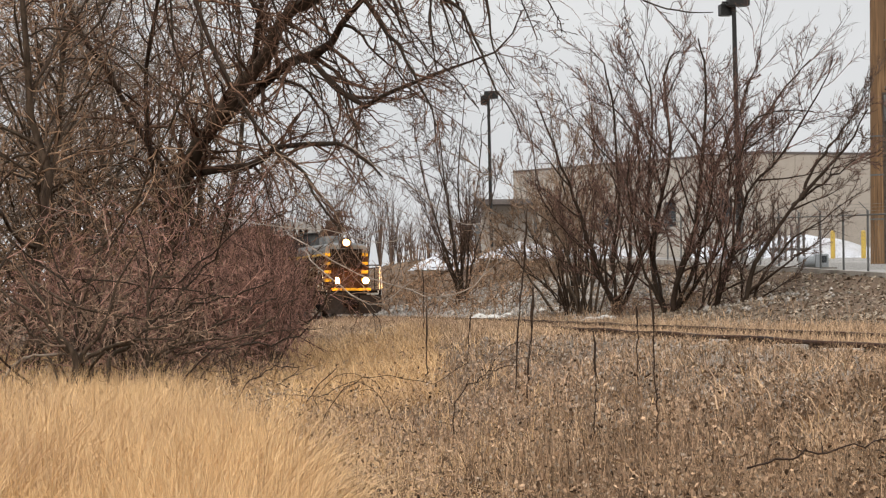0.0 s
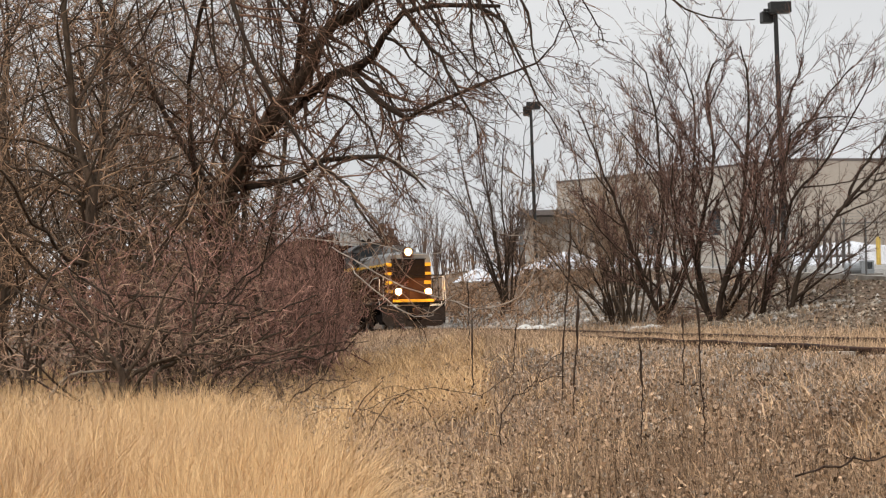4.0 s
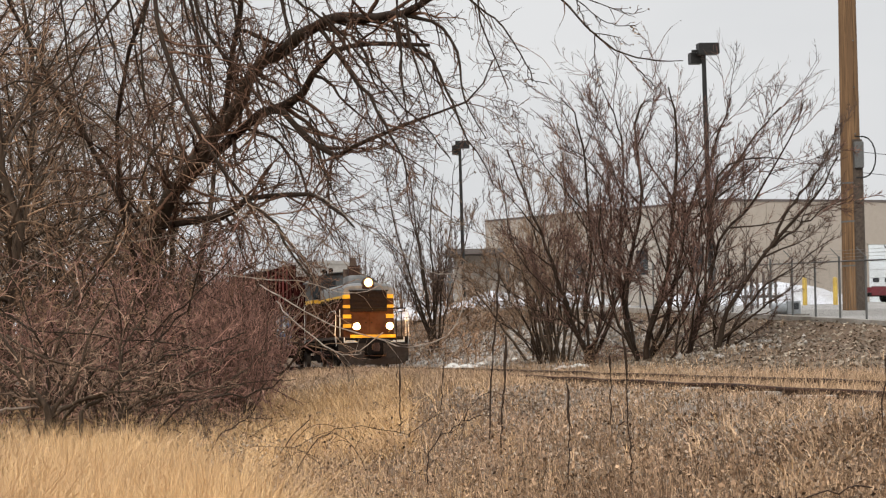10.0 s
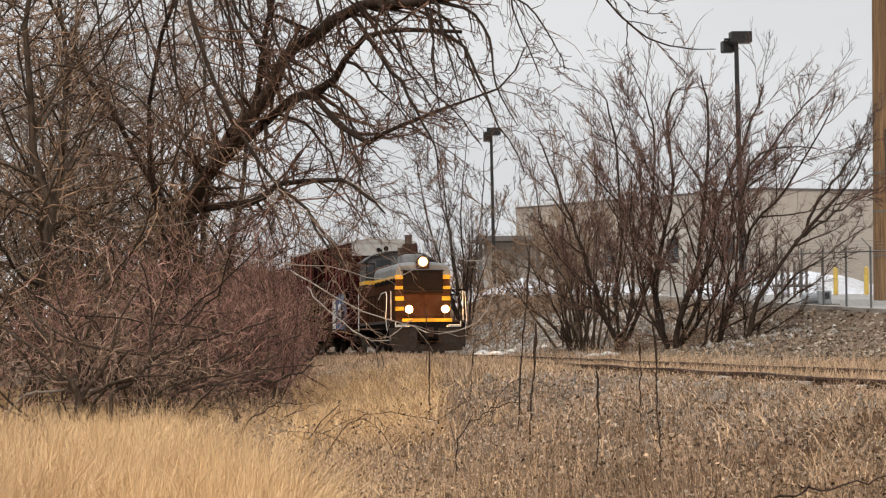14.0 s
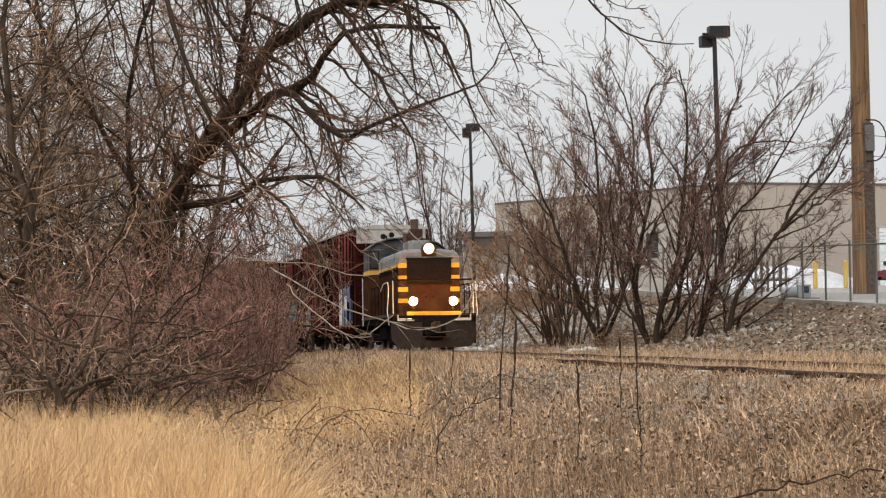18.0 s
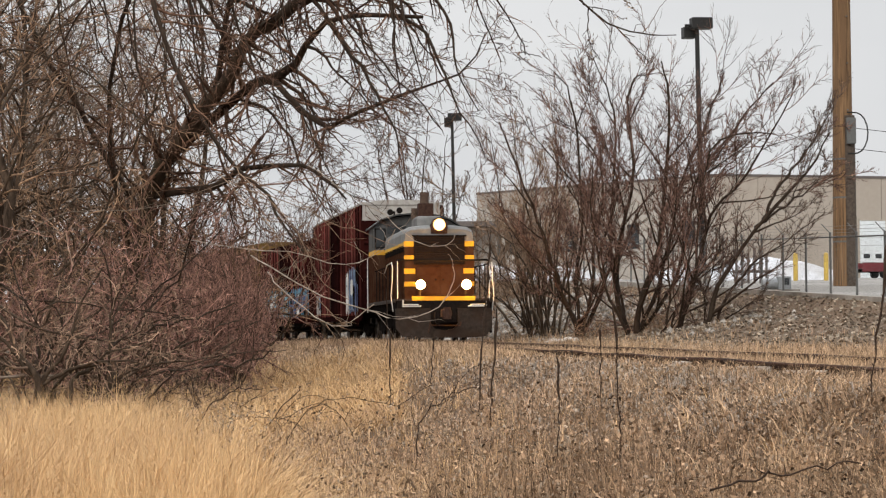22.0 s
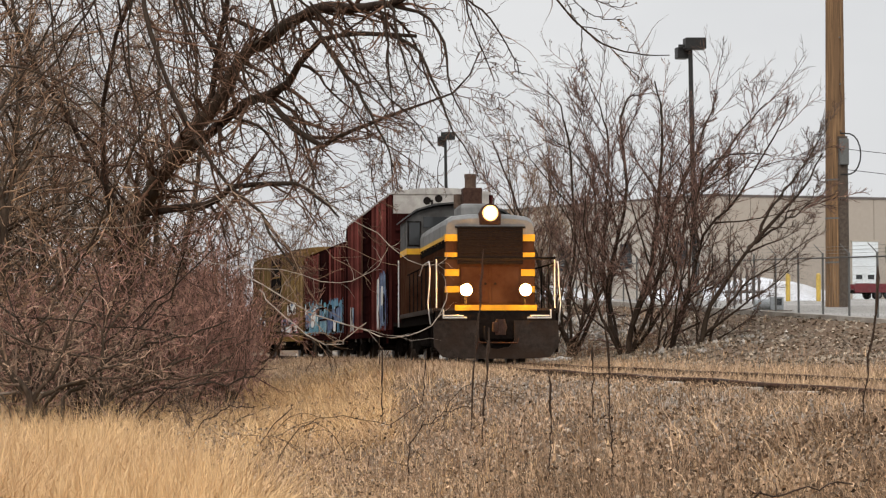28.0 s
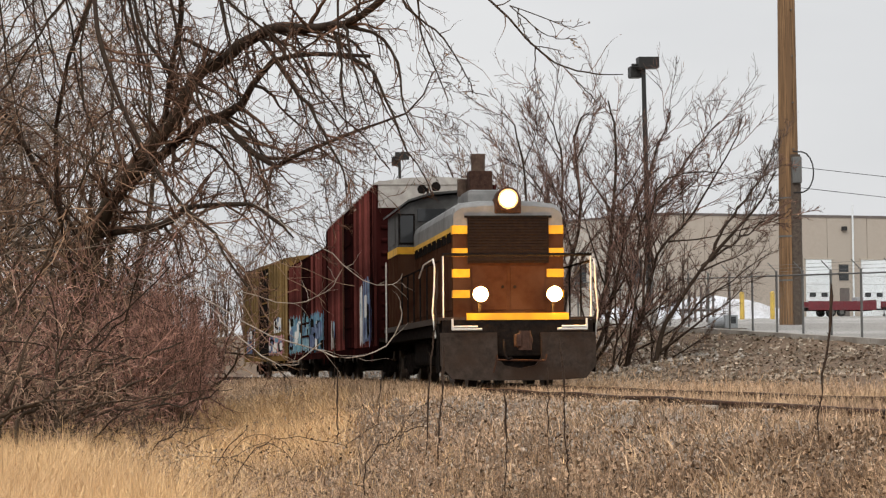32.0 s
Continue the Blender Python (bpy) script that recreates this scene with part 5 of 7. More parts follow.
tan.matrix_basis = Matrix.Translation(place_on(4.7, 84.0))
for x, y, a, k in ((4.6, 88, 330, 1.0), (4.4, 93, 60, 1.05)):
    copy_thing(tan, Matrix.Translation(place_on(x, y)) @ pose(0, 0, 0, 0, 0, a) @ Matrix.Diagonal((k, k, k, 1)))
clump("multi_stem_tree", "slim leafless tree of several upright dark stems", 81, 124.0, [
    (0.085, [(0.35, 1.26), (-0.61, 4.59), (-1.45, 7.48), (-1.95, 10.67)]),
    (0.095, [(0.49, 1.26), (0.05, 4.01), (-0.22, 6.61), (-0.79, 11.24)]),
    (0.085, [(0.58, 1.26), (0.52, 4.58), (0.42, 7.47), (0.77, 11.22)]),
    (0.08, [(0.78, 1.26), (0.97, 4.00), (1.43, 6.88), (1.75, 10.35)]),
    (0.065, [(0.23, 1.26), (-0.39, 3.43), (-1.35, 5.46), (-2.43, 8.07)]),
    (0.06, [(0.87, 1.26), (1.23, 3.13), (1.94, 5.43), (2.71, 8.03)]),
    (0.08, [(0.41, 1.26), (0.08, 4.58), (-0.61, 8.05), (-0.96, 11.82)])], M_TWIG, "trees beyond the track", kids=(8, 6, 3), least=0.0105, first=0.22, forks=3)
scrub = shrub("scrub_bush", "low tangled grey scrub bush on the bank", "bush", 83, 12, 2.2, 2.4, 0.03, 0.3, (7, 5), 0.28, 0.0, M_TWIG_WOOD, M_TWIG_WOOD, 0.011, group="scrub on the far bank", base=0.8, first=0.5, u0=0.1, ang=50)
scrub.matrix_basis = Matrix.Translation(place_on(2.4, 106))
for x, y, a, k in ((1.0, 112, 120, 0.9), (4.6, 120, 200, 0.9), (5.6, 76.5, 70, 0.4), (7.4, 75, 190, 0.4), (-0.9, 118, 290, 1.0), (2.2, 131, 20, 1.4), (-2.5, 128, 80, 1.2), (-1.5, 142, 160, 1.5), (1.6, 147, 230, 1.6), (-5.2, 140, 15, 1.4)):
    copy_thing(scrub, Matrix.Translation(place_on(x, y)) @ pose(0, 0, 0, 0, 0, a) @ Matrix.Diagonal((k, k, k, 1)))


# ---- grass and weeds ----
def blades(P, h, w, lean, az, seg=3, curl=1.6):
    n = len(P)
    u = np.linspace(0, 1, seg + 1)
    dirn = np.stack([np.cos(az), np.sin(az)], -1)
    face = az + np.pi / 2 + np.random.RandomState(n % 9973).uniform(-1.2, 1.2, n)
    wid = np.stack([np.cos(face), np.sin(face), np.zeros(n)], -1)
    c = np.zeros((n, seg + 1, 3))
    c[:, :, :2] = P[:, None, :2] + dirn[:, None] * (lean * h)[:, None, None] * (u ** curl)[None, :, None]
    c[:, :, 2] = P[:, None, 2] + h[:, None] * (u - 0.35 * np.clip(lean, 0, 1.2)[:, None] * u ** 2.2)
    half = (w[:, None] * (1 - u[None, :seg] * 0.75) / 2)[..., None] * wid[:, None]
    V = np.concatenate([np.stack([c[:, :seg] - half, c[:, :seg] + half], 2).reshape(n, 2 * seg, 3), c[:, seg:]], 1)
    k = 2 * seg + 1
    o = (np.arange(n) * k)[:, None]
    tri = []
    for s in range(seg - 1):
        tri += [o + np.array([2 * s, 2 * s + 1, 2 * s + 3]), o + np.array([2 * s, 2 * s + 3, 2 * s + 2])]
    tri.append(o + np.array([2 * seg - 2, 2 * seg - 1, 2 * seg]))
    return V.reshape(-1, 3), np.concatenate(tri)


def scatter(n, y0, y1, a0, a1, rs):
    y = 1 / rs.uniform(1 / y1, 1 / y0, n)
    return y * rs.uniform(a0, a1, n), y


def stand(x, y, lift=0.0):
    return np.stack([x, y, land_z(x, y) + lift], -1)


def grass(name, label, x, y, h, w, lean, material, rs, seg=2, category="grass", comb=0.0):
    """comb: how far neighbouring blades lie the same way."""
    az = rs.uniform(-np.pi, np.pi, len(x)) * (1 - comb) + 5.0 * comb * ripples(x, y, 1.4, 41)
    V, F = blades(stand(x, y, -0.02), h, w, lean, az, seg)
    return tagged(soup(name, V, [F], material), label, category, kind="stuff")


rs = np.random.RandomState(101)
x, y = scatter(90000, 9.5, 38, -0.23, -0.02, rs)
keep = (ripples(x, y, 0.9, 22) + 0.6 * ripples(x, y, 0.35, 23) + rs.normal(0, 0.5, len(x)) > -0.7) & (x / y < -0.092 - 0.0030 * (y - 24) + 0.014 * ripples(x, y, 1.3, 8) + rs.normal(0, 0.006, len(x))) & (y < 34.5 + 2.0 * ripples(x, y, 1.1, 9) + 1.0 * rs.normal(size=len(x)))
x, y = x[keep], y[keep]
h = (0.76 + 0.26 * ripples(x, y, 3.4, 10) + 0.16 * ripples(x, y, 1.0, 15)) * rs.uniform(0.6, 1.3, len(x))
grass("tall_blond_grass", "tall dense blond dry grass swaying in front", x, y, h, rs.uniform(0.006, 0.011, len(x)), rs.uniform(0.1, 1.3, len(x)) * (1.0 + 0.6 * ripples(x, y, 1.7, 11)), M_STRAW, rs, 3, comb=0.2)

y = 1 / rs.uniform(1 / 36, 1 / 9.5, 620)
x = y * rs.uniform(-0.15, -0.03, len(y))
x, y = np.repeat(x, 18), np.repeat(y, 18)
x, y = x + rs.normal(0, 0.10, len(x)), y + rs.normal(0, 0.10, len(y))
grass("tussock_grass", "clumped pale grass tussocks with bent blades", x, y, rs.uniform(0.3, 0.8, len(x)) * (1 - 0.5 * smooth(-0.10, -0.035, x / y)), rs.uniform(0.006, 0.013, len(x)) * (0.6 + y / 40), rs.uniform(0.3, 1.6, len(x)), M_STRAW, rs, 3)
x, y = scatter(106400, 9, 100, -0.2, 0.24, rs)
d = x - track_x(y)
tuft = ripples(x, y, 3.6, 12) + 0.8 * ripples(x, y, 1.0, 13)
keep = (d < -1.0) & (x > 0.2 - 0.135 * y) & (tuft + rs.normal(0, 0.3, len(x)) > -0.1 + 0.2 * smooth(-0.02, 0.12, x / y))
x, y = x[keep], y[keep]
h = rs.uniform(0.16, 0.44, len(x)) * (1 + 0.4 * ripples(x, y, 2.0, 14)) * (1 - 0.6 * smooth(-4.0, -1.2, x - track_x(y)))
grass("dry_meadow_grass", "patchy tan dry grass on the uneven verge", x, y, h, rs.uniform(0.008, 0.017, len(x)) * (0.75 + y / 80), rs.uniform(0.15, 1.5, len(x)), M_DRY, rs)

y = 1 / rs.uniform(1 / 60, 1 / 9, 3200)
x = y * rs.uniform(-0.16, 0.17, len(y))
d = x - track_x(y)
keep = (d < -2.2) & (x > -0.4 - 0.135 * y) & (rs.rand(len(x)) > 0.93 * smooth(-0.04, 0.06, x / y))
x, y = x[keep], y[keep]
yg = 1 / rs.uniform(1 / 72, 1 / 34, 2000)
xg = yg * rs.uniform(-0.066, -0.005, len(yg))
x, y = np.concatenate([x, xg]), np.concatenate([y, yg])
keep = x - track_x(y) < -2.2
x, y = np.repeat(x[keep], 9), np.repeat(y[keep], 9)
x, y = x + rs.normal(0, 0.05, len(x)), y + rs.normal(0, 0.05, len(y))
h = rs.uniform(0.16, 0.44, len(x)) * (1 + 0.35 * smooth(34, 44, y)) * (1 - 0.45 * smooth(-4.5, -1.7, x - track_x(y)))
grass("grass_tufts", "bright straw tufts in the verge", x, y, h, rs.uniform(0.008, 0.016, len(x)) * (0.75 + y / 80), rs.uniform(0.2, 1.5, len(x)), M_STRAW, rs)

y = 1 / rs.uniform(1 / 100, 1 / 18, 34000)
d = -1.05 - np.abs(rs.normal(0, 0.9, len(y)))
x = track_x(y) + d
keep = (ripples(x, y, 1.4, 24) + rs.normal(0, 0.4, len(x)) > 0.3 - 0.55 * smooth(36, 52, y)) & (rs.rand(len(x)) < 0.45 + 0.55 * smooth(36, 52, y))
x, y, d = x[keep], y[keep], d[keep]
grass("shoulder_grass", "ragged dry grass on the shoulder of the track", x, y, rs.uniform(0.10, 0.34, len(x)) * np.where(d < -1.6, 1.3, 1.0) * (0.45 + 0.55 * smooth(34, 54, y)), rs.uniform(0.012, 0.024, len(x)) * (0.4 + 0.6 * smooth(20, 50, y)), rs.uniform(0.1, 1.0, len(x)), M_DRY, rs)
y = 1 / rs.uniform(1 / 70, 1 / 17, 4200)
x = track_x(y) - 0.86 - np.abs(rs.normal(0, 0.10, len(y)))
keep = ripples(x, y, 3.0, 31) + ripples(x, y, 7.0, 32) + rs.normal(0, 0.3, len(x)) > 0.25
x, y = x[keep], y[keep]
grass("rail_grass", "dry tufts growing against the rail", x, y, rs.uniform(0.06, 0.22, len(x)), rs.uniform(0.006, 0.012, len(x)) * (0.6 + y / 60), rs.uniform(0.1, 0.9, len(x)), M_DRY, rs)
x, y = rs.uniform(-2, 12, 16000), rs.uniform(74, 140, 16000)
d = x - track_x(y)
keep = (d > 2.2) & (x < fence_x(y) - 0.8) & (ripples(x, y, 0.9, 33) + rs.normal(0, 0.4, len(x)) > 0.35)
x, y = x[keep], y[keep]
grass("bank_grass", "withered grass and weeds on the far bank", x, y, rs.uniform(0.15, 0.6, len(x)), rs.uniform(0.015, 0.03, len(x)), rs.uniform(0.1, 0.9, len(x)), M_WEED, rs)
x, y = scatter(38080, 15, 118, -0.06, 0.24, rs)
d = np.where(rs.rand(len(x)) < 0.25, rs.uniform(2.5, 8.0, len(x)), np.where(rs.rand(len(x)) < 0.45, rs.uniform(-0.62, 0.66, len(x)), rs.uniform(-1.9, 3.6, len(x))))
x = track_x(y) + d
keep = (x < fence_x(y) - 0.7) & (np.abs(np.abs(d) - 0.75) > 0.09) & ((ripples(x, y, 2.0, 16) + rs.normal(0, 0.4, len(x)) > -0.15) | (d > 1.3) | (np.abs(d) < 0.66)) & ((d > -0.66) | (y > 66) | (rs.rand(len(x)) < 0.35))
x, y, d = x[keep], y[keep], d[keep]
h = rs.uniform(0.10, 0.30, len(x)) * np.where(d > 1.0, 1.15, np.where(np.abs(d) < 0.7, 0.9, 1.0)) * np.where(d < -0.7, 0.45, 1.0)
yv = rs.uniform(46, 112, 22000)
dv = -rs.uniform(1.5, 8.0, len(yv))
keep = ripples(track_x(yv) + dv, yv, 1.3, 57) + rs.normal(0, 0.5, len(yv)) > -0.35
yv, dv = yv[keep], dv[keep]
grass("slope_grass", "dull tan dry grass on the slope below the track", track_x(yv) + dv, yv, rs.uniform(0.14, 0.42, len(yv)), rs.uniform(0.012, 0.024, len(yv)), rs.uniform(0.2, 1.3, len(yv)), M_DRY, rs)
yf = 1 / rs.uniform(1 / 84, 1 / 26, 15000)
df = rs.uniform(1.4, 4.6, len(yf))
keep = (ripples(track_x(yf) + df, yf, 1.2, 51) + rs.normal(0, 0.5, len(yf)) > -0.5 + 0.28 * (df - 1.4))
yf, df = yf[keep], df[keep]
grass("bank_foot_grass", "tan dry grass along the foot of the far bank", track_x(yf) + df, yf, rs.uniform(0.10, 0.32, len(yf)), rs.uniform(0.006, 0.012, len(yf)) * (0.7 + yf / 60), rs.uniform(0.1, 1.0, len(yf)), M_DRY, rs)
grass("track_grass", "short tan dry grass between and beside the rails", x, y, h, rs.uniform(0.006, 0.012, len(x)) * (0.7 + y / 60), rs.uniform(0.1, 0.7, len(x)), M_DRY, rs)

x, y = rs.uniform(-11, -1.6, 30000), rs.uniform(35, 62, 30000)
keep = (ripples(x, y, 1.7, 21) + rs.normal(0, 0.4, len(x)) > 0.1) & (x < track_x(y) - 2.6)
x, y = x[keep], y[keep]
grass("bush_grass", "pale dry grass standing among the bush stems", x, y, rs.uniform(0.2, 0.78, len(x)), rs.uniform(0.012, 0.026, len(x)), rs.uniform(0.2, 1.2, len(x)), M_STRAW, rs)
x, y = rs.uniform(-12, -1.4, 38000), rs.uniform(36, 78, 38000)
keep = x < track_x(y) - 3.0
x, y = x[keep], y[keep]
V, F = flakes(stand(x, y, 0.03) + np.array([0, 0, 0.25]) * (rs.rand(len(x), 1) ** 3), rs.uniform(0.016, 0.042, len(x)), rs, 0.5)
tagged(soup("bush_litter", V, [F], M_LITTER), "pale grey-brown dead leaves under the bushes", "leaf litter", kind="stuff")
x, y = scatter(58240, 9, 48, -0.06, 0.24, rs)
d = x - track_x(y)
keep = (d < -1.2) & (ripples(x, y, 1.6, 18) + 0.6 * ripples(x, y, 0.6, 28) + rs.normal(0, 0.2, len(x)) > -0.2 + 0.3 * smooth(0.06, -0.06, x / y))
x, y = x[keep], y[keep]
h = rs.uniform(0.2, 0.6, len(x)) * (1 - 0.6 * smooth(-4.5, -1.9, x - track_x(y)))
grass("withered_weeds", "brown withered weed stems", x, y, h, rs.uniform(0.004, 0.010, len(x)) * (0.8 + y / 70), rs.uniform(0.05, 0.6, len(x)), M_WEED, rs, category="weeds")

x, y = scatter(95200, 9, 52, -0.09, 0.24, rs)
d = x - track_x(y)
keep = (d < -1.2) & (ripples(x, y, 1.8, 19) + 0.6 * ripples(x, y, 0.7, 29) + rs.normal(0, 0.2, len(x)) > -0.15 + 0.3 * smooth(0.05, -0.09, x / y))
x, y = x[keep], y[keep]
V, F = flakes(stand(x, y) + np.array([0, 0, 1.0]) * (rs.rand(len(x), 1) ** 1.6) * 0.45 * (1 - 0.7 * smooth(-4.5, -1.9, x - track_x(y)))[:, None], rs.uniform(0.008, 0.025, len(x)) * (0.7 + y / 55), rs, 0.9)
tagged(soup("withered_leaves", V, [F], M_WEED), "small curled brown leaves on the withered weeds", "leaves", kind="stuff")

x, y = scatter(29120, 9, 50, -0.12, 0.24, rs)
keep = (x - track_x(y) < -1.2) & (x > 0.6 - 0.135 * y)
x, y = x[keep], y[keep]
V, F = flakes(stand(x, y) + np.array([0, 0, 1.0]) * (rs.rand(len(x), 1) ** 1.3) * 0.3 * (1 - 0.7 * smooth(-4.5, -1.9, x - track_x(y)))[:, None], rs.uniform(0.007, 0.023, len(x)) * (0.7 + y / 55), rs, 0.8)
tagged(soup("pale_leaves", V, [F], M_LITTER), "pale curled leaves caught in the weeds", "leaves", kind="stuff")
x, y = scatter(50400, 10, 100, -0.2, 0.24, rs)
d = x - track_x(y)
keep = ((d > 2.4) & (x < fence_x(y) - 0.6)) | ((d < -1.0) & (rs.rand(len(x)) < 0.5))
x, y = x[keep], y[keep]
V, F = flakes(stand(x, y, 0.02), rs.uniform(0.014, 0.04, len(x)) * (0.5 + y / 45), rs, 0.3)
tagged(soup("leaf_litter", V, [F], M_LITTER), "pale dead leaves lying on the bank", "leaf litter", kind="stuff")
x = rs.uniform(-1, 14, 40000)
y = rs.uniform(48, 135, 40000)
keep = (x - track_x(y) > 2.6) & (x < fence_x(y) - 0.6)
x, y = x[keep], y[keep]
V, F = flakes(stand(x, y, 0.03), rs.uniform(0.03, 0.08, len(x)), rs, 0.35)
tagged(soup("bank_litter", V, [F], M_BANK), "pale leaves and rubble on the bank below the fence", "leaf litter", kind="stuff")

OCT_V = np.array([(1, 0, 0), (-1, 0, 0), (0, 1, 0), (0, -1, 0), (0, 0, 1), (0, 0, -1)], float)
OCT_F = np.array([(0, 2, 4), (2, 1, 4), (1, 3, 4), (3, 0, 4), (2, 0, 5), (1, 2, 5), (3, 1, 5), (0, 3, 5)])


def stones(name, label, x, y, size, material, rs, lift=0.0):
    n = len(x)
    V = OCT_V[None] * (size[:, None, None] * rs.uniform(0.5, 1.2, (n, 6, 1))) + stand(x, y, lift)[:, None] + rs.normal(0, 0.2, (n, 6, 3)) * size[:, None, None]
    F = (np.arange(n)[:, None, None] * 6 + OCT_F[None]).reshape(-1, 3)
    return tagged(soup(name, V.reshape(-1, 3), [F], material), label, "stones", kind="stuff")


y = 1 / rs.uniform(1 / 60, 1 / 18, 9000)
d = -1.0 - np.abs(rs.normal(0, 1.0, len(y)))
keep = (np.abs(d) > 1.0) & (d > -3.6)
y, d = y[keep], d[keep]
yb = rs.uniform(66, 138, 15000)
db = rs.uniform(3.2, 9.5, len(yb))
keep = (track_x(yb) + db < fence_x(yb) - 0.5) & (ripples(track_x(yb) + db, yb, 0.8, 35) + rs.normal(0, 0.5, len(yb)) > 0.75 - 1.2 * smooth(78, 96, yb))
yb, db = yb[keep], db[keep]
stones("bank_rubble", "pale grey broken stone tipped down the far bank", track_x(yb) + db, yb, rs.uniform(0.03, 0.10, len(yb)) * rs.uniform(0.6, 1.4, len(yb)) * (1 + 0.5 * smooth(86, 104, yb)), M_RUBBLE, rs)
stones("ballast", "grey crushed stone ballast along the track shoulder", track_x(y) + d, y, rs.uniform(0.018, 0.045, len(y)), M_STONE, rs)


# ---- single weed stalks standing up out of the grass ----
def stalk(pts, r, seed):
    rs = np.random.RandomState(seed)
    ob = thing("weed_stalk", "tall dark dead weed stalk with a rough seed head", "weed", "dead weed stalks")
    x, y, z = pts[0]
    pts = [(x - 0.01, y, float(land_z(x, y)) - 0.05)] + list(pts)
    n = 18
    P = resample(pts, n, rs, 0.007)[None]
    u = np.linspace(0, 1, n)
    R = r * np.where(u > 0.72, 1.45, 0.8)[None] * rs.uniform(0.6, 1.5, n)[None] * np.where(u > 0.97, 0.4, 1.0)[None]
    wood("stem", [(P, R, 6)], M_STALK, ob, rs)
    Pk, Rk = grow(P, R * 0.6, 34, 0.35, 0.99, 0.035, 45, 0.9, 3, 0.25, 0.3, rs)
    tagged(wood("seed_growth", [(Pk, slim(Rk, 0.005), 3)], M_STALK, ob, rs), kind="stuff")
    return ob


near_stalks = [
    (0.017, [(0.77, 29.05, -0.48), (0.82, 29.05, 0.4), (0.87, 29.05, 0.94), (0.92, 29.05, 1.56)]),
    (0.02, [(0.85, 27.2, -0.49), (0.87, 27.2, -0.18), (0.9, 27.2, 0.14), (0.92, 27.2, 0.6)]),
    (0.01, [(1.54, 18.3, -0.49), (1.53, 18.3, -0.19), (1.52, 18.3, 0.23), (1.49, 18.3, 0.58)]),
    (0.009, [(1.1, 19, -0.64), (1.13, 19, -0.24), (1.11, 19, 0.15)]),
    (0.011, [(1.85, 24.2, -0.2), (1.85, 24.2, 0.14), (1.85, 24.2, 0.37)]),
]
far_stalks = [
    (0.015, [(-0.37, 37.3, -0.69), (-0.38, 37.3, -0.34), (-0.37, 37.3, 0.4)]),
    (0.012, [(0.26, 38.2, -0.37), (0.29, 38.2, -0.02), (0.31, 38.2, 0.32)]),
    (0.016, [(-0.66, 59.1, -0.06), (-0.66, 59.1, 0.49), (-0.67, 59.1, 1.38)]),
    (0.012, [(3.14, 16.75, -0.2), (3.2, 16.75, 0.35), (3.24, 16.75, 0.58), (3.26, 16.75, 0.93)]),
]
for i, (r, pts) in enumerate(near_stalks + far_stalks):
    stalk(pts, r * 0.58, 200 + i)


def cane(name, label, pts, r0, r1, material, seed, kids=8, category="branch", group=""):
    rs = np.random.RandomState(seed)
    ob = thing(name, label, category, group)
    if name == "bent_cane":
        a, b = np.array(pts[0]), np.array(pts[1])
        pts = [tuple(a + 0.3 * (a - b) + np.array([-0.1, 1.2, 0.1]))] + list(pts)
    P, R = limb(pts, r0 * 0.7, r1 * 0.7, 16, rs, 0.014)
    wood("cane", [(P, R, 6)], material, ob, rs)
    Pk, Rk = grow(P, R, kids, 0.1, 0.95, 0.16, 55, 0.6, 5, 0.25, 0.1, rs)
    tagged(wood("side_growth", [(Pk, slim(Rk, 0.004), 3)], material, ob, rs), kind="stuff")
    return ob


cane("bent_cane", "pale bent cane hanging in a loop beside the track", [(-2.6, 43, 1.5), (-1.7, 42.4, 1.0), (-0.79, 42, 0.71), (-0.39, 42, 0.57), (0.14, 42, 0.60), (0.46, 42, 0.83), (0.69, 42, 1.23), (0.67, 42, 1.46)], 0.018, 0.011, M_CANE, 301, 6, group="pale bent canes")
cane("bent_cane", "short pale bent cane near the ground", [(-2.4, 42.6, 1.2), (-1.9, 42.3, 0.75), (-1.46, 42, 0.49), (-1.15, 42, 0.44), (-1.02, 42, 0.56), (-0.70, 42, 0.82)], 0.016, 0.010, M_CANE, 302, 4, group="pale bent canes")
cane("bent_cane", "thin pale arching cane", [(-3.6, 43, 1.9), (-2.17, 42, 1.72), (-1.19, 42, 1.53), (-0.61, 42, 1.69), (-0.33, 42, 2.09)], 0.013, 0.007, M_CANE, 303, 10, group="pale bent canes")
cane("bent_cane", "pale cane arching down in front of the wagons", [(-1.6, 42.3, 3.1), (-0.98, 42, 2.65), (-0.42, 42, 2.28), (-0.07, 42, 1.94), (0.39, 42, 1.82), (0.6, 42, 1.85), (0.71, 42, 2.01)], 0.012, 0.008, M_CANE, 341, 7, group="pale bent canes")
cane("bent_cane", "thin brown cane slanting down", [(-3.0, 42.6, 2.9), (-2.17, 42, 2.59), (-1.65, 42, 2.34), (-1.26, 42, 1.95), (-0.77, 42, 1.67), (-0.62, 42, 1.49)], 0.013, 0.006, M_TWIG_TAN, 342, 8, group="pale bent canes")
cane("bent_cane", "thin brown cane slanting down", [(-2.8, 42.6, 3.0), (-2.0, 42, 2.61), (-1.47, 42, 2.23), (-1.05, 42, 2.13), (-0.56, 42, 1.91), (-0.11, 42, 1.8)], 0.012, 0.006, M_TWIG_TAN, 343, 8, group="pale bent canes")
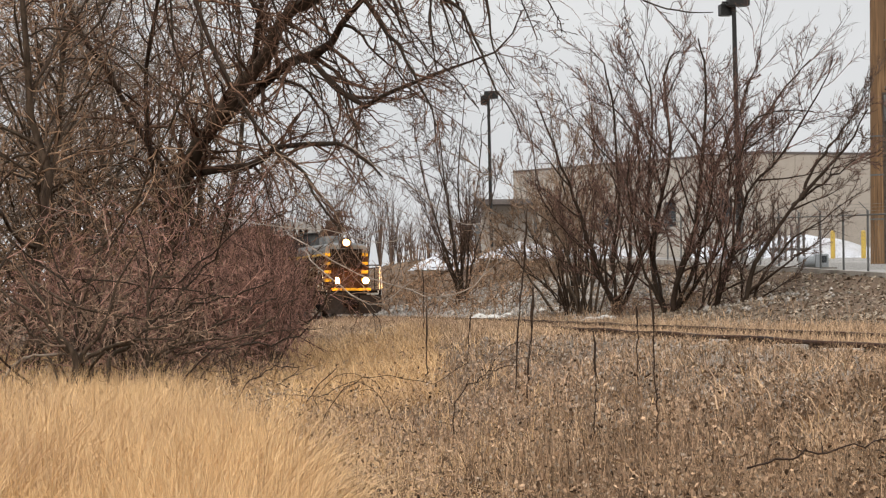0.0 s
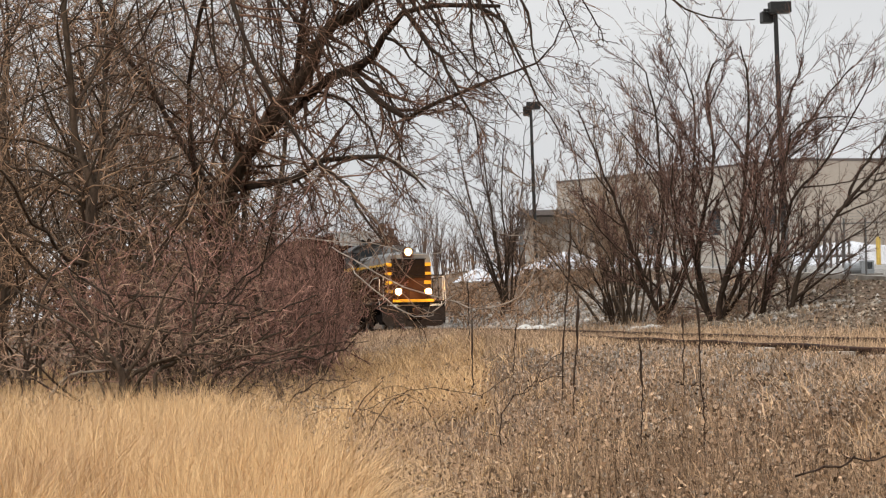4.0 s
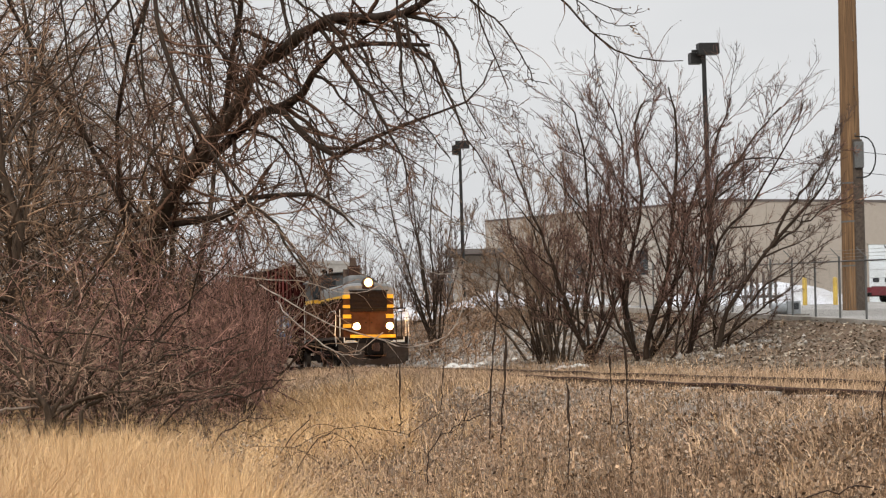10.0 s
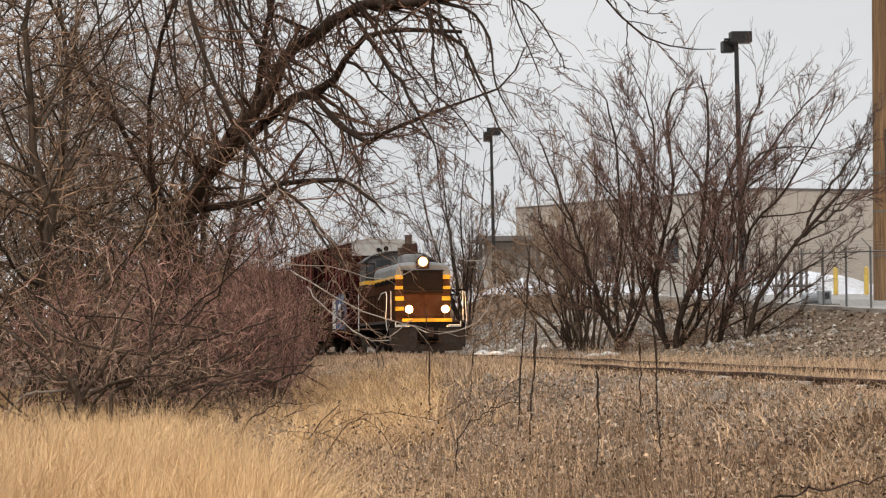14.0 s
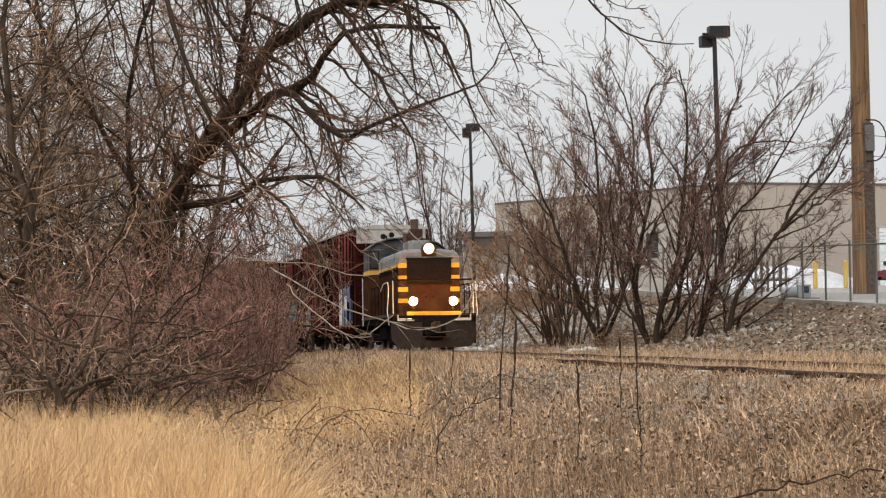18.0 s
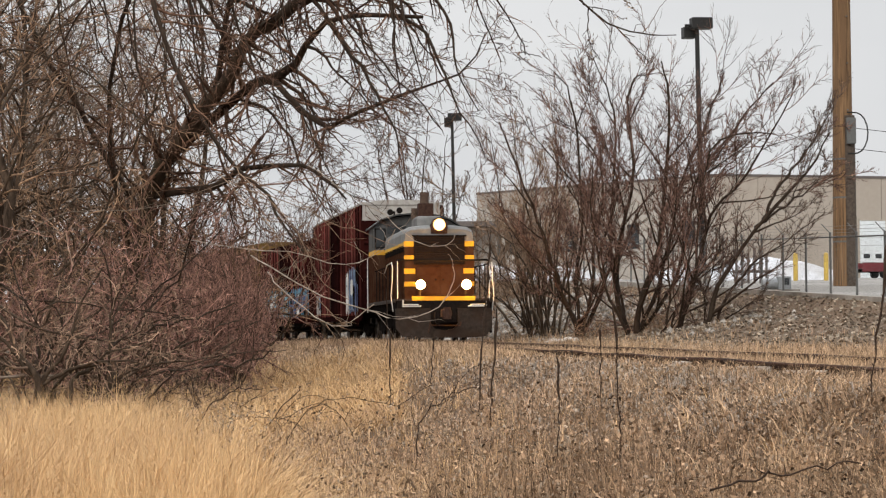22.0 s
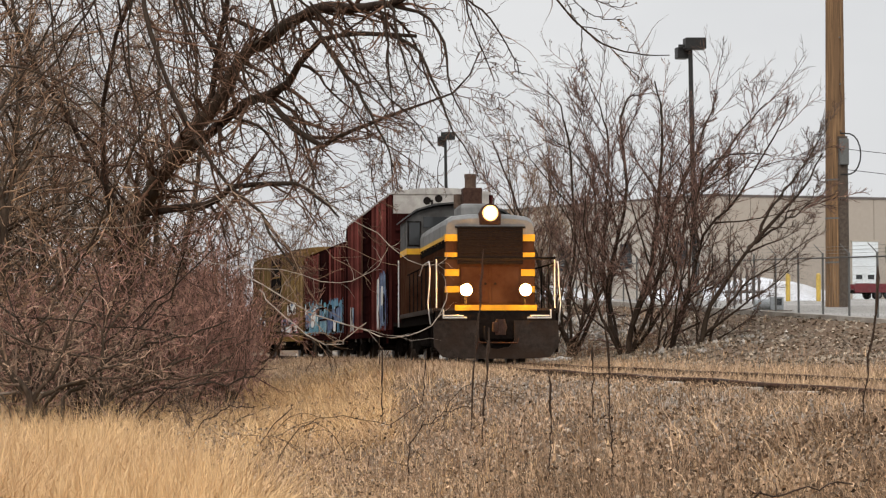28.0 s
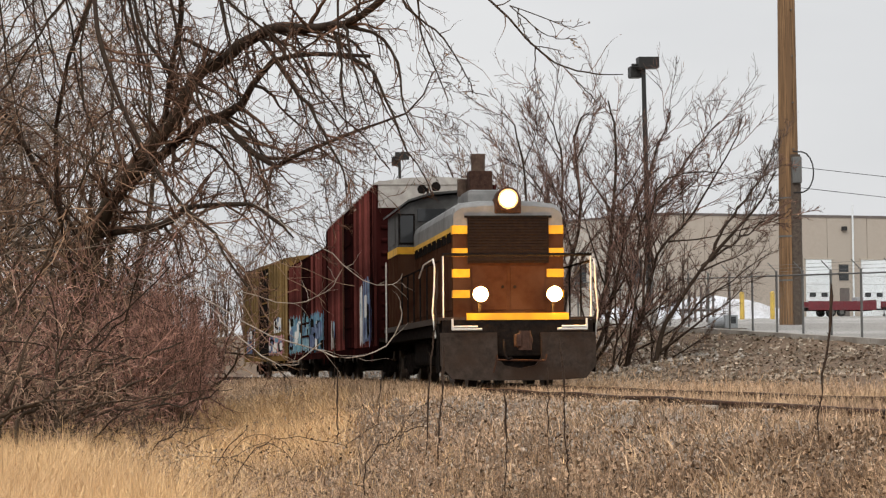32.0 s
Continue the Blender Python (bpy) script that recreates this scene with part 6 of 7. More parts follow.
cane("bent_cane", "long brown cane hanging to the ground", [(-3.2, 42.6, 2.9), (-2.53, 42, 2.21), (-2.21, 42, 1.76), (-1.76, 42, 1.04), (-1.38, 42, 0.62), (-1.13, 42, 0.51), (-0.69, 42, 0.82)], 0.015, 0.007, M_TWIG_TAN, 344, 7, group="pale bent canes")
cane("bent_cane", "long brown cane hanging to the ground", [(-3.0, 42.6, 3.1), (-2.45, 42, 2.59), (-2.07, 42, 2.17), (-1.83, 42, 1.71), (-1.62, 42, 1.25), (-1.13, 42, 0.9)], 0.014, 0.007, M_TWIG_TAN, 345, 7, group="pale bent canes")
cane("bent_cane", "long pale branch lying across the bush", [(-7.9, 42.2, 1.5), (-7.53, 42, 1.74), (-6.54, 42, 2.17), (-5.95, 42, 2.45), (-4.57, 42, 2.48), (-3.0, 42, 3.04)], 0.015, 0.007, M_TWIG_PALE, 305, 12, group="pale bent canes")
cane("fallen_branch", "dark fallen branch lying on the weeds", [(1.46, 12.05, -0.44), (1.63, 12, -0.392), (1.776, 12, -0.362), (1.984, 12, -0.335), (2.2, 12, -0.31)], 0.009, 0.005, M_STALK, 306, 2)
cane("bramble", "dark bramble cane arching over the grass", [(-1.6, 30, -1.1), (-1.49, 30, -0.81), (-1.20, 30, -0.53), (-0.78, 30, -0.47), (-0.23, 30, -0.55), (0.20, 30, -0.31)], 0.009, 0.005, M_STALK, 307, 7, group="brambles")
cane("bramble", "dark bramble cane arching over the grass", [(0.0, 24, -1.0), (0.05, 24, -0.56), (0.27, 24, -0.34), (0.44, 24, -0.23), (0.66, 24, -0.21)], 0.010, 0.006, M_STALK, 308, 9, group="brambles")
rb = np.random.RandomState(77)
for i in range(6):
    bx, by = rb.uniform(-3.6, 0.8), rb.uniform(24, 38)
    g = float(land_z(bx, by))
    sx = rb.choice([-1, 1])
    cane("bramble", "dark bramble cane arching over the grass", [(bx, by, g - 0.05), (bx + sx * 0.15, by, g + 0.3), (bx + sx * 0.45, by - 0.1, g + rb.uniform(0.4, 0.65)), (bx + sx * 0.9, by - 0.1, g + 0.45), (bx + sx * 1.3, by, g + rb.uniform(0.1, 0.3))],
         0.007, 0.004, M_STALK if i % 2 else M_TWIG, 310 + i, 10, group="brambles")


def rock(x, y, size, seed, material=M_ROCK, label="pale limestone rock beside the track"):
    rs = np.random.RandomState(seed)
    bm = bmesh.new()
    bmesh.ops.create_icosphere(bm, subdivisions=2, radius=size)
    for v in bm.verts:
        v.co *= 1 + 0.35 * noise.noise(v.co * (2.2 / size) + Vector((seed, 0, 0)))
        v.co.z *= 0.6
    ob = part("rock", bm, material)
    ob.matrix_basis = Matrix.Translation((x, y, float(land_z(x, y)) + size * 0.25)) @ pose(0, 0, 0, 0, 0, rs.uniform(0, 360))
    return tagged(ob, label, "rock", "pale rocks")


for i, (x, y, s) in enumerate([(0.95, 95, 0.24), (1.3, 95.5, 0.18), (1.65, 95, 0.26), (2.0, 96, 0.15), (0.7, 94, 0.16), (1.5, 97, 0.2), (6.3, 93.5, 0.2), (6.7, 93, 0.17), (3.6, 96, 0.16), (4.2, 94, 0.18), (4.3, 75.5, 0.16), (4.55, 75.2, 0.13), (4.8, 75.6, 0.17), (5.0, 75.4, 0.12), (4.1, 75.0, 0.11), (1.15, 97.5, 0.3), (1.8, 98, 0.22), (2.25, 97, 0.2)]):
    rock(x, y, s, 400 + i)


def board(a, b, w, label):
    a, b = Vector(a), Vector(b)
    d = b - a
    bm = bmesh.new()
    box(bm, 0, d.length, -w / 2, w / 2, -0.03, 0.03, 0.008)
    ob = part("weathered_board", bm, M_BOARD)
    ob.matrix_basis = Matrix.Translation(a) @ pose(0, 0, 0, 0, 0, math.degrees(math.atan2(d.y, d.x)))
    return tagged(ob, label, "board", "boards by the rail")


for a, b, w in (((3.56, 26.5), (3.86, 26.05), 0.15), ((3.60, 23.7), (4.0, 23.55), 0.16), ((3.79, 39.7), (3.85, 38.9), 0.14), ((3.35, 31.05), (3.45, 30.45), 0.13)):
    board((*a, -0.085), (*b, -0.085), w, "short bleached board lying by the rail")
cane("fallen_log", "pale barkless log lying at the foot of the bush", [(-7.6, 41.2, -0.85), (-7.41, 41, -0.55), (-7.07, 41, -0.40), (-6.69, 41, -0.36), (-6.06, 41, -0.36)], 0.045, 0.03, M_TWIG_PALE, 330, 5, "log")


# long crooked branches that stand out dark before the bushes
crooked = thing("crooked_bush", "leafless bush of long crooked dark branches", "bush", "bushes under the old tree")
rs = np.random.RandomState(349)
CB = [
    [(-5.5, -1.15), (-5.75, -0.4), (-5.73, 0.18), (-5.13, 0.47), (-4.39, 1.05), (-3.86, 1.49), (-3.28, 2.15)],
    [(-5.2, -1.15), (-5.1, -0.5), (-4.89, 0.11), (-4.46, 0.90), (-4.01, 1.26), (-3.74, 2.00)],
    [(-8.1, -1.1), (-7.9, 0.4), (-7.58, 1.47), (-7.13, 1.17), (-6.32, 0.89), (-5.21, 0.77), (-4.24, 0.68)],
    [(-5.35, -1.15), (-5.29, -0.46), (-5.17, 0.39), (-5.20, 1.28), (-5.34, 1.81)],
    [(-6.4, -1.15), (-6.41, -0.47), (-6.18, 0.11), (-6.02, 0.55), (-6.31, 1.08)],
    [(-5.2, -1.15), (-4.70, -0.47), (-4.03, -0.29), (-3.14, -0.23), (-2.45, 0.05)],
    [(-6.2, -1.15), (-6.2, -0.4), (-6.32, 0.19), (-6.62, 0.94), (-6.91, 1.69), (-7.27, 2.21)],
    [(-5.3, -1.15), (-5.27, 0.02), (-4.50, 0.44), (-3.73, 0.57), (-3.05, 0.85)],
]
Pq, Rq = join([limb([(x, 41.5 + 0.5 * rs.uniform(-1, 1), z) for x, z in turns], 0.026, 0.011, 14, rs, 0.03) for turns in CB])
wood_each("branch", Pq, Rq, 6, M_BARK_DARK, crooked, rs)
Pv, Rv = grow(Pq, Rq, 8, 0.1, 0.98, 0.3, 50, 0.55, 8, 0.22, 0.1, rs)
Pw, Rw = grow(Pv, Rv, 4, 0.15, 0.97, 0.42, 45, 0.6, 5, 0.24, 0.1, rs)
tagged(wood("crown", [(Pv, slim(Rv, 0.009), 4), (Pw, slim(Rw, 0.0068), 3)], M_TWIG_RED, crooked, rs), kind="stuff")


# a gnarled bush with low crooked branches in front of the others
gnarled = thing("gnarled_bush", "gnarled leafless bush with low crooked branches", "bush", "bushes under the old tree")
rs = np.random.RandomState(351)
low_a = join([limb([(-6.11, 40, -1.15), (-6.17, 40, -0.41), (-6.31, 40, -0.23), (-6.53, 40.1, 0.06), (-6.75, 40.2, 0.52), (-7.2, 40.4, 1.1)], 0.075, 0.018, 12, rs, 0.012),
            limb([(-6.15, 40, -0.6), (-6.06, 40, -0.32), (-5.78, 39.9, -0.05), (-5.59, 39.9, 0.41), (-5.5, 39.9, 0.78), (-5.1, 39.8, 1.4)], 0.045, 0.012, 12, rs, 0.012),
            limb([(-6.11, 40, -0.5), (-5.83, 40, -0.33), (-5.41, 39.8, -0.17), (-4.9, 39.6, -0.11), (-4.44, 39.5, -0.14)], 0.04, 0.012, 12, rs, 0.012),
            limb([(-5.7, 40, -1.15), (-5.6, 40, -0.42), (-5.32, 40.1, -0.24), (-5.04, 40.2, 0.12), (-4.99, 40.3, 0.59), (-4.6, 40.5, 1.2)], 0.045, 0.012, 12, rs, 0.012)])
low_b = join([limb([(-5.05, 40, -1.15), (-5.0, 40, -0.34), (-5.01, 40, 0.12), (-4.97, 40, 0.68), (-4.7, 39.9, 1.5)], 0.035, 0.012, 12, rs, 0.012),
            limb([(-5.05, 40, -0.6), (-4.9, 40, -0.39), (-4.34, 39.8, -0.18), (-3.79, 39.6, -0.12), (-3.23, 39.4, -0.04)], 0.03, 0.01, 12, rs, 0.012),
            limb([(-6.9, 40.3, 0.85), (-6.4, 40, 0.55), (-5.92, 40, 0.37), (-4.9, 39.8, 0.23), (-4.43, 39.7, 0.39)], 0.026, 0.009, 12, rs, 0.012),
            limb([(-7.9, 40, 1.0), (-7.31, 40, 0.62), (-6.66, 40, 0.15), (-6.3, 40, -0.32)], 0.02, 0.03, 12, rs, 0.012)])
low = join([low_a, low_b])
wood_each("stem", low[0], low[1], 7, M_BARK, gnarled, rs)
Pg, Rg = grow(low[0], low[1], 11, 0.25, 0.98, 0.34, 52, 0.5, 7, 0.26, 0.15, rs)
Pj, Rj = grow(Pg, Rg, 5, 0.15, 0.97, 0.42, 45, 0.6, 4, 0.26, 0.1, rs)
tagged(wood("crown", [(Pg, slim(Rg, 0.009), 4), (Pj, slim(Rj, 0.0065), 3)], M_TWIG_BROWN, gnarled, rs), kind="stuff")
cane("low_branch", "dark low branch arching out of the bush", [(-4.3, 39.4, -0.7), (-3.83, 39, -0.29), (-3.33, 39, -0.08), (-2.78, 39, 0.02), (-2.06, 39, 0.06)], 0.020, 0.008, M_STALK, 352, 9, group="low dark branches")
cane("low_branch", "dark low branch arching over the grass", [(-3.1, 34, -1.15), (-2.89, 34, -0.71), (-2.63, 34, -0.51), (-2.35, 34, -0.44), (-2.12, 34, -0.44)], 0.017, 0.008, M_STALK, 353, 6, group="low dark branches")
cane("low_branch", "short dark branch rising out of the grass", [(-2.1, 34, -1.05), (-1.87, 34, -0.69), (-1.64, 34, -0.47), (-1.6, 34, -0.4)], 0.014, 0.007, M_STALK, 354, 4, group="low dark branches")
for i, (a, b) in enumerate((((3.10, 18.65), (2.95, 17.5)), ((3.14, 17.55), (3.0, 16.4)), ((2.55, 17.95), (2.47, 17.1)), ((2.21, 18.7), (2.18, 18.0)), ((2.29, 17.15), (2.5, 16.6)))):
    za, zb = float(land_z(*a)) + 0.16, float(land_z(*b)) + 0.05
    cane("dead_stick", "pale broken stick lying among the weeds", [(*a, za), ((a[0] + b[0]) / 2, (a[1] + b[1]) / 2, (za + zb) / 2 + 0.01), (*b, zb)], 0.009, 0.006, M_TWIG_PALE, 360 + i, 1, "stick", group="dead sticks")

# ---- chain-link fence at the edge of the yard ----
fence = thing("chain_link_fence", "grey chain-link fence with barbed-wire arms", "fence")
FENCE_H = 1.85


def fence_at(y, z=0.0):
    return Vector((float(fence_x(y)), float(y), float(lot_z(y)) + z))


post_y = np.arange(46.0, 128.0, 2.62)


def post_bm(bm):
    rod(bm, (0, 0, -0.2), (0, 0, FENCE_H), 0.034, 8)
    bmesh.ops.create_icosphere(bm, subdivisions=1, radius=0.042, matrix=Matrix.Translation((0, 0, FENCE_H)))


def arm_bm(bm):
    rod(bm, (0, 0, FENCE_H), (-0.26, 0, FENCE_H + 0.28), 0.014, 6)


post0 = arm0 = None
for y in post_y:
    if post0 is None:
        post0 = ob = shape("post", post_bm, M_GALV, fence)
        arm0 = ar = shape("barbed_arm", arm_bm, M_GALV, fence)
    else:
        ob, ar = new("post", post0.data), new("barbed_arm", arm0.data)
        ob.parent = ar.parent = fence
    ob.matrix_basis = Matrix.Translation(fence_at(y))
    ar.matrix_basis = Matrix.Translation(fence_at(y))
for z, r in ((FENCE_H - 0.03, 0.022), (0.08, 0.008)):
    shape("top_rail" if z > 1 else "bottom_wire", lambda bm, z=z, r=r: rod(bm, fence_at(45.5, z), fence_at(128, z), r, 8), M_GALV, fence)
for k in range(3):
    off = Vector((-0.08 - 0.09 * k, 0, FENCE_H + 0.09 + 0.095 * k))
    shape("barbed_wire", lambda bm, off=off: rod(bm, fence_at(45.5) + off, fence_at(128) + off, 0.004, 4), M_GALV, fence)
ws = np.arange(45.5, 126, 0.11)
wp, rs = [], np.random.RandomState(500)
for y in ws:
    for e in (0.9, -0.9):
        a, b = fence_at(y, 0.08), fence_at(y + abs(e), FENCE_H - 0.04)
        if e < 0:
            a, b = fence_at(y + 0.9, 0.08), fence_at(y, FENCE_H - 0.04)
        wp.append([a, b])
wp = np.array([[list(p) for p in w] for w in wp])
tagged(wood("wire_mesh", [(wp, np.full(wp.shape[:2], 0.0009), 3)], M_GALV, fence, rs, smooth=False), kind="stuff")

# ---- timber utility pole ----
pole = thing("utility_pole", "thick brown timber utility pole with a dark conduit", "utility pole", at=Matrix.Translation((15.6, 88.0, float(lot_z(88.0)))))


def shaft(bm):
    rod(bm, (0, 0, -0.5), (0.03, 0, 18.5), 0.40, 28, 0.27)


shape("shaft", shaft, M_POLE, pole)
shape("conduit", lambda bm: (rod(bm, (0.22, -0.26, -0.1), (0.20, -0.24, 6.2), 0.23, 14, 0.21)), M_RISER, pole, "dark half-round cable guard")
for z in (1.6, 3.2, 4.6):
    shape("strap", lambda bm, z=z: rod(bm, (0.005, 0, z), (0.005, 0, z + 0.06), 0.412 - z * 0.007, 28), M_GALV, pole)
shape("meter_box", lambda bm: box(bm, 0.06, 0.40, -0.6, -0.35, 5.15, 6.1, 0.03), M_GALV, pole, "grey metal cable box")
shape("cable_loop", lambda bm: bent_rod(bm, [(0.1, -0.45, 6.3)] + [(0.40 + 0.45 * math.sin(a), -0.45, 5.55 + 0.74 * math.cos(a)) for a in np.linspace(0.1, 3.0, 9)] + [(0.1, -0.45, 4.8)], 0.026), M_LAMP, pole, "black hanging cable loop")
for z in (6.4, 8.1, 9.8, 11.5):
    shape("step_bolt", lambda bm, z=z: rod(bm, (0.14, -0.42, z), (0.14, -0.28, z), 0.028, 6), M_GALV, pole)
for k, z in enumerate((5.9, 5.15)):
    shape("overhead_wire", lambda bm, z=z, k=k: bent_rod(bm, [(0.2, 0.1, z - 0.1), (12, 9 + k, z - 0.55), (40, 25 + k, z - 0.9)], 0.012, 4), M_LAMP, pole)

# ---- yard lamps ----
def yard_lamp(x, y, top, turn, label):
    z = float(lot_z(y))
    ob = thing("street_lamp", label, "street lamp", "yard lamps", at=Matrix.Translation((x, y, z)) @ pose(0, 0, 0, 0, -0.8, turn))
    H = top - z
    shape("pole", lambda bm: rod(bm, (0, 0, -0.1), (0, 0, H - 0.3), 0.13, 10, 0.09), M_LAMP, ob)
    shape("footing", lambda bm: rod(bm, (0, 0, -0.2), (0, 0, 0.75), 0.32, 20), M_KERB, ob, "round concrete footing")
    shape("bracket", lambda bm: (rod(bm, (-0.5, 0, H - 0.28), (0.5, 0, H - 0.28), 0.05, 8), rod(bm, (0, 0, H - 0.4), (0, 0, H - 0.2), 0.1, 10)), M_LAMP, ob)
    for xa, xb, ya, za, zb in ((-0.27, 0.60, -0.35, H - 0.44, H + 0.02), (-0.48, 0.03, 0.22, H - 0.76, H - 0.30)):
        shape("lamp_head", lambda bm, d=(xa, xb, ya, za, zb): box(bm, d[0], d[1], d[2], d[2] + 0.55, d[3], d[4], 0.03), M_LAMP, ob, "dark box-shaped lamp head")
        boxpart("lens", (xa + 0.05, xb - 0.05, ya + 0.05, ya + 0.5, za - 0.016, za - 0.003), M_GALV, ob)
    return ob


yard_lamp(11.9, 100, 13.17, 8, "tall dark yard lamp with two box heads")
yard_lamp(2.55, 150, 13.75, 0, "distant dark yard lamp with two box heads")

# ---- warehouse ----
hall = thing("warehouse", "long beige precast warehouse with white loading doors", "warehouse")
A, B, C = Vector((21.2, 170)), Vector((46.0, 178.0)), Vector((5.0, 192.0))
ZB, ZT = 3.2, 11.05


def wall_seg(name, p, q, z0, z1, material, thick=0.4, out=0.0, parent=hall, label=""):
    d = (q - p).normalized()
    nrm = Vector((d.y, -d.x))
    bm = bmesh.new()
    ps = [p + nrm * out, q + nrm * out, q + nrm * (out - thick), p + nrm * (out - thick)]
    lo, hi = [bm.verts.new((v.x, v.y, z0)) for v in ps], [bm.verts.new((v.x, v.y, z1)) for v in ps]
    bm.faces.new(lo), bm.faces.new(hi)
    for i in range(4):
        bm.faces.new((lo[i], lo[(i + 1) % 4], hi[(i + 1) % 4], hi[i]))
    bmesh.ops.recalc_face_normals(bm, faces=bm.faces[:])
    return part(name, bm, material, parent, label)


def along(p, q, u):
    return p + (q - p).normalized() * u


n_pan = 8
for i in range(n_pan):
    L = (B - A).length / n_pan
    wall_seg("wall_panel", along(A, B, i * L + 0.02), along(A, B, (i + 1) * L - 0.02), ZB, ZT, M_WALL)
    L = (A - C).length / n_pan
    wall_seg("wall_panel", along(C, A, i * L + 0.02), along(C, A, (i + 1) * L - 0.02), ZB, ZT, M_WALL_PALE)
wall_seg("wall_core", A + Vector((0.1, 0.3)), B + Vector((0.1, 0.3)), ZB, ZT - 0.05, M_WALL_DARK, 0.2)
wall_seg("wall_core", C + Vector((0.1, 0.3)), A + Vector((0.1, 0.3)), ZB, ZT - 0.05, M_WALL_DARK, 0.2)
wall_seg("coping", A, B, ZT, ZT + 0.16, M_COPING, 0.5, 0.06)
wall_seg("coping", C, A, ZT, ZT + 0.16, M_COPING, 0.5, 0.06)


def roof_bm(bm):
    vs = [bm.verts.new((p[0], p[1], ZT - 0.1)) for p in ((21.2, 170.5), (46, 178.5), (40, 200), (5, 192.5))]
    bm.faces.new(vs)
    bmesh.ops.extrude_face_region(bm, geom=bm.faces[:])
    for v in vs:
        v.co.z -= 0.3
    bmesh.ops.recalc_face_normals(bm, faces=bm.faces[:])


shape("roof", roof_bm, M_COPING, hall)
for u, w in ((11.25, 2.05), (15.75, 2.3), (20.2, 2.3)):
    dr = wall_seg("loading_door", along(A, B, u), along(A, B, u + w), ZB + 0.5, 8.0, M_DOORWHITE, 0.1, 0.09, hall, "white sectional loading door")
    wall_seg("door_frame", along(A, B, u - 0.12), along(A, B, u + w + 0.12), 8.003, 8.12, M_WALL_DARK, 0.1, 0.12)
    for k in range(6):
        wall_seg("panel_joint", along(A, B, u + 0.03), along(A, B, u + w - 0.03), 4.4 + k * 0.6, 4.425 + k * 0.6, M_UNIT, 0.02, 0.1, dr)
    for k in range(2):
        wall_seg("door_window", along(A, B, u + 0.25 + k * 0.95), along(A, B, u + 0.75 + k * 0.95), 5.3, 5.62, M_GLASS, 0.02, 0.104, dr, "small dark door window")
w1 = wall_seg("window", along(A, B, 13.95), along(A, B, 14.7), 6.5, 7.65, M_GLASS, 0.1, 0.05, hall, "dark upper window")
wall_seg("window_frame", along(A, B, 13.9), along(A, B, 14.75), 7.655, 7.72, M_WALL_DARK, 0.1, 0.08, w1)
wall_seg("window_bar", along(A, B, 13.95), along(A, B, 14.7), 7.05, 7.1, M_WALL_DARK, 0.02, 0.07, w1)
wall_seg("side_door", along(A, B, 14.0), along(A, B, 14.75), ZB + 0.6, 5.95, M_COPING, 0.1, 0.05, hall, "dark glazed side door")
pd = along(A, B, 15.1)
shape("downpipe", lambda bm: rod(bm, (pd.x, pd.y - 0.12, ZB), (pd.x, pd.y - 0.12, ZT + 0.9), 0.07, 8), M_DOORWHITE, hall, "pale downpipe")
pl = along(A, B, 14.4)
shape("wall_light", lambda bm: box(bm, pl.x - 0.2, pl.x + 0.2, pl.y - 0.3, pl.y - 0.02, 10.1, 10.4, 0.04), M_LAMP, hall)
for u in (4.0, 11.0, 18.0, 24.0):
    wall_seg("window", along(C, A, u), along(C, A, u + 1.2), 6.2, 8.0, M_GLASS, 0.1, 0.05, hall, "dark upright window")

# a low canopy and sheds beyond the end of the warehouse
shed = thing("loading_canopy", "low grey canopy on posts beside the warehouse", "canopy")
boxpart("canopy_roof", (1.6, 6.2, 168, 174, 7.55, 7.9), M_COPING, shed)
for x in (1.9, 5.9):
    boxpart("canopy_post", (x - 0.12, x + 0.12, 168.3, 168.6, 3.5, 7.549), M_GALV, shed)
boxpart("shed_wall", (2.2, 5.8, 171, 173, 3.8, 7.54), M_WALL_PALE, shed)

# ---- yard things ----
def bollard(x, y):
    ob = thing("bollard", "yellow steel bollard in the yard", "bollard", "yellow bollards", at=Matrix.Translation((x, y, float(lot_z(y)))))
    shape("tube", lambda bm: (rod(bm, (0, 0, -0.1), (0, 0, 1.12), 0.10, 14), bmesh.ops.create_uvsphere(bm, u_segments=14, v_segments=6, radius=0.10, matrix=Matrix.Translation((0, 0, 1.12)))), M_YELLOW, ob)
    return ob


bollard(16.2, 103), bollard(17.5, 103)


def snow_bm(bm):
    r = bmesh.ops.create_grid(bm, x_segments=40, y_segments=24, size=1.0)
    for v in bm.verts:
        x, y = v.co.x, v.co.y
        h = max(0.0, 1 - (abs(x) ** 1.5 + abs(y) ** 2)) ** 0.8
        v.co = Vector((x * 3.4, y * 2.2, h * 1.3 * (1 + 0.25 * noise.noise(Vector((x * 2.5, y * 2.5, 1)))) + 0.12 * noise.noise(Vector((x * 7, y * 7, 3))) * h - 0.04))


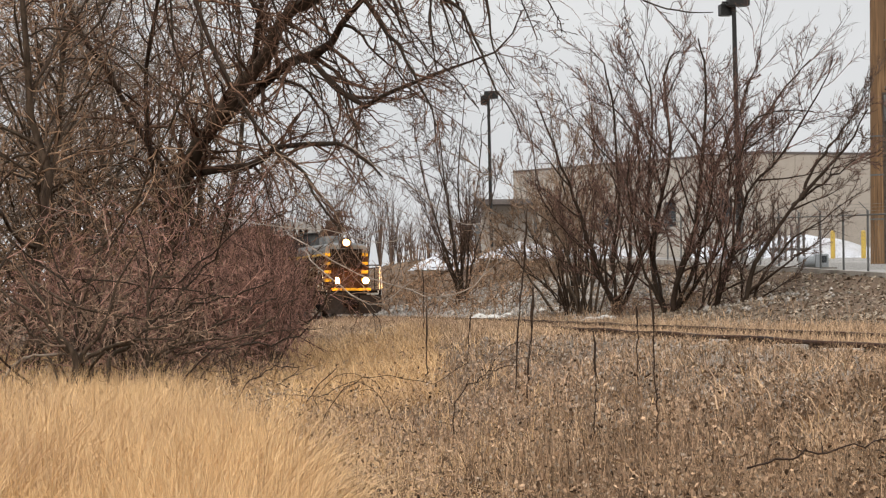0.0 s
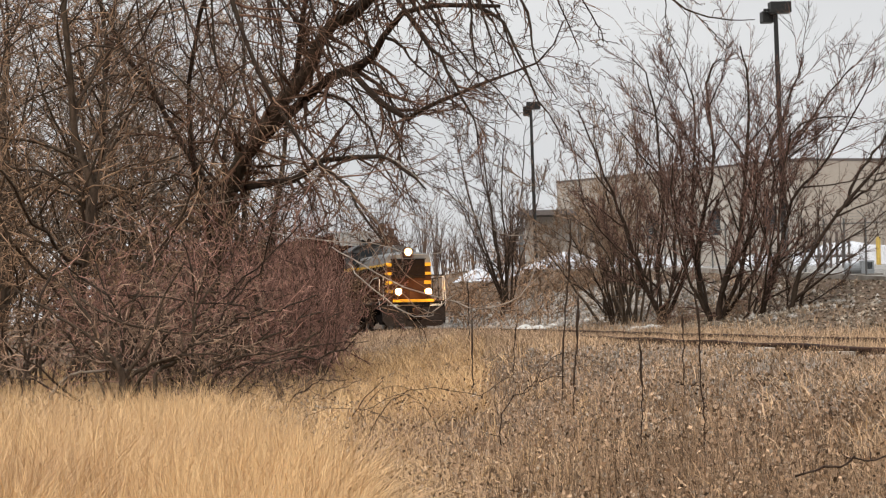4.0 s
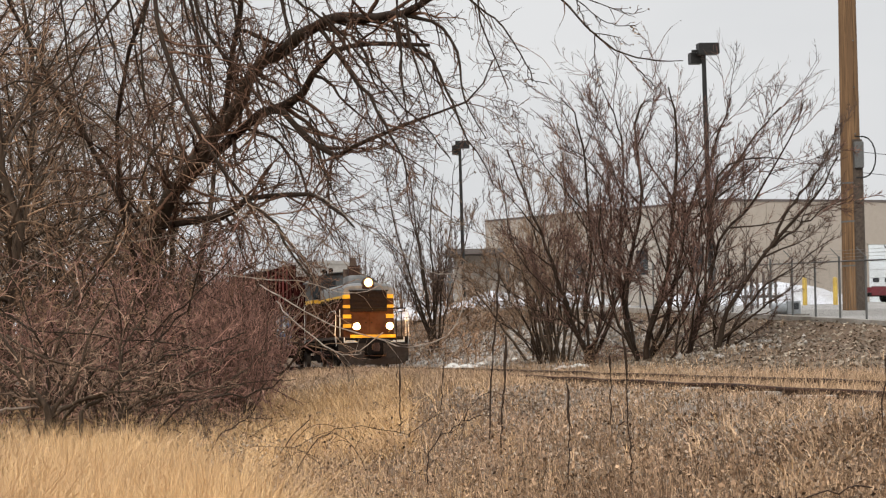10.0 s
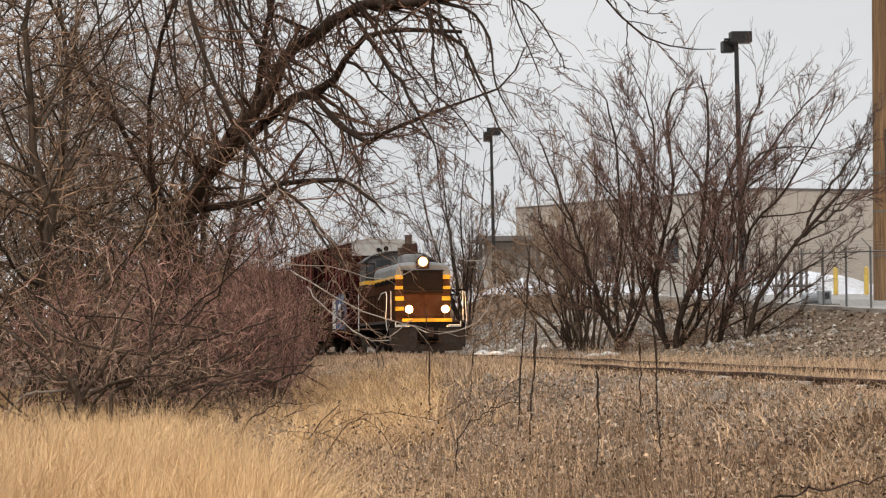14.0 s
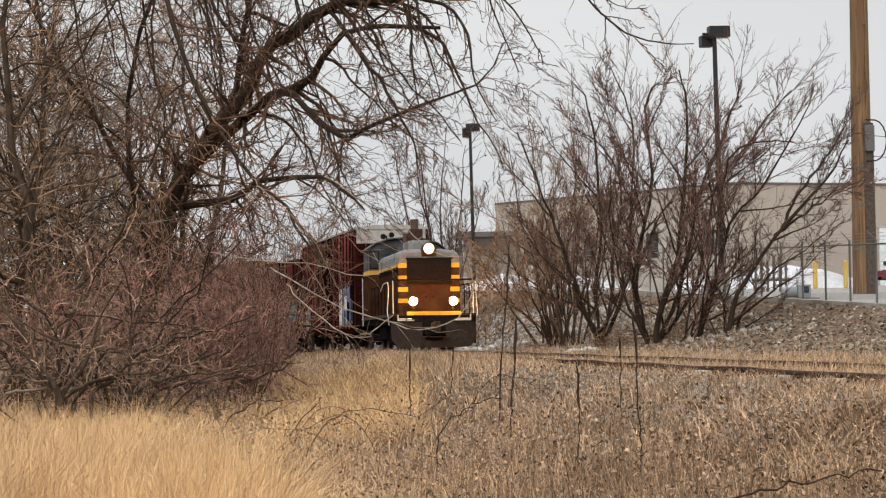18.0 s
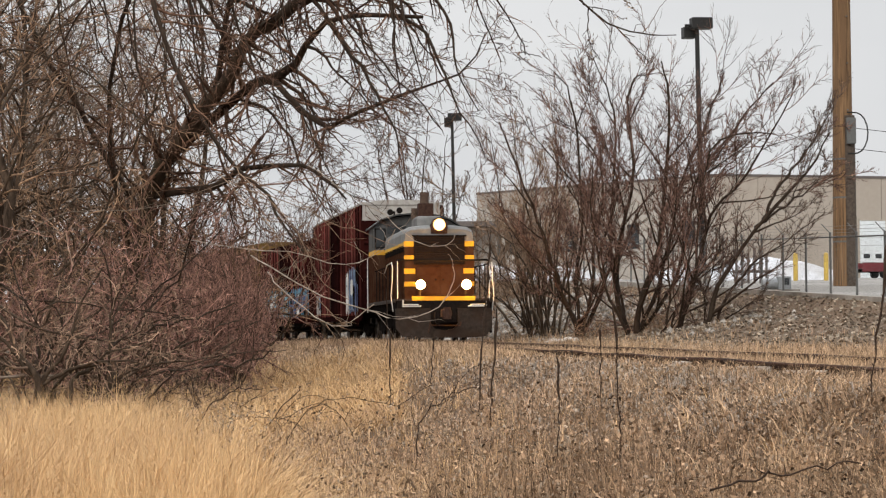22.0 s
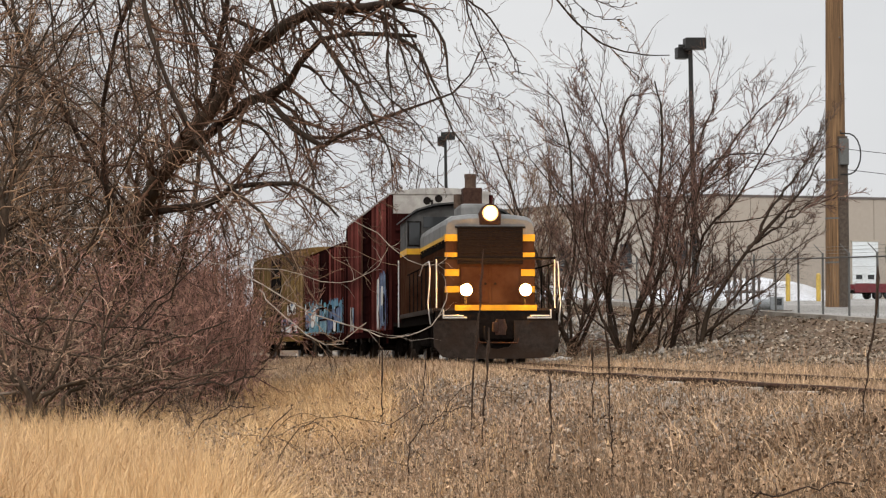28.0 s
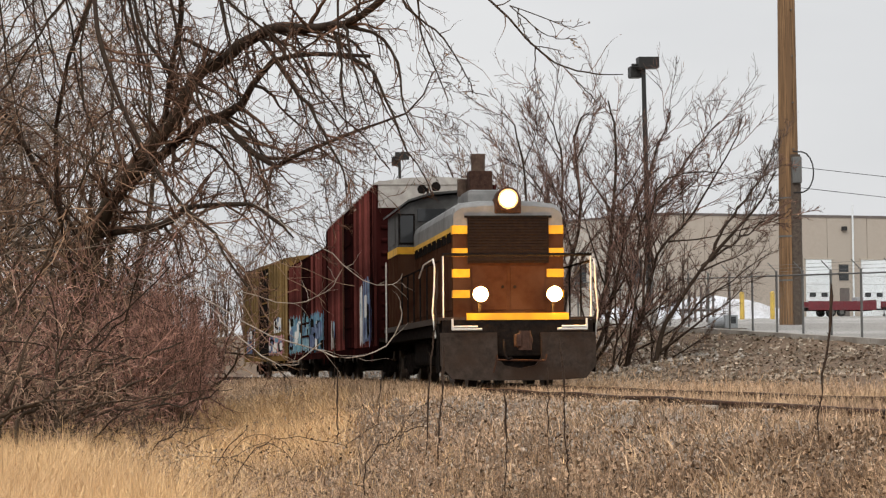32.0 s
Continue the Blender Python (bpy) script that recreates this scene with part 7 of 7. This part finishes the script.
pile = shape("snowbank", snow_bm, M_SNOW)
pile.matrix_basis = Matrix.Translation((16.9, 115, float(lot_z(115)) + 0.02)) @ Matrix.Diagonal((1.2, 0.8, 0.85, 1))
tagged(pile, "ploughed bank of old white snow in the yard", "snow")
pile2 = shape("snowbank", snow_bm, M_SNOW)
pile2.matrix_basis = Matrix.Translation((13.4, 122, float(lot_z(122)) + 0.02)) @ pose(0, 0, 0, 0, 0, 40) @ Matrix.Diagonal((0.6, 0.8, 0.5, 1))
tagged(pile2, "low bank of old snow further back", "snow")
for x, y, turn, kx, kz in ((4.6, 150, 12, 0.9, 0.85), (9.0, 152, -8, 1.2, 0.7), (0.2, 158, 20, 0.9, 0.9)):
    far_pile = new("snowbank", pile.data)
    z = max(float(lot_z(y)) if x > float(fence_x(y)) else -9, float(land_z(x, y)))
    far_pile.matrix_basis = Matrix.Translation((x, y, z)) @ pose(0, 0, 0, 0, 0, turn) @ Matrix.Diagonal((kx, 0.7, kz, 1))
    tagged(far_pile, "ploughed ridge of old snow at the back of the yard", "snow", "far snow ridges")


def gas_unit(x, y):
    z = float(lot_z(y))
    ob = thing("transformer_box", "pale grey metal utility box on a pad", "utility box", at=Matrix.Translation((x, y, z)) @ Matrix.Diagonal((0.66, 0.66, 0.6, 1)))
    boxpart("pad", (-1.0, 0.9, -0.5, 0.5, -0.05, 0.1), M_KERB, ob)
    boxpart("cabinet", (-0.15, 0.5, -0.35, 0.35, 0.101, 0.82), M_UNIT, ob, bev=0.03)
    boxpart("vent", (0.05, 0.4, -0.365, -0.351, 0.35, 0.72), M_GLASS, ob, "dark vent panel")
    shape("tank", lambda bm: rod(bm, (-0.9, 0, 0.42), (-0.16, 0, 0.42), 0.3, 16), M_UNIT, ob)
    return ob


gas_unit(11.95, 79.2)


def rack(x, y):
    z = float(lot_z(y))
    ob = thing("pipe_manifold", "dark upright pipes in a row beside the fence", "pipework", at=Matrix.Translation((x, y, z)))
    for k in range(6):
        shape("pipe", lambda bm, k=k: (rod(bm, (k * 0.24, 0, -0.1), (k * 0.24, 0, 1.45 - 0.12 * (k % 3)), 0.05, 8), rod(bm, (k * 0.24, 0, 0.9), (k * 0.24, -0.2, 0.9), 0.07, 8)), M_COPING, ob)
    shape("header_pipe", lambda bm: rod(bm, (-0.15, 0, 0.5), (1.4, 0, 0.5), 0.06, 8), M_COPING, ob)
    return ob


rack(12.75, 96)


def flatbed(x, y, turn):
    z = float(lot_z(y)) + 0.02
    ob = thing("flatbed_trailer", "low dusty red flatbed trailer parked in the yard", "trailer", "parked red trailers", at=Matrix.Translation((x, y, z)) @ pose(0, 0, 0, 0, 0, turn))
    boxpart("deck", (-2.6, 2.4, -1.0, 1.0, 0.60, 0.68), M_CARRED, ob, bev=0.02)
    boxpart("chassis", (-2.4, 2.3, -0.6, 0.6, 0.38, 0.599), M_BLACK, ob)
    for s in (-1, 1):
        boxpart("side_board", (-2.6, 2.4, *sorted((s * 1.001, s * 1.05)), 0.42, 1.02), M_CARRED, ob, bev=0.01)
        for wx in (-0.85, -0.15):
            wh = shape("wheel", lambda bm, s=s, wx=wx: rod(bm, (wx, s * 0.78, 0.29), (wx, s * 0.98, 0.29), 0.29, 20), M_TYRE, ob)
            shape("rim", lambda bm, s=s, wx=wx: rod(bm, (wx, s * 0.981, 0.29), (wx, s * 0.992, 0.29), 0.16, 14), M_GALV, wh)
        for px in (-1.8, -0.9, 0.0, 0.9, 1.8):
            boxpart("stake", (px - 0.04, px + 0.04, *sorted((s * 1.051, s * 1.075)), 0.45, 1.04), M_CARRED, ob)
    boxpart("head_board", (2.36, 2.4, -0.99, 0.99, 0.681, 1.12), M_CARRED, ob)
    shape("drawbar", lambda bm: (rod(bm, (2.4, -0.5, 0.5), (3.7, 0, 0.48), 0.05), rod(bm, (2.4, 0.5, 0.5), (3.7, 0, 0.48), 0.05)), M_BLACK, ob)
    shape("jockey_wheel", lambda bm: (rod(bm, (3.5, 0.1, 0.1), (3.5, 0.1, 0.9), 0.035), rod(bm, (3.5, 0.06, 0.1), (3.5, 0.14, 0.1), 0.1, 12)), M_GALV, ob)
    boxpart("load", (1.2, 1.7, -0.5, 0.3, 0.681, 1.3), M_UNIT, ob, "pale grey crate on the deck", bev=0.03)
    return ob


flatbed(32.2, 163.5, 14), flatbed(38.2, 164.5, 17)

# ---- distant tree belt that closes the view ----
rs = np.random.RandomState(900)
far_P, far_R = [], []
for i in range(170):
    bx, by = rs.uniform(-120, 25), rs.uniform(215, 300)
    if bx > -10 and by < 230:
        by += 40
    h = rs.uniform(5, 11)
    g = float(land_z(bx, by))
    for k in range(7):
        a = rs.uniform(0, 6.28)
        r = rs.uniform(0.3, 2.2)
        far_P.append([(bx, by, g), (bx + 0.4 * r * math.cos(a), by, g + h * 0.45), (bx + r * math.cos(a), by + r * math.sin(a), g + h * rs.uniform(0.7, 1))])
        far_R.append([0.075, 0.045, 0.02])
far_P, far_R = np.array(far_P), np.array(far_R)
fa, fra = grow(far_P, far_R, 5, 0.3, 0.98, 0.4, 40, 0.6, 3, 0.15, 0.3, rs)
tagged(wood("far_woods", [(far_P, far_R, 3), (fa, np.maximum(fra, 0.02), 3)], M_TWIG, None, rs), "distant belt of leafless trees", "woods", kind="stuff")

motions()
